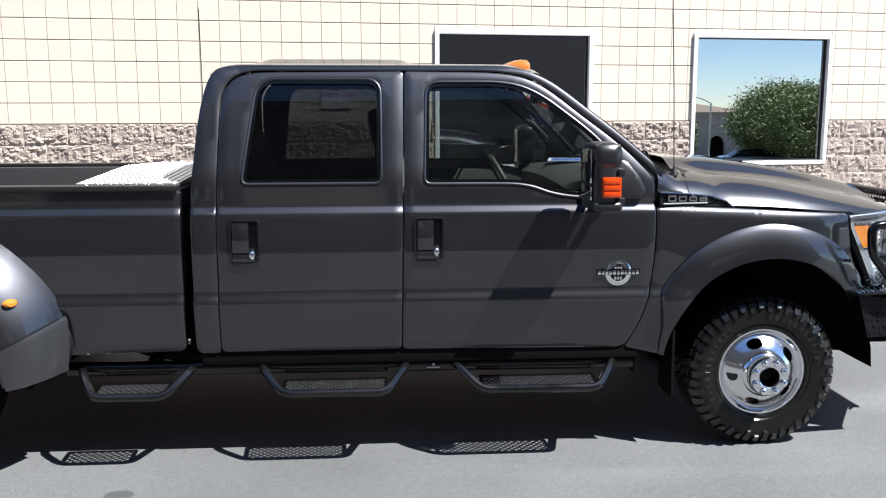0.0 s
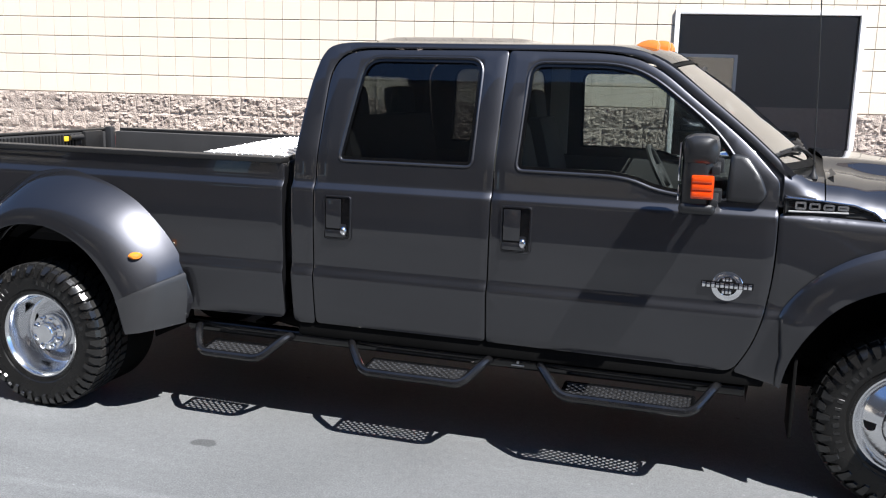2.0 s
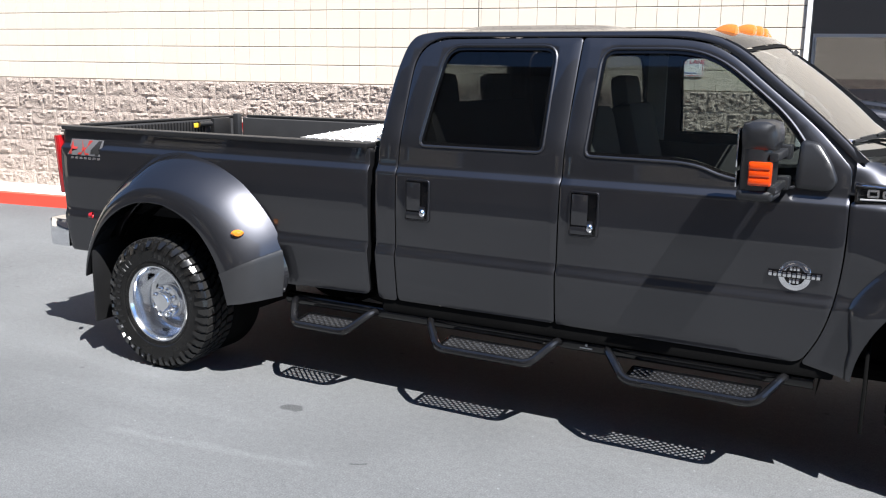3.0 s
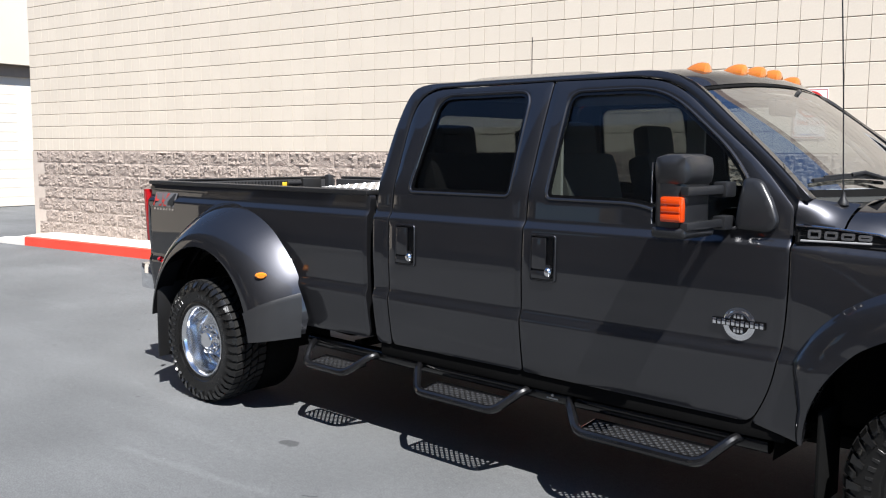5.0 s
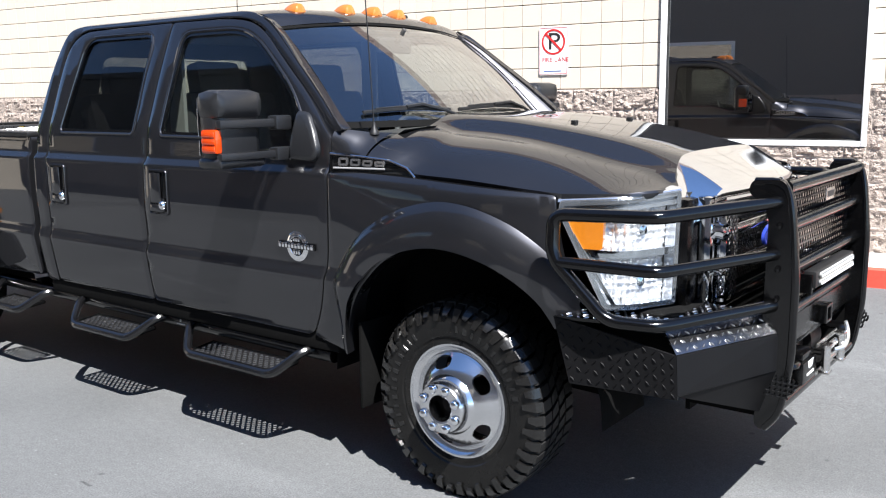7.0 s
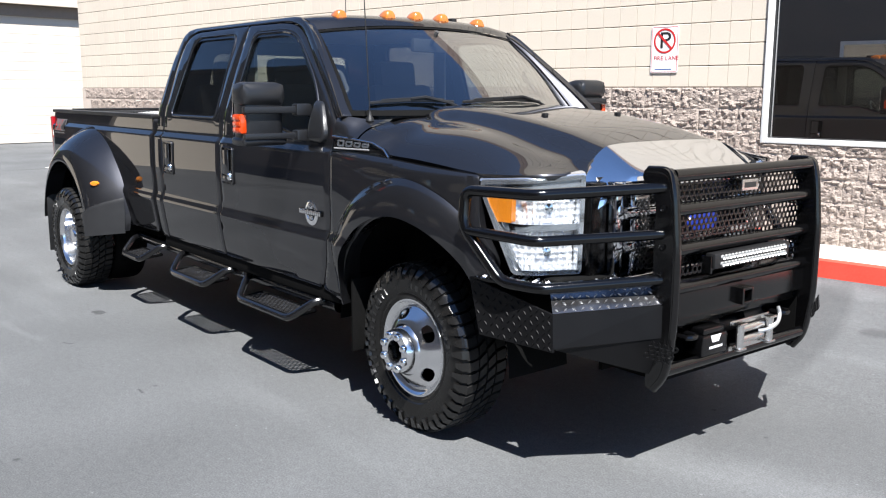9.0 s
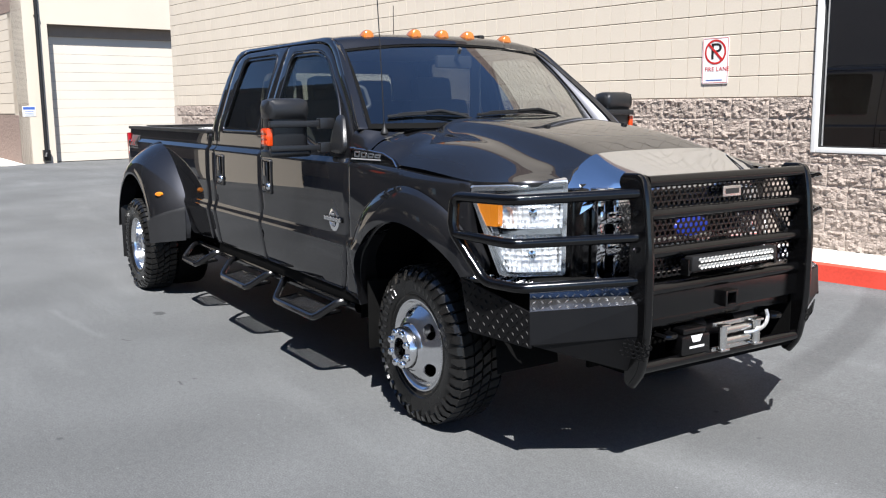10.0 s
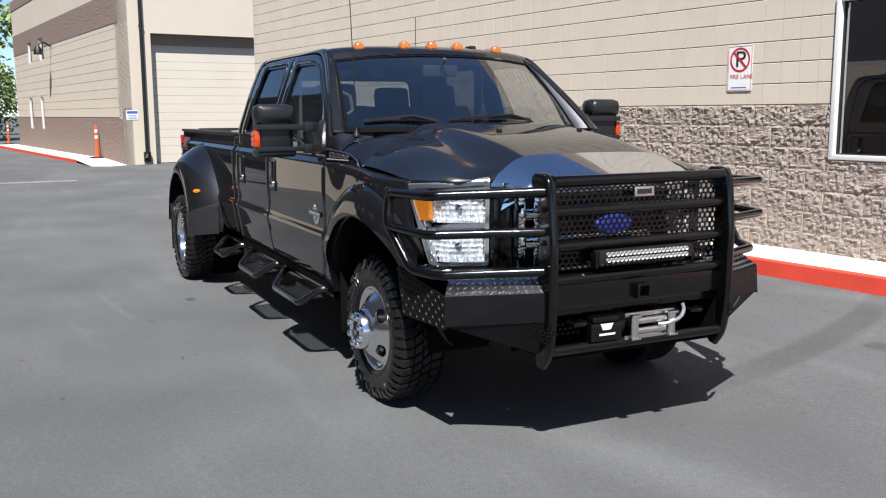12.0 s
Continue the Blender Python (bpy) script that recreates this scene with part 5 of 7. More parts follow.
# wheels -------------------------------------------------------------
def tyre_meshes():
    """The carcass with its side lugs and ribs, and the tread blocks."""
    ro = TYRE - 0.014
    side = [(0.214, 0.014), (0.226, -0.004), (0.250, -0.016), (0.262, -0.014), (0.268, -0.020), (0.315, -0.028), (0.350, -0.026), (0.374, -0.016), (0.386, 0.002), (ro, 0.020)]
    prof = side + [(ro, 0.112)] + [(r, 0.224 - y) for r, y in reversed(side)]
    lugs, blocks = [], []
    n = 46
    rng = random.Random(8)
    for k in range(n):
        a = 360 * k / n
        for row, (y0, y1, half, off) in enumerate(((0.004, 0.058, 3.15, 0), (0.066, 0.108, 3.0, 2.6), (0.116, 0.158, 3.0, 0.4), (0.166, 0.220, 3.15, 3.6))):
            v, f = [], [(0, 1, 3, 2), (4, 6, 7, 5), (0, 4, 5, 1), (2, 3, 7, 6), (0, 2, 6, 4), (1, 5, 7, 3)]
            skew = 1.8 if row in (1, 2) else 0.7
            for da in (-half, half):
                for y in (y0, y1):
                    for r in (ro - 0.004, TYRE):
                        g = radians(a + off + da * (0.90 if r == TYRE else 1) + skew * (1 if y == y1 else -1))
                        edge = -0.008 if r < TYRE and row == 0 and y == y0 else 0.008 if r < TYRE and row == 3 and y == y1 else 0
                        v.append((r * math.cos(g), y + edge, r * math.sin(g)))
            blocks.append((v, f))
        for sgn in (1, -1):                          # shoulder lugs run down the wall
            depth = 0.058 if k % 2 else 0.036
            off = 0 if sgn > 0 else 3.6
            twist = rng.uniform(-0.5, 0.5) + 1.2
            v = []
            for da in (-2.7, 2.7):
                for r, y in ((TYRE - 0.003, 0.004), (TYRE - 0.020, -0.021), (0.372 - depth + 0.02, -0.038), (ro - 0.006, 0.020), (0.380, 0.004), (0.362 - depth + 0.02, -0.020)):
                    g = radians(a + off + da * (1 if r > 0.37 else 0.62) + (0 if r > 0.37 else twist))
                    yy = y if sgn > 0 else 0.224 - y
                    v.append((r * math.cos(g), yy, r * math.sin(g)))
            f = [(0, 1, 4, 3), (1, 2, 5, 4), (6, 9, 10, 7), (7, 10, 11, 8), (0, 6, 7, 1), (1, 7, 8, 2), (2, 8, 11, 5), (0, 3, 9, 6)]
            lugs.append((v, f if sgn > 0 else [tuple(reversed(q)) for q in f]))
    for sgn in (1, -1):                              # raised marks in two arcs on the wall, and short ribs
        for k in range(34):
            if k in (11, 12, 13, 14, 15, 28, 29, 30, 31, 32, 33):
                continue
            a, r0, r1, half = 14 + 7.2 * k, 0.290, 0.318, 1.5 + 0.8 * (k % 3 == 0)
            v = []
            for r in (r0, r1):
                for da, dy in ((-half, 0.003), (-half * 0.7, -0.0030), (half * 0.7, -0.0030), (half, 0.003)):
                    y = -0.0250 + dy - 0.0015 * (r > 0.3)
                    v.append((r * math.cos(radians(a + da)), y if sgn > 0 else 0.224 - y, r * math.sin(radians(a + da))))
            f = [(0, 1, 5, 4), (1, 2, 6, 5), (2, 3, 7, 6), (0, 3, 2, 1), (4, 5, 6, 7)]
            lugs.append((v, f if sgn < 0 else [tuple(reversed(q)) for q in f]))
    return mesh_of(*lathe(prof, 96)), mesh_of(*merge(*lugs)), mesh_of(*merge(*blocks))


def disc(holes, ridges, thick=0.01, r0=0.10, r1=0.20, n=5, start=108):
    """A wheel disc with oval hand holes; ridges gives y for each radius."""
    c = 0.155
    outline = [(-math.pi * c, r0), (math.pi * c, r0), (math.pi * c, r1), (-math.pi * c, r1)]
    cut = []
    for k in range(n):
        a = radians((start + 360 / n * k + 180) % 360 - 180) * c
        cut.append([(a + holes[0] * math.cos(q) * (1 if abs(math.cos(q)) < 0.8 else 1), holes[2] + holes[1] * math.copysign(abs(math.sin(q)) ** 0.7, math.sin(q))) for q in [2 * math.pi * i / 20 for i in range(20)]])
    return skin(outline, cut, lambda u, v, d: (v * math.cos(u / c), ridges(v) + d, v * math.sin(u / c)), thick, 0.022)


TYRE_ME, LUG_ME, TREAD_ME = tyre_meshes()
FRONT_RIM = mesh_of(*merge(lathe([(0.214, 0.20), (0.206, 0.12), (0.210, 0.03), (0.222, 0.012), (0.236, 0.010), (0.238, 0.0), (0.234, -0.008), (0.226, -0.008), (0.216, 0.004), (0.204, 0.010), (0.196, 0.006)], 64),
                           disc((0.039, 0.024, 0.166), curve([(0.09, -0.066), (0.12, -0.056), (0.15, -0.036), (0.18, -0.010), (0.198, 0.007)]))))
FRONT_HUB = mesh_of(*lathe([(0.125, -0.05), (0.118, -0.062), (0.108, -0.072), (0.104, -0.105), (0.098, -0.113), (0.060, -0.116), (0.054, -0.112), (0.052, -0.06), (0.048, -0.03)], 48))
FRONT_CORE = mesh_of(*merge(lathe([(0.049, -0.035), (0.030, -0.035), (0.028, -0.055), (0.020, -0.060), (0.0, -0.060)], 24)))
REAR_RIM = mesh_of(*merge(lathe([(0.236, 0.012), (0.238, 0.0), (0.234, -0.008), (0.226, -0.008), (0.216, 0.006), (0.210, 0.03), (0.205, 0.10), (0.196, 0.135), (0.186, 0.146), (0.17, 0.15)], 64),
                          disc((0.026, 0.015, 0.160), curve([(0.09, 0.110), (0.12, 0.125), (0.17, 0.150), (0.20, 0.140)]), r0=0.095, r1=0.19, n=5, start=90)))
REAR_HUB = mesh_of(*lathe([(0.112, 0.13), (0.108, 0.075), (0.098, 0.062), (0.062, 0.060), (0.058, 0.035), (0.050, 0.026), (0.0, 0.024)], 48))
NUT = mesh_of(*lathe([(0.0195, 0.012), (0.0195, -0.008), (0.0175, -0.015), (0.011, -0.021), (0.0, -0.023)], 12))
for me_, mt in ((TYRE_ME, "rubber"), (LUG_ME, "lug_rubber"), (TREAD_ME, "tread_rubber"), (FRONT_RIM, "alloy"), (FRONT_HUB, "alloy"), (FRONT_CORE, "dark"), (REAR_RIM, "alloy"), (REAR_HUB, "chrome"), (NUT, "chrome")):
    me_.materials.append(M[mt])


def wheel(x, y, side, front, turn=0):
    """side -1: near, 1: far. y is the place of the outer rim's edge."""
    w = ob_of("wheel", FRONT_RIM if front else REAR_RIM, None, truck, "polished alloy wheel with oval holes")
    w.matrix_world = pose(x, y, TYRE, 0, turn, 0 if side < 0 else 180)
    ob_of("tyre", TYRE_ME, None, w, "black all-terrain tyre with side lugs")
    tagged(ob_of("tread", TREAD_ME, None, w, "dusty chunky tread blocks"), kind="stuff")
    tagged(ob_of("sidewall_relief", LUG_ME, None, w, "raised rubber lugs and marks"), kind="stuff")
    h = ob_of("hub", FRONT_HUB if front else REAR_HUB, None, w)
    if front:
        ob_of("hub_core", FRONT_CORE, None, w)
    for k in range(8):
        a = 2 * math.pi * (k + 0.5) / 8
        nut = ob_of("lug_nut", NUT, None, w)
        nut.matrix_local = Matrix.Translation((0.082 * math.cos(a), -0.112 if front else 0.064, 0.082 * math.sin(a)))
    return w


wheel(0.0, -0.930, -1, True)
wheel(0.0, 0.930, 1, True, 40)
wheel(AXLE_REAR, -1.205, -1, False)
wheel(AXLE_REAR, 1.205, 1, False, 30)
# inner tyres copy the mesh in near-black, shade put into the colour
INNER_TYRE_ME = TYRE_ME.copy()
INNER_TYRE_ME.materials.clear()
INNER_TYRE_ME.materials.append(M["dark"])
for s in (-1, 1):
    inner = ob_of("inner_wheel", REAR_RIM, None, truck)
    inner.matrix_world = pose(AXLE_REAR, s * 0.93, TYRE, 0, 0, 0 if s < 0 else 180)
    ob_of("tyre", INNER_TYRE_ME, None, inner, "inner tyre coloured near-black for the shade there")

# chassis -------------------------------------------------------------
for s in (-1, 1):
    part("frame_rail", box(BED_R + 0.05, 0.95, min(s * 0.38, s * 0.46), max(s * 0.38, s * 0.46), 0.52, 0.68, 0.01), "dark", truck)
    ang = [radians(a) for a in range(0, 181, 10)]
    for cx, r, y0, y1, nm in ((-0.03, 0.66, 0.55, 0.90, "wheel_liner"), (AXLE_REAR, 0.59, 0.60, 0.99, "rear_wheel_liner")):
        rows = [[(cx + r * math.cos(a), s * (y0 + (y1 - y0) * k), TYRE + r * math.sin(a)) for k in (0, 1)] for a in ang]
        part(nm, net(rows), "dark", truck)
        part("liner_back", ([(cx, s * y0, TYRE + 0.02)] + [r_[0] for r_ in rows], [(0, i, i + 1) for i in range(1, len(rows))]), "dark", truck, sharp=0)
for x in (0.0, AXLE_REAR):
    part("axle", merge(moved(lathe([(0.0, -0.85), (0.055, -0.85), (0.055, 0.85), (0.0, 0.85)], 14), pose(x, 0, TYRE)), moved(lathe([(0.0, -0.17), (0.11, -0.14), (0.16, 0), (0.11, 0.14), (0.0, 0.17)], 16), pose(x, 0.1, TYRE))), "dark", truck)
part("floor_pan", merge(box(-2.95, -0.60, -0.90, 0.90, 0.54, 0.60), box(-0.62, 0.75, -0.52, 0.52, 0.52, 0.60), box(BED_R + 0.1, -3.0, -0.80, 0.80, 0.70, 0.86)), "dark", truck)
# made-up dark panel that keeps the gap between cab and bed black
part("gap_baffle", box(-3.016, -2.972, -0.88, 0.88, 0.56, 1.30), "dark", truck)
part("firewall", box(-0.64, -0.58, -0.88, 0.88, 0.58, 1.38), "dark", truck)
part("engine_block", merge(box(-0.45, 0.55, -0.45, 0.45, 0.55, 1.20, 0.05)), "dark", truck)
part("fuel_tank", box(-2.6, -1.5, 0.30, 0.80, 0.42, 0.60, 0.04), "dark", truck)
part("transmission", box(-1.9, -0.4, -0.22, 0.22, 0.38, 0.60, 0.05), "dark", truck)
part("exhaust", tube(bent([(-0.4, -0.55, 0.46), (-3.2, -0.55, 0.46), (-3.8, -0.62, 0.70), (-4.9, -0.62, 0.72), (-5.25, -0.80, 0.52)], 0.2), 0.05), "dark", truck)
for s in (-1, 1):
    part("mud_flap", merge(box(-0.50, -0.485, min(s * 0.73, s * 0.955), max(s * 0.73, s * 0.955), 0.28, 0.66, 0.004)), "dark", truck, "black rubber mud flap")
    part("rear_mud_flap", merge(box(-4.93, -4.915, min(s * 0.66, s * 1.22), max(s * 0.66, s * 1.22), 0.22, 0.74, 0.004)), "black_plastic", truck)

# side steps: a rail with three hooped treads
def lattice(p, ux, uy, w, h, pitch, bar, thick):
    """Expanded metal: two sets of slanting strips on a rectangle, as one piece."""
    p, ux, uy = Vector(p), Vector(ux).normalized(), Vector(uy).normalized()
    nz = ux.cross(uy).normalized()
    out = []
    for sgn in (1, -1):
        k = -h
        while k < w + h:
            a, b = (k, 0.0), (k + h, h)
            if a[0] < 0:
                a = (0.0, -k)
            if b[0] > w:
                b = (w, w - k)
            if b[1] - a[1] > 0.004:
                if sgn < 0:
                    a, b = (a[0], h - a[1]), (b[0], h - b[1])
                A, B = p + ux * a[0] + uy * a[1], p + ux * b[0] + uy * b[1]
                d = (B - A).normalized().cross(nz) * bar / 2
                q = nz * thick / 2
                out.append(([A - d - q, A + d - q, A + d + q, A - d + q, B - d - q, B + d - q, B + d + q, B - d + q], [(0, 1, 5, 4), (1, 2, 6, 5), (2, 3, 7, 6), (3, 0, 4, 7)]))
            k += pitch
    return merge(*out)


for s in (-1, 1):
    turn = (lambda q: q) if s < 0 else mirror_y
    rail = part("step_rail", turn(tube([(-3.63, -0.895, 0.485), (-0.70, -0.895, 0.470)], 0.038, 14)), "black_gloss", truck, "black tubular side step with three hoop treads")
    for x0, x1, a, c in ((-3.555, -2.995, -3.465, -3.115), (-2.650, -1.900, -2.530, -2.010), (-1.655, -0.815, -1.520, -0.920)):
        hoop = part("step_hoop", turn(tube(bent([(x0, -0.905, 0.480), (x0 + 0.01, -0.965, 0.490), (a, -1.085, 0.388), (c, -1.085, 0.386), (x1 - 0.01, -0.965, 0.488), (x1, -0.905, 0.478)], 0.05), 0.0215, 10)), "step_black", rail)
        part("step_tread", turn(lattice((a - 0.0, -1.075, 0.388), (1, 0, 0), (0, 1, 0.12), c - a, 0.145, 0.038, 0.0095, 0.008)), "tread", hoop, "worn open tread")
        part("tread_frame", turn(merge(tube([(a, -0.925, 0.405), (c, -0.925, 0.405)], 0.012, 8), tube([(a, -0.925, 0.405), (a, -1.085, 0.388)], 0.010, 8), tube([(c, -0.925, 0.405), (c, -1.085, 0.388)], 0.010, 8))), "black_gloss", hoop)
    part("rail_tag", turn(merge(box(-1.795, -1.730, -0.936, -0.930, 0.464, 0.470, 0.001), box(-1.769, -1.756, -0.936, -0.930, 0.476, 0.489, 0.003))), "silver", rail)
    for x in (-3.2, -2.2, -1.2):
        part("rail_bracket", turn(box(x - 0.03, x + 0.03, -0.90, -0.42, 0.50, 0.535)), "dark", rail)

# towing mirrors; the far one is pulled further out
for s in (-1, 1):
    turn = (lambda q: q) if s < 0 else (lambda q: moved(mirror_y(q), Matrix.Translation((0.02, 0.035, 0.035))))
    mirror = part("tow_mirror", turn(box(-1.030, -0.902, -1.322, -1.088, 1.328, 1.640, 0.040)), "mirror_black", truck, "big black towing mirror on two arms", sharp=60)
    part("mirror_cap", turn(moved(box(-0.072, 0.076, -0.126, 0.126, -0.062, 0.062, 0.046), Matrix.Translation((-0.962, -1.206, 1.583)))), "mirror_black", mirror, "smooth upper shell", sharp=60)
    part("mirror_lip", turn(box(-1.034, -0.886, -1.331, -1.081, 1.322, 1.368, 0.020)), "mirror_black", mirror, "lower shell", sharp=60)
    part("mirror_glass", turn(merge(box(-1.043, -1.037, -1.312, -1.100, 1.455, 1.612, 0.002), box(-1.041, -1.035, -1.312, -1.100, 1.375, 1.440, 0.002))), "chrome", mirror)
    lens = part("mirror_lamp", turn(merge(box(-0.990, -0.898, -1.340, -1.305, 1.386, 1.484, 0.010))), "orange_lens", mirror, "amber turn lamp")
    part("lens_ribs", turn(merge(*[box(-0.984, -0.904, -1.3435, -1.336, z, z + 0.022, 0.003) for z in (1.394, 1.424, 1.454)])), "orange_lens", lens)
    for z0, z1 in ((1.487, 1.522), (1.356, 1.386)):
        arm = part("mirror_arm", turn(merge(box(-0.912, -0.878, -1.326, -0.935, z0, z1, 0.007))), "mirror_black", mirror)
        part("arm_sleeve", turn(box(-0.924, -0.866, -1.035, -0.945, z0 - 0.014, z1 + 0.013, 0.010)), "mirror_black", arm)
    part("mirror_foot", (mirror_y if s > 0 else turn)(skin(rounded([(-0.85, 1.345), (-0.70, 1.338), (-0.675, 1.385), (-0.705, 1.46), (-0.765, 1.545), (-0.84, 1.555)], 0.025), [], lambda u, v, d: (u, -half_width(u, v) - 0.012 - 0.012 * smooth_step(1.62, 1.36, v) + d * 1.6 - 0.004, v), 0.040, 0.02, (), 0.010)), "mirror_black", mirror, sharp=70)

# roof marker lamps
for x, y, z in ((-1.275, -0.525, 2.012), (-1.245, -0.203, 2.026), (-1.24, 0.0, 2.028), (-1.245, 0.203, 2.026), (-1.275, 0.525, 2.012)):
    rows = []
    for k in range(9):
        t = k / 8
        w, h = 0.040 * math.sin(math.pi * (0.18 + 0.82 * t) * 0.62) ** 0.6, 0.052 * math.sin(math.pi * min(1, t * 0.9 + 0.02) * 0.72) ** 0.8
        rows.append([(x - 0.075 + 0.13 * t, y + w * math.cos(a), z - 0.012 + (h + 0.012) * max(0, math.sin(a))) for a in [math.pi * q / 10 for q in range(11)]])
    rows.append([(x + 0.064, y + 0.030 * math.cos(math.pi * q / 10), z - 0.012 + 0.046 * math.sin(math.pi * q / 10)) for q in range(11)])
    rows.append([(x + 0.067, y, z + 0.004)] * 11)
    lamp_part = part("marker_lamp", net(rows), "marker_amber", truck, "amber roof marker lamp")
    lamp_part.data.flip_normals()
    part("lamp_base", box(x - 0.085, x + 0.07, y - 0.044, y + 0.044, z - 0.018, z - 0.004, 0.004), "black_plastic", lamp_part)
part("roof_antenna", merge(box(-1.40, -1.30, 0.355, 0.40, 2.030, 2.064, 0.012)), "black_plastic", truck)
ant = part("antenna", tube([(-0.487, -0.836, 1.475), (-0.505, -0.842, 1.90), (-0.530, -0.850, 2.35)], 0.0028, 6), "black_plastic", truck, "thin whip antenna")
part("antenna_base", moved(lathe([(0.022, 0.0), (0.020, 0.012), (0.010, 0.028), (0.006, 0.05), (0.0, 0.05)], 14), pose(-0.487, -0.836, 1.452, 90)), "black_plastic", ant)

# wipers
def on_screen(f, g, off):
    a, b, c = Vector(screen(f, g)), Vector(screen(f + 0.01, g)), Vector(screen(f, g + 0.01))
    return a + (b - a).cross(c - a).normalized() * off


for f0, f1, piv in ((-0.87, -0.34, -0.36), (-0.27, 0.46, 0.44)):
    wp = part("wiper_arm", tube([on_screen(piv + 0.04, 0.045, 0.022), on_screen(piv - 0.04, 0.085, 0.030), on_screen(piv - 0.17, 0.130, 0.034), on_screen((f0 + f1) / 2 - 0.02, 0.125, 0.026)], 0.008, 6), "black_plastic", truck, "black windscreen wiper")
    part("wiper_blade", merge(tube([on_screen(f0 + (f1 - f0) * k / 8, 0.105 + 0.02 * math.sin(math.pi * k / 8), 0.014) for k in range(9)], 0.009, 6), tube([on_screen(f0 + (f1 - f0) * k / 8, 0.112 + 0.020 * math.sin(math.pi * k / 8), 0.022) for k in range(1, 8)], 0.005, 6)), "black_plastic", wp)
for y in (-0.21, 0.33):
    p = Vector(bonnet(0.12, y / bonnet_half(0.12)))
    part("washer_jet", box(p.x - 0.012, p.x + 0.012, p.y - 0.014, p.y + 0.014, p.z - 0.004, p.z + 0.012, 0.004), "black_plastic", truck)

# vent on the wing, with its raised lettering as plain bars
for s in (-1, 1):
    turn = (lambda q: q) if s < 0 else mirror_y
    top = lambda u: bonnet_half(u) + 0.012
    vent_line = rounded([(-0.606, 1.304), (-0.196, 1.289), (-0.235, 1.322), (-0.32, 1.350), (-0.606, 1.374)], [0.005, 0.01, 0.03, 0.05, 0.005])
    plc = lambda u, v, d: (u, -top(u) + 0.10 * (v - 1.31) - 0.004 + d, v)
    vent = part("wing_vent", turn(skin(vent_line, [offset_in(vent_line, 0.008)], plc, 0.02, 0.03)), "black_gloss", truck, "black vent with chrome lettering bars")
    part("vent_trim", turn(tube([plc(u, z, -0.002) for u, z in ((-0.605, 1.377), (-0.45, 1.366), (-0.32, 1.353), (-0.235, 1.325), (-0.194, 1.290))], 0.005, 6)), "chrome", vent)
    part("vent_back", turn(skin(offset_in(vent_line, 0.007), [], lambda u, v, d: (u, plc(u, v, 0)[1] + 0.006 + d, v), 0.003, 0.05)), "black_plastic", vent)
    for z in (1.325, 1.341, 1.357):
        part("vent_slat", turn(tube([plc(u, z, 0.0) for u in (-0.585, -0.45, -0.36 + (1.357 - z) * 2.5)], 0.0028, 6)), "black_gloss", vent)
    for k in range(4):
        u = -0.560 + 0.058 * k
        mark = rounded([(u, 1.328), (u + 0.046, 1.328), (u + 0.046, 1.362 - 0.004 * k), (u, 1.362 - 0.004 * k)], 0.008)
        part("letter_bar", turn(skin(mark, [offset_in(mark, 0.009)], lambda p, q, d: (plc(p, q, 0)[0], plc(p, q, 0)[1] - 0.007 + d, q), 0.005, 0.02)), "vent_silver", vent)
    part("letter_bar", turn(tube([plc(u, 1.319, -0.003) for u in (-0.585, -0.45, -0.34)], 0.004, 6)), "silver", vent)
    # hip lamps and step pad on the wide rear fender
    for x, y, z in ((-3.790, -1.163, 0.892),):
        lp = [v for v in lathe([(0.0, -0.018), (0.022, -0.016), (0.031, -0.006), (0.033, 0.006)], 16)[0]], lathe([(0.0, -0.018), (0.022, -0.016), (0.031, -0.006), (0.033, 0.006)], 16)[1]
        part("side_lamp", turn(moved(lp, pose(-4.985, -1.150, z, 0, 0, -52) @ Matrix.Diagonal((1.0, 1, 0.62, 1)))), "red_lens", truck, "small oval red side lamp")
        part("side_lamp", turn(moved(lp, pose(x, y, z, 0, 0, 52 if y < -1.1 else 0) @ Matrix.Diagonal((1.15, 1, 0.62, 1)))), "amber", truck, "small oval amber side lamp")

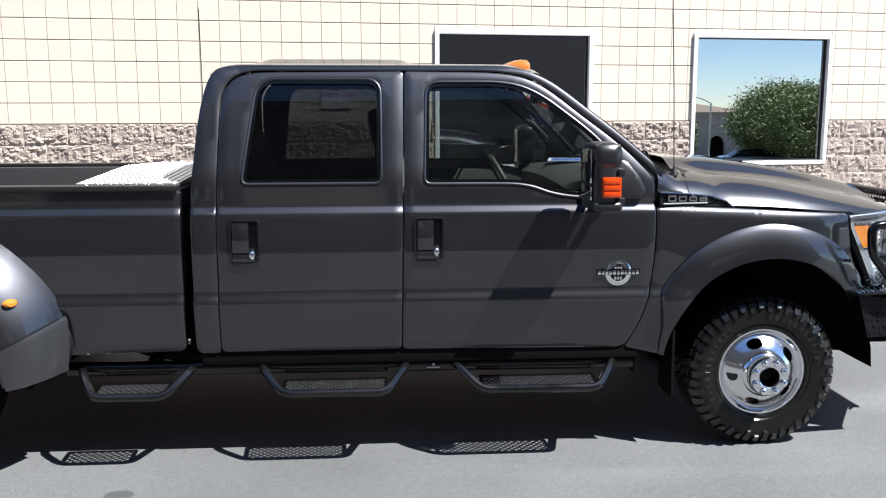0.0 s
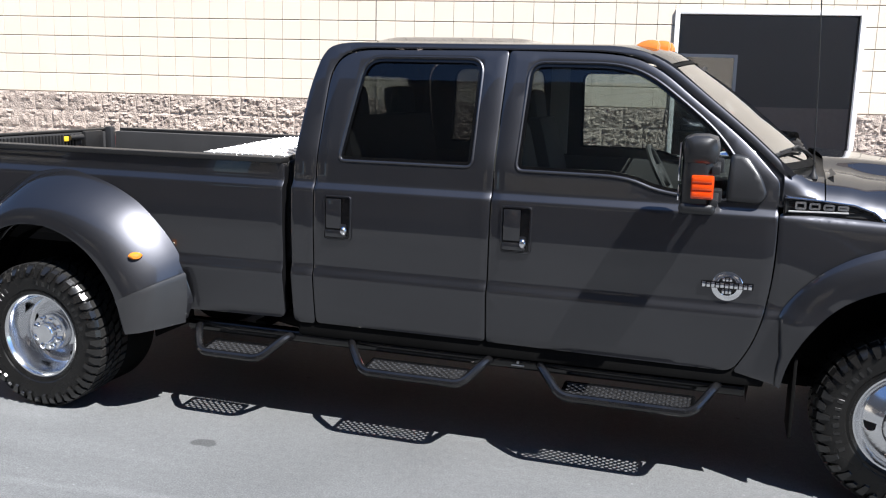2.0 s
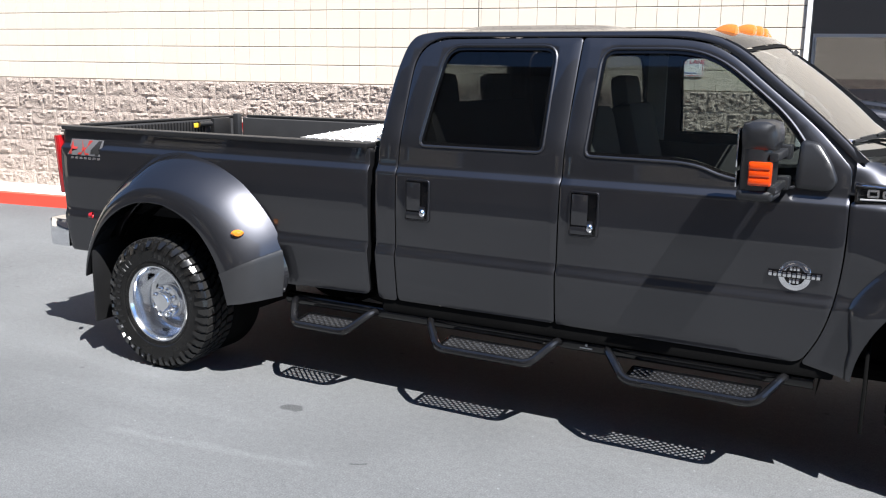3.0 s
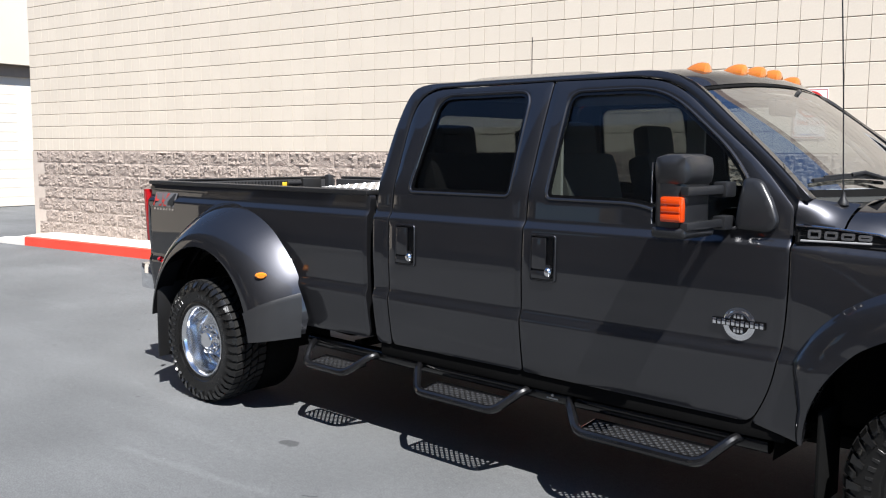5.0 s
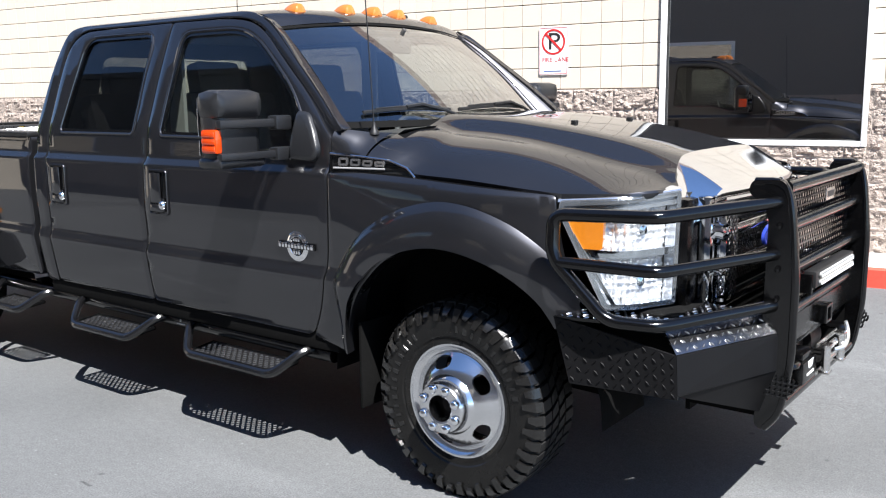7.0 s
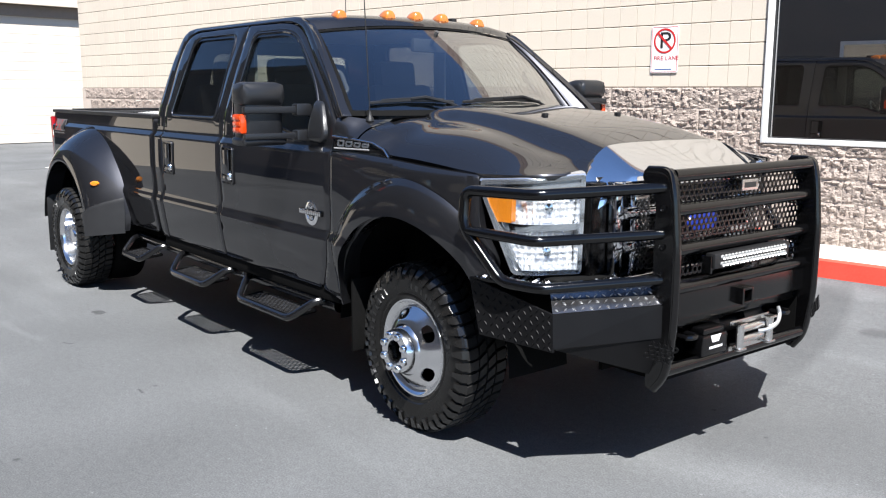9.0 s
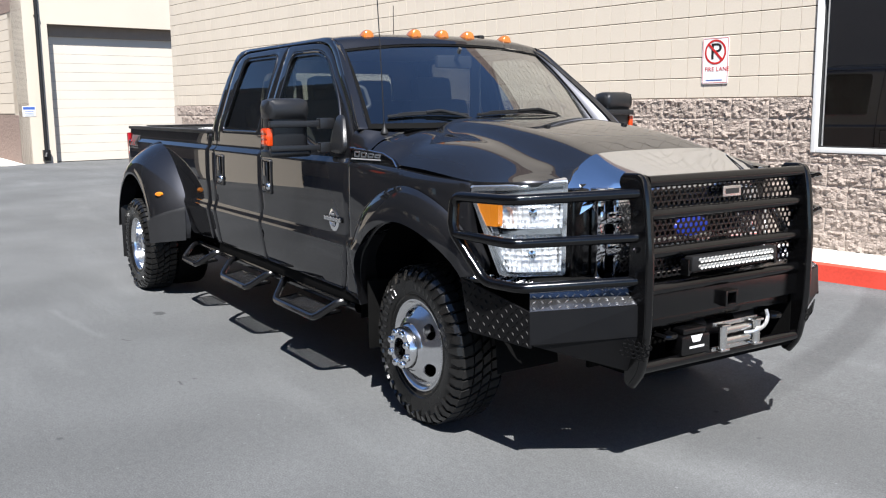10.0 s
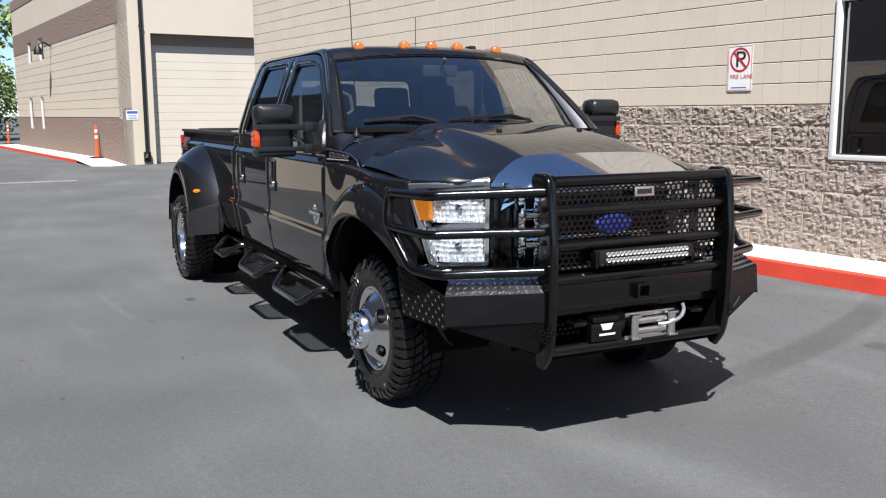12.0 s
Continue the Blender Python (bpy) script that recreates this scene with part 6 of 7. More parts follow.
# decal on the bed side: red and grey plain shapes
for s in (-1, 1):
    turn = (lambda q: q) if s < 0 else mirror_y
    bed_skin = lambda u, v, d: (u, -side_bed(v) - 0.0025 + d, v)
    bed_ink = lambda u, v, d: (u, -side_bed(v) - 0.0045 + d, v)
    dec = part("side_decal", turn(skin([(-5.350, 1.246), (-5.055, 1.246), (-5.035, 1.349), (-5.330, 1.349)], [], bed_skin, 0.002, 0.06)), "decal_grey", truck, "red and grey side decal of slanted shapes")
    for shape in ([(-5.338, 1.252), (-5.312, 1.252), (-5.305, 1.286), (-5.262, 1.286), (-5.258, 1.305), (-5.300, 1.305), (-5.296, 1.324), (-5.242, 1.324), (-5.238, 1.344), (-5.318, 1.344)],
                  [(-5.256, 1.252), (-5.222, 1.252), (-5.198, 1.283), (-5.186, 1.252), (-5.152, 1.252), (-5.176, 1.300), (-5.132, 1.344), (-5.166, 1.344), (-5.190, 1.318), (-5.200, 1.344), (-5.232, 1.344), (-5.212, 1.296)]):
        part("decal_red", turn(skin(shape, [], bed_ink, 0.002, 0.06)), "red_paint", dec)
    part("decal_dark", turn(skin([(-5.135, 1.262), (-5.092, 1.262), (-5.094, 1.252), (-5.068, 1.252), (-5.066, 1.262), (-5.056, 1.262), (-5.052, 1.282), (-5.064, 1.282), (-5.050, 1.344), (-5.078, 1.344), (-5.132, 1.284)], [], bed_ink, 0.002, 0.06)), "black_ink", dec)
    for k in range(7):
        part("decal_bar", turn(skin([(-5.320 + 0.040 * k, 1.222), (-5.294 + 0.040 * k, 1.222), (-5.292 + 0.040 * k, 1.237), (-5.318 + 0.040 * k, 1.237)], [], bed_skin, 0.002, 0.06)), "vent_silver", dec)
    part("fender_step", turn(net([[(AXLE_REAR + (r + 0.012) * math.cos(radians(a)), -(0.995 + 0.262 * math.sin(min(1, t * 1.15) * math.pi / 2) ** 0.75), TYRE + r * math.sin(radians(a)))
                                  for t, r in ((0.02, np.interp(a, (9, 25), (0.80, 0.885))), (0.3, np.interp(a, (9, 25), (0.73, 0.80))), (0.6, np.interp(a, (9, 25), (0.66, 0.71))), (0.99, np.interp(a, (9, 25), (0.585, 0.585))))] for a in (26, 25, 24, 20, 15, 10, 8)])), "pad", truck, "textured step pad on the fender")

# lamps, grille and chrome nose -----------------------------------------------
lamp_path = [Vector(p) for p in bent([(0.440, -0.912, 0), (0.685, -0.868, 0), (0.785, -0.640, 0)], 0.09, 8)]
lamp_len = [0.0]
for a, b in zip(lamp_path, lamp_path[1:]):
    lamp_len.append(lamp_len[-1] + (b - a).length)
LAMP_L = lamp_len[-1]


def on_lamp(u, v, d):
    i = max(0, min(len(lamp_path) - 2, sum(1 for q in lamp_len if q <= u) - 1))
    t = (u - lamp_len[i]) / (lamp_len[i + 1] - lamp_len[i])
    p = lamp_path[i].lerp(lamp_path[i + 1], t)
    e = (lamp_path[i + 1] - lamp_path[i]).normalized()
    nrm = Vector((-e.y, e.x, 0))
    q = p + nrm * d
    return (q.x - 0.03 * (1.05 - v), q.y, v)


light_line = rounded([(0.005, 1.236), (LAMP_L, 1.268), (LAMP_L, 0.850), (0.185, 0.852), (0.052, 1.10), (0.006, 1.185)], [0.02, 0.02, 0.02, 0.02, 0.1, 0.03])
for s in (-1, 1):
    turn = (lambda q: q) if s < 0 else mirror_y
    hl = part("headlight", turn(skin(light_line, [offset_in(light_line, 0.020)], lambda u, v, d: on_lamp(u, v, d - 0.004), 0.05, 0.03)), "lamp_chrome", truck, "stacked chrome headlight with an amber corner")
    part("headlight_bowl", turn(skin(offset_in(light_line, 0.018), [], lambda u, v, d: on_lamp(u, v, 0.046 + d - 0.026 * abs(math.cos((v - 0.955) / 0.19 * math.pi)) ** 0.5 * abs(math.sin((u - 0.2) / (LAMP_L - 0.2) * math.pi)) + 0.009 * abs(math.sin(u * 95 + 14 * v)) + 0.007 * abs(math.sin(v * 120)) + 0.003 * math.sin(u * 300)), 0.005, 0.006)), "reflector", hl)
    part("headlight_shelf", turn(skin(rounded([(0.13, 1.035), (LAMP_L - 0.02, 1.035), (LAMP_L - 0.02, 1.062), (0.11, 1.062)], 0.005), [], lambda u, v, d: on_lamp(u, v, 0.012 + d), 0.06, 0.03)), "chrome", hl)
    part("headlight_amber", turn(skin(rounded([(0.020, 1.182), (0.170, 1.182), (0.170, 1.066), (0.078, 1.066)], 0.010), [], lambda u, v, d: on_lamp(u, v, 0.001 + d), 0.03, 0.03)), "amber", hl, "amber turn lamp")
    for uc, vc in ((0.34, 1.130), (0.34, 0.945)):
        c = on_lamp(uc, vc, 0.05)
        part("bulb_shield", turn(moved(lathe([(0.0, -0.03), (0.018, -0.026), (0.026, 0.0), (0.026, 0.03)], 16), Matrix.Translation(c) @ pose(0, 0, 0, 0, 0, 62))), "chrome", hl)
    lens = part("headlight_lens", turn(skin(offset_in(light_line, 0.004), [], lambda u, v, d: on_lamp(u, v, -0.010 + d), 0.003, 0.03)), "glass_lens", hl)
    lens.visible_shadow = False
    part("headlight_top", turn(net([[on_lamp(LAMP_L * q / 24, 1.236 + 0.032 * q / 24 + dz, d) for d, dz in ((-0.004, -0.006), (0.002, 0.004), (0.020, 0.010), (0.060, 0.013), (0.075, 0.0))] for q in range(25)])), "lamp_chrome", hl)
    part("bezel_strip", turn(skin([(0.052, 1.120), (0.066, 1.120), (0.232, 0.862), (0.216, 0.862)], [], lambda u, v, d: on_lamp(u, v, -0.003 + d), 0.02, 0.03)), "lamp_chrome", hl)
    part("headlight_brow", turn(skin([(0.0, 1.238), (LAMP_L, 1.270), (LAMP_L, 1.218), (0.03, 1.198)], [], lambda u, v, d: on_lamp(u, v, 0.004 + d), 0.01, 0.03)), "lamp_chrome", hl)

rows = []
for k in range(41):
    y = -0.620 + 1.24 * k / 40
    e = abs(y) / 0.620
    x0, x1 = lamp_x(abs(y)) - 0.004, 0.905 - 0.095 * e ** 2.2
    z0, z1 = bonnet_row(y / bonnet_half(x0))[26].z + 0.007 - 0.02 * max(0.0, (e - 0.72) / 0.28), 1.256 - 0.008 * e - 0.110 * max(0.0, (e - 0.70) / 0.30)
    row = [(x0 - 0.01, y, z0 - 0.012)]
    for q in range(13):
        t = math.sin(q / 12 * math.pi / 2)
        row.append((x0 + (x1 - x0) * t, y, z0 + (z1 - z0) * (0.90 * t + 0.10 * (1 - math.sqrt(max(0.0, 1 - t * t))))))
    rows.append(row + [(x1 + 0.004, y, z1 - 0.03), (x1 - 0.01, y, z1 - 0.045)])
part("chrome_nose", net(rows), "chrome", truck, "polished chrome nose over the grille")
grille = part("grille_surround", merge(box(0.80, 0.865, -0.530, -0.480, 0.79, 1.235, 0.015), box(0.80, 0.865, 0.480, 0.530, 0.79, 1.235, 0.015), box(0.80, 0.865, -0.480, 0.480, 1.195, 1.235, 0.012), box(0.80, 0.865, -0.480, 0.480, 0.79, 0.83, 0.012)), "chrome", truck, "chrome grille behind the guard")
part("grille_black", box(0.74, 0.79, -0.56, 0.56, 0.78, 1.25), "black_plastic", grille)
for z in (0.965, 1.105):
    part("grille_bar", merge(box(0.80, 0.90, -0.50, 0.50, z - 0.028, z + 0.028, 0.012), box(0.895, 0.905, -0.46, 0.46, z - 0.014, z + 0.014, 0.003)), "chrome", grille)
for y in (-0.40, 0.40):
    part("grille_upright", merge(box(0.80, 0.895, y - 0.05, y + 0.05, 0.83, 1.195, 0.012)), "chrome", grille)
    part("grille_insert", lattice((0.905, y - 0.035, 0.86), (0, 1, 0), (0, 0, 1), 0.07, 0.30, 0.03, 0.006, 0.004), "black_plastic", grille)
part("grille_mesh", lattice((0.80, -0.50, 0.83), (0, 1, 0), (0, 0, 1), 1.0, 0.365, 0.03, 0.006, 0.006), "black_plastic", grille)
part("grille_emblem", moved(lathe([(0.0, -0.012), (0.085, -0.010), (0.093, 0.0), (0.0, 0.01)], 32), pose(0.915, 0, 1.035, 0, 0, 90) @ Matrix.Diagonal((1.25, 1, 0.52, 1))), "blue", grille, "plain blue oval emblem")
for y in (-0.60, 0.60):
    part("grille_side", box(0.72, 0.822, y * 0.975 - 0.052, y * 0.975 + 0.052, 0.80, 1.235, 0.02), "black_gloss", truck)
part("valance", box(0.55, 0.85, -0.80, 0.80, 0.70, 0.845, 0.03), "dark", truck)

# grille guard and bumper -----------------------------------------------
guard = part("grille_guard", merge(*[tube(bent([(1.225, -0.47, z), (1.225, 0.47, z)], 0.01), 0.027, 12) for z in (1.306, 1.160, 0.990, 0.825)]), "black_gloss", truck, "black tubular steel grille guard")
upright = rounded([(1.075, 1.335), (1.235, 1.340), (1.272, 1.25), (1.305, 1.00), (1.302, 0.66), (1.262, 0.46), (1.18, 0.385), (1.13, 0.40), (1.15, 0.60), (1.160, 1.22), (1.06, 1.29)], [0.03, 0.045, 0.1, 0.2, 0.15, 0.1, 0.03, 0.03, 0.1, 0.05, 0.02], 6)
for s in (-1, 1):
    turn = (lambda q: q) if s < 0 else mirror_y
    up = part("guard_upright", turn(skin(upright, [], lambda u, v, d: (u, -0.512 + d, v), 0.040, 0.05)), "black_gloss", guard)
    part("upright_edge", turn(tube(bent([(1.085, -0.492, 1.322), (1.225, -0.492, 1.325), (1.262, -0.492, 1.24), (1.293, -0.492, 1.00), (1.290, -0.492, 0.66), (1.250, -0.492, 0.465), (1.175, -0.492, 0.395)], 0.06), 0.022, 12)), "black_gloss", up)
    loop = part("brush_guard", turn(tube(bent([(1.215, -0.49, 1.258), (0.895, -0.945, 1.238), (0.500, -0.985, 1.230), (0.505, -1.000, 1.075), (0.700, -0.960, 0.858), (0.890, -0.905, 0.848), (1.215, -0.49, 0.872)], 0.05, 7), 0.0245, 12)), "black_gloss", guard)
    part("brush_bar", turn(tube(bent([(1.215, -0.49, 1.065), (0.905, -0.955, 1.052), (0.515, -0.998, 1.060)], 0.05, 7), 0.0225, 12)), "black_gloss", guard)
    for z in (0.90, 1.012, 1.173):
        part("guard_bolt", turn(moved(lathe([(0.0, -0.012), (0.012, -0.010), (0.014, 0.0)], 10), Matrix.Translation((1.215, -0.514, z)))), "black_gloss", guard)


def hex_screen(x, y0, y1, z0, z1, pitch, bar):
    """A sheet of hexagonal openings: the bars between them."""
    out, r = [], pitch / math.sqrt(3)
    row, z = 0, z0
    while z < z1:
        y = y0 + (pitch / 2 if row % 2 else 0)
        while y < y1:
            pts = [Vector((x, y + r * math.sin(radians(60 * k)), z + r * math.cos(radians(60 * k)))) for k in range(6)]
            for k in (0, 1, 2):
                a, c = pts[k], pts[k + 1]
                if max(a.y, c.y) < y1 and min(a.y, c.y) > y0 and max(a.z, c.z) < z1 and min(a.z, c.z) > z0:
                    d = (c - a).normalized().cross(Vector((1, 0, 0))) * bar / 2
                    q = Vector((0.003, 0, 0))
                    out.append(([a - d - q, a + d - q, a + d + q, a - d + q, c - d - q, c + d - q, c + d + q, c - d + q], [(0, 1, 5, 4), (1, 2, 6, 5), (2, 3, 7, 6), (3, 0, 4, 7)]))
            y += pitch
        z += pitch * math.sqrt(3) / 2
        row += 1
    return merge(*out)


part("guard_screen", hex_screen(1.185, -0.475, 0.475, 0.86, 1.30, 0.030, 0.009), "black_gloss", guard, "black punched screen", sharp=0)
part("guard_tag", merge(box(1.246, 1.252, -0.055, 0.055, 1.215, 1.265, 0.003)), "steel", guard, "small steel maker's plate")
part("tag_bar", box(1.252, 1.254, -0.040, 0.040, 1.228, 1.252), "black_ink", guard)

bumper = part("bumper_centre", merge(box(1.10, 1.235, -0.475, 0.475, 0.690, 0.845, 0.010), box(1.02, 1.19, -0.475, 0.475, 0.640, 0.690, 0.01)), "black_gloss", truck, "heavy black steel bumper with diamond plate ends")
part("bumper_tube", tube([(1.235, -0.49, 0.478), (1.235, 0.49, 0.478)], 0.027, 12), "black_gloss", bumper)
part("winch_bay", merge(box(0.80, 0.82, -0.49, 0.49, 0.40, 0.72), box(0.82, 1.22, -0.49, 0.49, 0.430, 0.445), box(0.82, 1.20, 0.47, 0.49, 0.445, 0.70), box(0.82, 1.20, -0.49, -0.47, 0.445, 0.70)), "dark", bumper)
part("receiver", merge(box(1.235, 1.285, -0.038, -0.026, 0.700, 0.776, 0.002), box(1.235, 1.285, 0.026, 0.038, 0.700, 0.776, 0.002), box(1.235, 1.285, -0.026, 0.026, 0.764, 0.776, 0.002), box(1.235, 1.285, -0.026, 0.026, 0.700, 0.712, 0.002)), "black_gloss", bumper)


def plate(a, b, c, d, knobs=True, thick=0.012, pitch=0.034, sheet=True):
    """A flat steel plate on four corners, with rows of slanting raised bars."""
    a, b, c, d = (Vector(p) for p in (a, b, c, d))
    nrm = (b - a).cross(d - a).normalized()
    pieces = [] if not sheet else [([a, b, c, d, a - nrm * thick, b - nrm * thick, c - nrm * thick, d - nrm * thick], [(0, 1, 2, 3), (7, 6, 5, 4), (0, 4, 5, 1), (1, 5, 6, 2), (2, 6, 7, 3), (3, 7, 4, 0)])]
    if knobs:
        lu, lv = ((b - a).length + (c - d).length) / 2, ((d - a).length + (c - b).length) / 2
        nu, nv = max(2, int(lu / pitch)), max(2, int(lv / pitch))
        for i in range(nu):
            for j in range(nv):
                f, g = (i + 0.5) / nu, (j + 0.5) / nv
                p = (a * (1 - f) + b * f) * (1 - g) + (d * (1 - f) + c * f) * g
                eu, ev = (b - a).normalized(), nrm.cross(b - a).normalized()
                sg = 1 if (i + j) % 2 else -1
                e = (eu + ev * sg).normalized() * 0.0125
                w = nrm.cross(e).normalized() * 0.0038
                h = nrm * 0.0035
                pieces.append(([p - e, p + w, p + e, p - w, p - e * 0.5 + h, p + w * 0.5 + h, p + e * 0.5 + h, p - w * 0.5 + h], [(0, 3, 7, 4), (3, 2, 6, 7), (2, 1, 5, 6), (1, 0, 4, 5), (4, 7, 6, 5)]))
    return merge(*pieces)


for s in (-1, 1):
    turn = (lambda q: q) if s < 0 else mirror_y
    end = part("bumper_end", turn(plate((0.545, -0.945, 0.596), (0.975, -0.905, 0.596), (0.962, -0.900, 0.752), (0.478, -0.945, 0.842))), "diamond", bumper, "black diamond plate bumper end")
    step_plate = ((0.962, -0.898, 0.756), (1.232, -0.505, 0.772), (1.115, -0.500, 0.838), (0.860, -0.835, 0.838))
    deck_plate = ((0.478, -0.942, 0.843), (0.860, -0.860, 0.840), (1.10, -0.48, 0.840), (0.60, -0.48, 0.845))
    # black step plate coloured silver in place of the sky it reflects
    step = part("bumper_step", turn(plate(*step_plate, False)), "diamond_sheen", bumper)
    part("step_tread", turn(plate(*step_plate, True, sheet=False)), "knob", step, "bright metal tread bars")
    part("bumper_front", turn(plate((0.975, -0.902, 0.610), (1.238, -0.508, 0.628), (1.236, -0.508, 0.768), (0.964, -0.900, 0.754), False)), "diamond", bumper)
    deck = part("bumper_deck", turn(plate(*deck_plate, False)), "black_gloss", bumper)
    part("deck_tread", turn(plate(*deck_plate, True, sheet=False)), "knob", deck, "bright metal tread bars")
    part("bumper_lower", turn(plate((0.97, -0.88, 0.600), (1.16, -0.508, 0.455), (1.236, -0.508, 0.628), (0.975, -0.90, 0.612), False)), "diamond", bumper)
    part("bumper_under", turn(merge(([(0.90, -0.86, 0.605), (0.97, -0.86, 0.605), (1.14, -0.50, 0.47), (1.04, -0.50, 0.52)], [(0, 1, 2, 3)]))), "diamond", bumper, sharp=0)
    part("lamp_grid", turn(hex_screen(0, -0.055, 0.055, -0.05, 0.05, 0.024, 0.007)), "diamond", bumper, sharp=0).matrix_local = pose(1.135, s * 0.585, 0.560, 0, 30, 0) @ pose(0, 0, 0, 0, 0, -s * -35)
    part("tow_hook", turn(tube(bent([(1.10, -0.30, 0.60), (1.26, -0.30, 0.60), (1.26, -0.36, 0.60), (1.12, -0.36, 0.60)], 0.03), 0.013, 8)), "black_gloss", bumper)

led = part("light_bar", box(1.235, 1.305, -0.262, 0.262, 0.895, 0.962, 0.010), "black_plastic", guard, "LED light bar with two rows of lenses")
for k in range(20):
    for z in (0.914, 0.943):
        part("led_lens", moved(lathe([(0.0, -0.003), (0.007, -0.003), (0.0105, -0.009), (0.0115, 0.0)], 10), pose(1.306, -0.216 + 0.02274 * k, z, 0, 0, 90)), "led", led)
for s in (-1, 1):
    part("light_bracket", box(1.225, 1.29, s * 0.268 - 0.006, s * 0.268 + 0.006, 0.875, 0.95, 0.002), "black_gloss", led)

winch = part("winch", merge(moved(lathe([(0.0, -0.20), (0.075, -0.20), (0.078, -0.09), (0.035, -0.085), (0.035, 0.085), (0.078, 0.09), (0.075, 0.24), (0.0, 0.24)], 24), pose(1.06, 0.06, 0.555))), "black_plastic", bumper, "electric winch with a roller fairlead")
part("winch_cover", merge(box(1.13, 1.275, -0.285, -0.115, 0.50, 0.595, 0.015), box(1.15, 1.262, -0.27, -0.13, 0.595, 0.625, 0.01)), "black_gloss", winch)
part("winch_decal", merge(([(1.2765, -0.235, 0.592), (1.2765, -0.165, 0.592), (1.2765, -0.180, 0.560), (1.2765, -0.222, 0.560)], [(3, 2, 1, 0)])), "white", winch)
part("decal_bar", box(1.2745, 1.2770, -0.240, -0.155, 0.532, 0.542), "white", winch)
for y in (-0.060, 0.150):
    part("fairlead_roller", moved(lathe([(0.0, -0.052), (0.020, -0.052), (0.020, 0.052), (0.0, 0.052)], 16), pose(1.300, y, 0.560, 90)), "steel", winch)
    for z in (0.496, 0.612):
        part("fairlead_end", box(1.268, 1.322, y - 0.026, y + 0.026, z, z + 0.012, 0.003), "steel", winch)
for z in (0.535, 0.585):
    part("fairlead_roller", moved(lathe([(0.0, -0.080), (0.017, -0.080), (0.017, 0.080), (0.0, 0.080)], 16), pose(1.280, 0.045, z)), "steel", winch)
part("fairlead_plate", merge(box(1.256, 1.264, -0.095, 0.185, 0.490, 0.512, 0.002), box(1.256, 1.264, -0.095, 0.185, 0.606, 0.628, 0.002)), "steel", winch)
part("winch_hook", tube(bent([(1.295, 0.08, 0.560), (1.325, 0.12, 0.566), (1.320, 0.19, 0.585), (1.310, 0.218, 0.622), (1.30, 0.212, 0.655)], 0.03), 0.009, 8), "aluminium", winch)

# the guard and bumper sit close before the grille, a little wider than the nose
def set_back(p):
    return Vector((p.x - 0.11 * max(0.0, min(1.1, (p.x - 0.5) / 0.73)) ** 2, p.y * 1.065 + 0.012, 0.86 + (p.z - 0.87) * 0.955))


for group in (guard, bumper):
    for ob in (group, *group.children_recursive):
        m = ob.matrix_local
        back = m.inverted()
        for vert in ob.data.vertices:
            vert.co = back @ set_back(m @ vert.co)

# cabin -----------------------------------------------
part("cab_floor", box(-2.90, -0.62, -0.88, 0.88, 0.60, 0.66), "dash", truck)
dash = part("dashboard", net([[(x, y, z + 0.02 * math.cos(y * 2)) for x, z in ((-0.55, 1.42), (-0.75, 1.44), (-0.95, 1.42), (-1.03, 1.37), (-1.03, 1.22), (-0.95, 1.05), (-0.90, 0.75))] for y in [-0.86 + 1.72 * k / 16 for k in range(17)]]), "dash", truck)
card = thing("dash_card", "blue-grey sheet with a white border on the dashboard", "sheet", at=(-0.80, 0.42, 1.462), turn=-12)
part("sheet", box(-0.11, 0.11, -0.16, 0.16, 0.0, 0.003), "blue_ink", card)
part("border", merge(box(-0.12, -0.10, -0.17, 0.17, 0.003, 0.006), box(0.10, 0.12, -0.17, 0.17, 0.003, 0.006), box(-0.10, 0.10, -0.17, -0.15, 0.003, 0.006), box(-0.10, 0.10, 0.15, 0.17, 0.003, 0.006)), "white", card)
sw = Matrix.Translation((-1.22, 0.40, 1.32)) @ pose(0, 0, 0, 0, 0, 90) @ pose(0, 0, 0, -28, 0, 0)
ring = tube([(0.19 * math.cos(2 * math.pi * k / 28), 0, 0.19 * math.sin(2 * math.pi * k / 28)) for k in range(28)], 0.016, 8, True)
wheel_part = part("steering_wheel", moved(ring, sw), "dash", truck)
part("steering_boss", moved(merge(lathe([(0.0, -0.03), (0.07, -0.025), (0.08, 0.01), (0.0, 0.03)], 20), box(-0.185, 0.185, -0.012, 0.012, -0.03, 0.03, 0.008), box(-0.03, 0.03, -0.012, 0.012, -0.185, 0.0, 0.008)), sw), "dash", wheel_part)


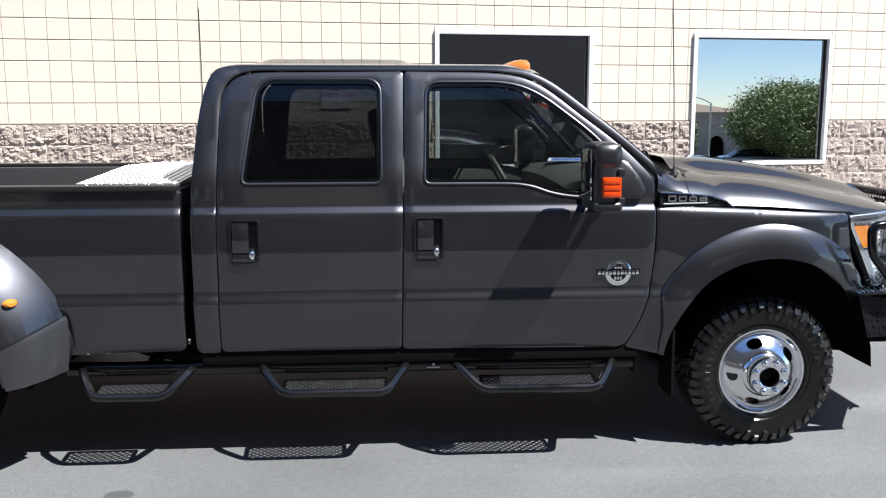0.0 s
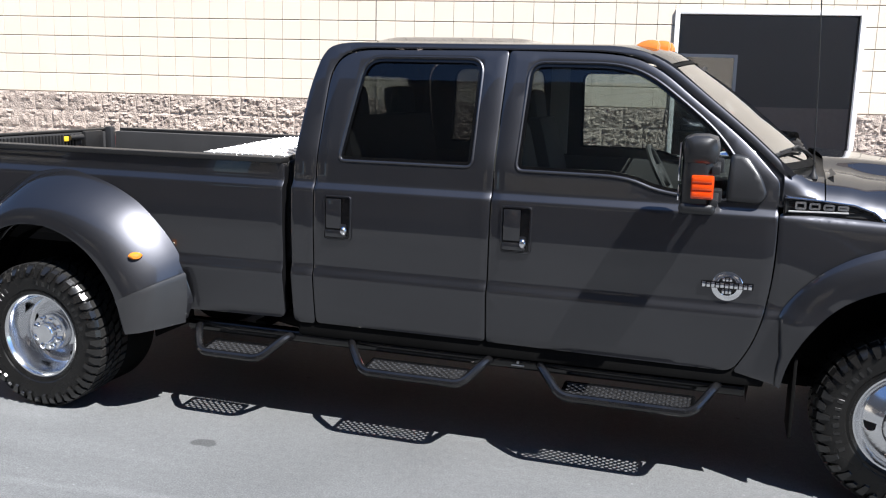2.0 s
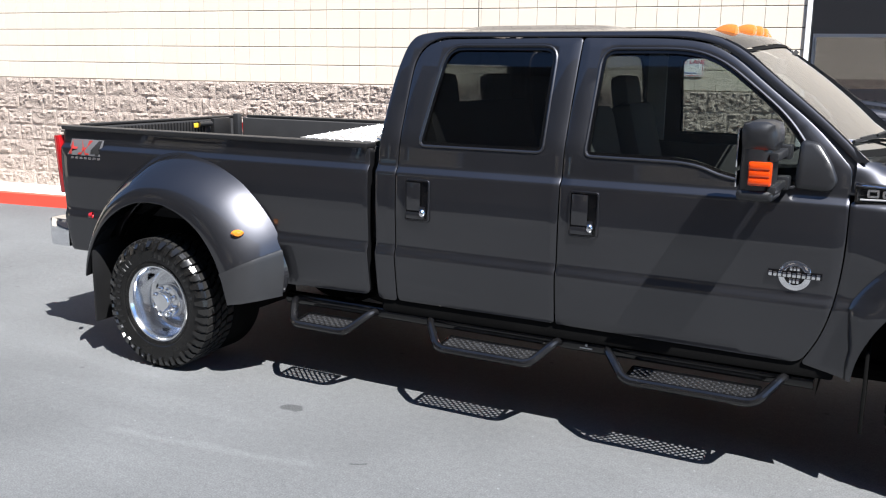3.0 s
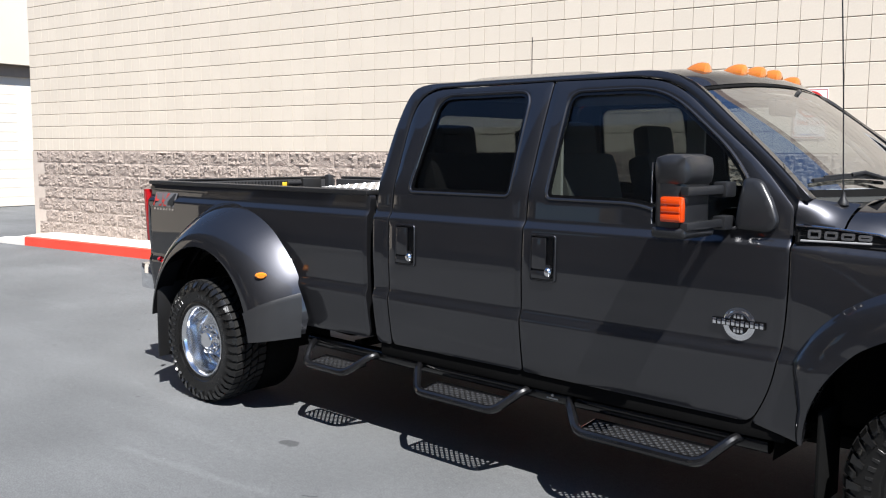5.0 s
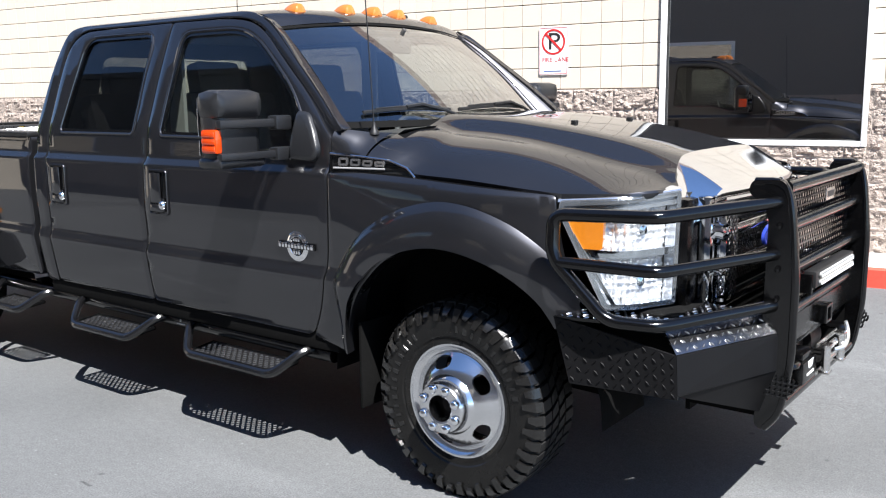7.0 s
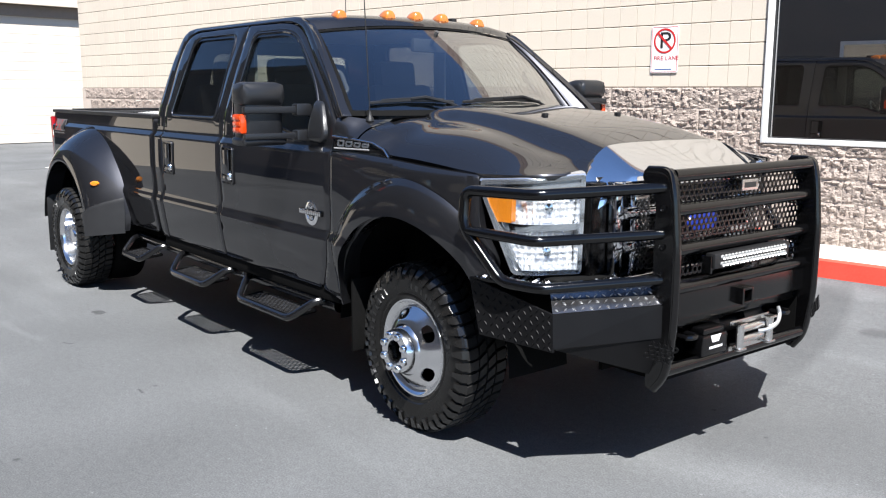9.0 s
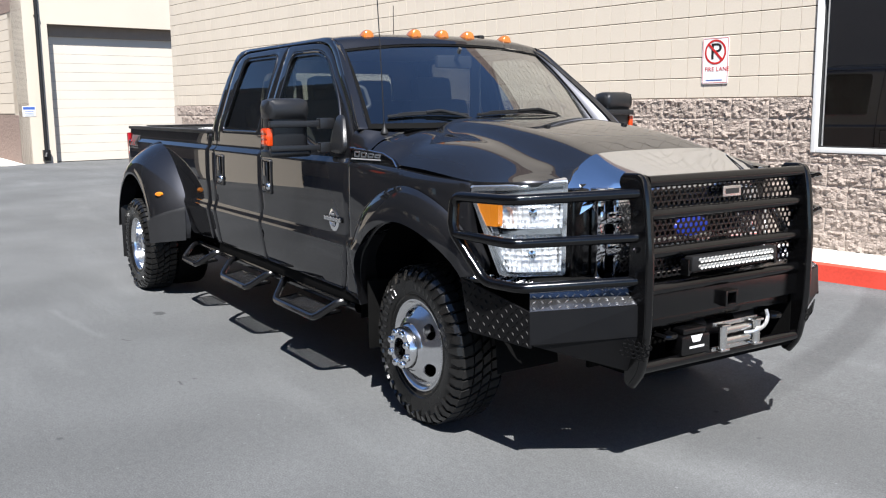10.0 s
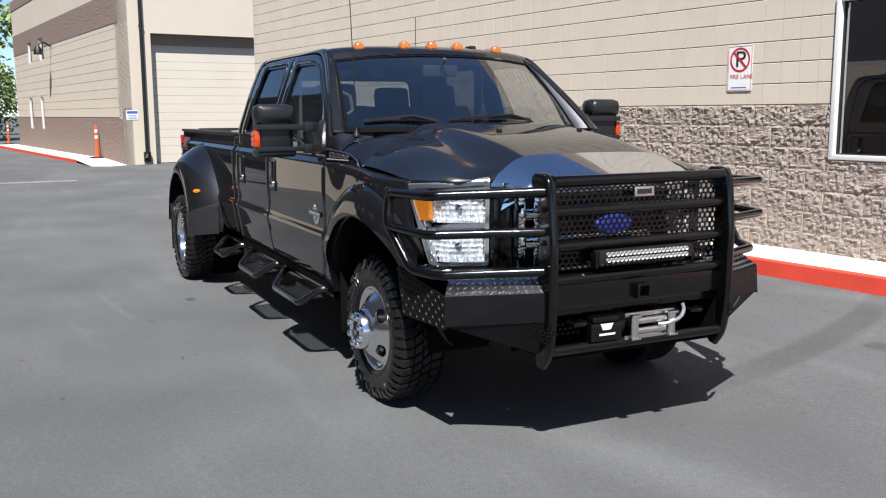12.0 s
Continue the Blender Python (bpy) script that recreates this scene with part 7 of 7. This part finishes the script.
def seat(x, y, w, rear=False):
    """A padded car seat: cushion, back, headrest on two posts."""
    st = part("car_seat", box(x - 0.02, x + 0.52, y - w / 2, y + w / 2, 0.92, 1.07, 0.05), "interior", truck)
    part("seat_base", box(x + 0.04, x + 0.46, y - w / 2 + 0.05, y + w / 2 - 0.05, 0.66, 0.92, 0.02), "dash", st)
    back = moved(box(-0.08, 0.08, -w / 2, w / 2, 0.0, 0.68, 0.06), pose(x + 0.02, y, 0.98, 0, -14))
    part("seat_back", back, "interior", st)
    n = 1 if w < 0.8 else 2
    for k in range(n):
        yy = y if n == 1 else y + (k - 0.5) * w * 0.55
        part("headrest", merge(moved(box(-0.06, 0.06, -0.155, 0.155, 0.0, 0.21, 0.05), pose(x - 0.16, yy, 1.60, 0, -8)), tube([(x - 0.13, yy - 0.06, 1.52), (x - 0.16, yy - 0.06, 1.66)], 0.007, 6), tube([(x - 0.13, yy + 0.06, 1.52), (x - 0.16, yy + 0.06, 1.66)], 0.007, 6)), "interior", st)


seat(-1.85, -0.42, 0.52)
seat(-1.85, 0.42, 0.52)
seat(-2.72, 0.0, 1.45)
part("centre_console", box(-1.75, -1.15, -0.13, 0.13, 0.66, 1.10, 0.04), "dash", truck)
part("rear_view_mirror", merge(box(-1.10, -1.06, -0.13, 0.13, 1.83, 1.91, 0.015), tube([(-1.06, 0, 1.88), (-1.0, 0, 1.95)], 0.012, 8)), "dash", truck)
for s in (-1, 1):
    part("door_card", box(-2.80, -0.70, min(s * 0.90, s * 0.93), max(s * 0.90, s * 0.93), 0.66, 1.38, 0.01), "dash", truck)
    part("pillar_trim", merge(box(-1.98, -1.86, min(s * 0.74, s * 0.76), max(s * 0.74, s * 0.76), 1.40, 1.96)), "headliner", truck)
    part("grab_handle", tube(bent([(-1.02, s * 0.73, 1.72), (-0.98, s * 0.69, 1.70), (-0.88, s * 0.71, 1.60), (-0.88, s * 0.75, 1.58)], 0.02), 0.012, 8), "dash", truck)

# what stands in the bed
toolbox = thing("tool_box", "bare aluminium diamond plate tool box across the bed", "tool box", at=(-3.29, 0, 1.0))
part("body", box(-0.24, 0.24, -0.80, 0.80, -0.06, 0.44, 0.008), "aluminium", toolbox)
for s in (-1, 1):
    f = (lambda q: q) if s < 0 else mirror_y
    part("lid", f(merge(plate((-0.25, -0.885, 0.436), (0.25, -0.885, 0.436), (0.25, -0.005, 0.470), (-0.25, -0.005, 0.470), True, 0.006, 0.034), plate((-0.25, -0.888, 0.405), (0.25, -0.888, 0.405), (0.25, -0.886, 0.436), (-0.25, -0.886, 0.436), True, 0.004, 0.03))), "aluminium", toolbox)
    part("lid_edge", f(plate((-0.252, -0.005, 0.44), (-0.252, -0.885, 0.405), (-0.252, -0.885, 0.437), (-0.252, -0.005, 0.471), True, 0.004, 0.03)), "aluminium", toolbox)
# inner face of the tailgate: ribs, latch, tag and the folded assist handle
part("tailgate_liner", box(BED_R + 0.036, BED_R + 0.046, -0.78, 0.78, 1.02, 1.415, 0.003), "liner", tail)
for k in range(34):
    y = -0.74 + 0.032 * k
    part("liner_rib", box(BED_R + 0.046, BED_R + 0.062, y, y + 0.016, 1.25, 1.405, 0.003), "black_plastic", tail)
part("latch_box", box(BED_R + 0.046, BED_R + 0.085, 0.40, 0.60, 1.26, 1.425, 0.012), "black_plastic", tail)
part("latch_spring", moved(lathe([(0.0, -0.07), (0.022, -0.07), (0.018, -0.05), (0.022, -0.03), (0.018, -0.01), (0.022, 0.01), (0.018, 0.03), (0.022, 0.05), (0.022, 0.07), (0.0, 0.07)], 12), pose(BED_R + 0.07, 0.31, 1.385)), "mirror_black", tail)
part("tag", box(BED_R + 0.062, BED_R + 0.070, 0.195, 0.240, 1.36, 1.395, 0.004), "yellow", tail, "small yellow tag")
part("assist_handle", box(BED_R + 0.04, BED_R + 0.10, 0.665, 0.725, 1.22, 1.455, 0.022), "pad", tail)

# ---- fixtures on the main wall ----
sign = thing("fire_lane_sign", "white no-parking sign with a red ring and red lettering", "sign")
sign.matrix_world = WALL @ pose(0.013, 0, 2.018)
part("plate", skin(rounded([(-0.152, -0.228), (0.152, -0.228), (0.152, 0.228), (-0.152, 0.228)], 0.022), [], lambda u, v, d: (u, -0.014 + d, v), 0.003, 0.1), "white", sign)
rim_line = rounded([(-0.152, -0.228), (0.152, -0.228), (0.152, 0.228), (-0.152, 0.228)], 0.022)
part("border", skin(offset_in(rim_line, 0.008), [offset_in(rim_line, 0.0125)], lambda u, v, d: (u, -0.0155 + d, v), 0.001, 0.05), "red_ink", sign)
circle = lambda r: [(r * math.cos(2 * math.pi * k / 40), 0.085 + r * math.sin(2 * math.pi * k / 40)) for k in range(40)]
part("ring", skin(circle(0.122), [circle(0.103)], lambda u, v, d: (u, -0.0165 + d, v), 0.001, 0.03), "red_ink", sign)
part("slash", moved(box(-0.108, 0.108, -0.0180, -0.0165, -0.011, 0.011), pose(0, 0, 0.085, 0, 45, 0)), "red_ink", sign)


def lettering(text, size, mat, parent, x, z, y):
    """Built-in font, as a mesh facing -y."""
    c = bpy.data.curves.new("text", "FONT")
    c.body, c.size, c.align_x, c.align_y, c.extrude = text, size, "CENTER", "CENTER", 0.0005
    o = bpy.data.objects.new("text", c)
    me = bpy.data.meshes.new_from_object(o)
    bpy.data.objects.remove(o)
    me.transform(pose(x, y, z, 90))
    me.materials.clear()
    return ob_of("lettering", me, mat, parent, sharp=0)


pl = lettering("P", 0.225, "black_ink", sign, 0.004, 0.083, -0.0160)
pl.data.transform(Matrix.Translation((0.004, 0, 0.083)) @ Matrix.Diagonal((1.2, 1, 1, 1)) @ Matrix.Translation((-0.004, 0, -0.083)))
pen = -0.112
for letter in "FIRE LANE":
    if letter == " ":
        pen += 0.022
        continue
    ob = lettering(letter, 0.058, "red_ink", sign, 0, -0.085, -0.0160)
    left, right = min(v.co.x for v in ob.data.vertices), max(v.co.x for v in ob.data.vertices)
    ob.data.transform(Matrix.Translation((pen - left, 0, 0)))
    pen += right - left + 0.0065
part("text_bar", box(-0.10, 0.085, -0.0160, -0.0145, -0.196, -0.188), "blue_ink", sign)

# ---- blocks of the main wall ----
# split-face base: courses of half-bond blocks down to the walk
NEAR = (-5.2, 3.3)
base_variants = [mesh_of(*split_block(0.3964, 0.1932, k)) for k in range(12)]
for me_ in base_variants:
    me_.materials.append(M["split"])
    me_.shade_smooth()
    me_.set_sharp_from_angle(angle=radians(24))
tan_me = mesh_of(*smooth_block(0.1992, 0.1955))
tan_me.materials.append(M["tan_block"])
for a, c, lo, hi in clipped(WALL_LEFT + 0.002, WALL_RIGHT, -0.28, BAND_TOP - 0.004):
    ob = ob_of("mortar_joint", mesh_of(*box(a, c, -0.0065, 0.011, lo, hi)), "mortar2", wall_main, sharp=0)
rest_split, rest_tan, rest_brown = [], [], []
rng = random.Random(4)
count_tan = 0
for row in range(-8, 0):
    z0 = BAND_TOP + row * COURSE
    s = WALL_LEFT + 0.35 - (0.2032 if row % 2 else 0)
    while s < WALL_RIGHT:
        whole = clipped(s, s + 0.4064, z0, z0 + COURSE)
        full = len(whole) == 1 and abs(whole[0][1] - whole[0][0] - 0.4064) < 1e-4 and abs(whole[0][3] - whole[0][2] - COURSE) < 1e-4
        if full and NEAR[0] < s < NEAR[1] + 0.8 and row > -9:
            ob = new("split_block", base_variants[rng.randrange(12)])
            ob.parent = wall_main
            ob.matrix_local = Matrix.Translation((s + 0.2032, 0, z0 + COURSE / 2))
        else:
            for a, c, lo, hi in whole:
                if c - a > 0.03:
                    far = s > 8
                    v, f = split_block(c - a - 0.01, hi - lo - 0.01, rng.randrange(999), 10 if far else 16, 5 if far else 8)
                    rest_split.append(([(p[0] + (a + c) / 2, p[1], p[2] + (lo + hi) / 2) for p in v], f))
        s += 0.4064
part("split_blocks_far", merge(*rest_split), "split_rest", wall_main, sharp=24)["kind"] = "stuff"
row = 0
while BAND_TOP + row * COURSE < WALL_HIGH:
    z0 = BAND_TOP + row * COURSE
    s = WALL_LEFT + 0.02 + 0.0
    while s < WALL_RIGHT:
        whole = clipped(s, s + COURSE, z0, z0 + COURSE)
        full = len(whole) == 1 and abs(whole[0][1] - whole[0][0] - COURSE) < 1e-4 and abs(whole[0][3] - whole[0][2] - COURSE) < 1e-4
        if full and -5.3 < s < 1.0 and row < 9 and count_tan < 300:
            ob = new("tan_block", tan_me)
            ob.parent = wall_main
            ob.matrix_local = Matrix.Translation((s + COURSE / 2, 0, z0 + COURSE / 2))
            count_tan += 1
        else:
            for a, c, lo, hi in whole:
                v, f = smooth_block(c - a - 0.0040, hi - lo - 0.0077)
                (rest_brown if z0 > 6.2 else rest_tan).append(([(p[0] + (a + c) / 2, p[1], p[2] + (lo + hi) / 2) for p in v], f))
        s += COURSE
    row += 1
part("brown_blocks", merge(*rest_brown), "brown_band", wall_main, "brown block bands high on the wall", sharp=0)["kind"] = "stuff"
part("tan_blocks_far", merge(*rest_tan), "tan_rest", wall_main, sharp=0)["kind"] = "stuff"
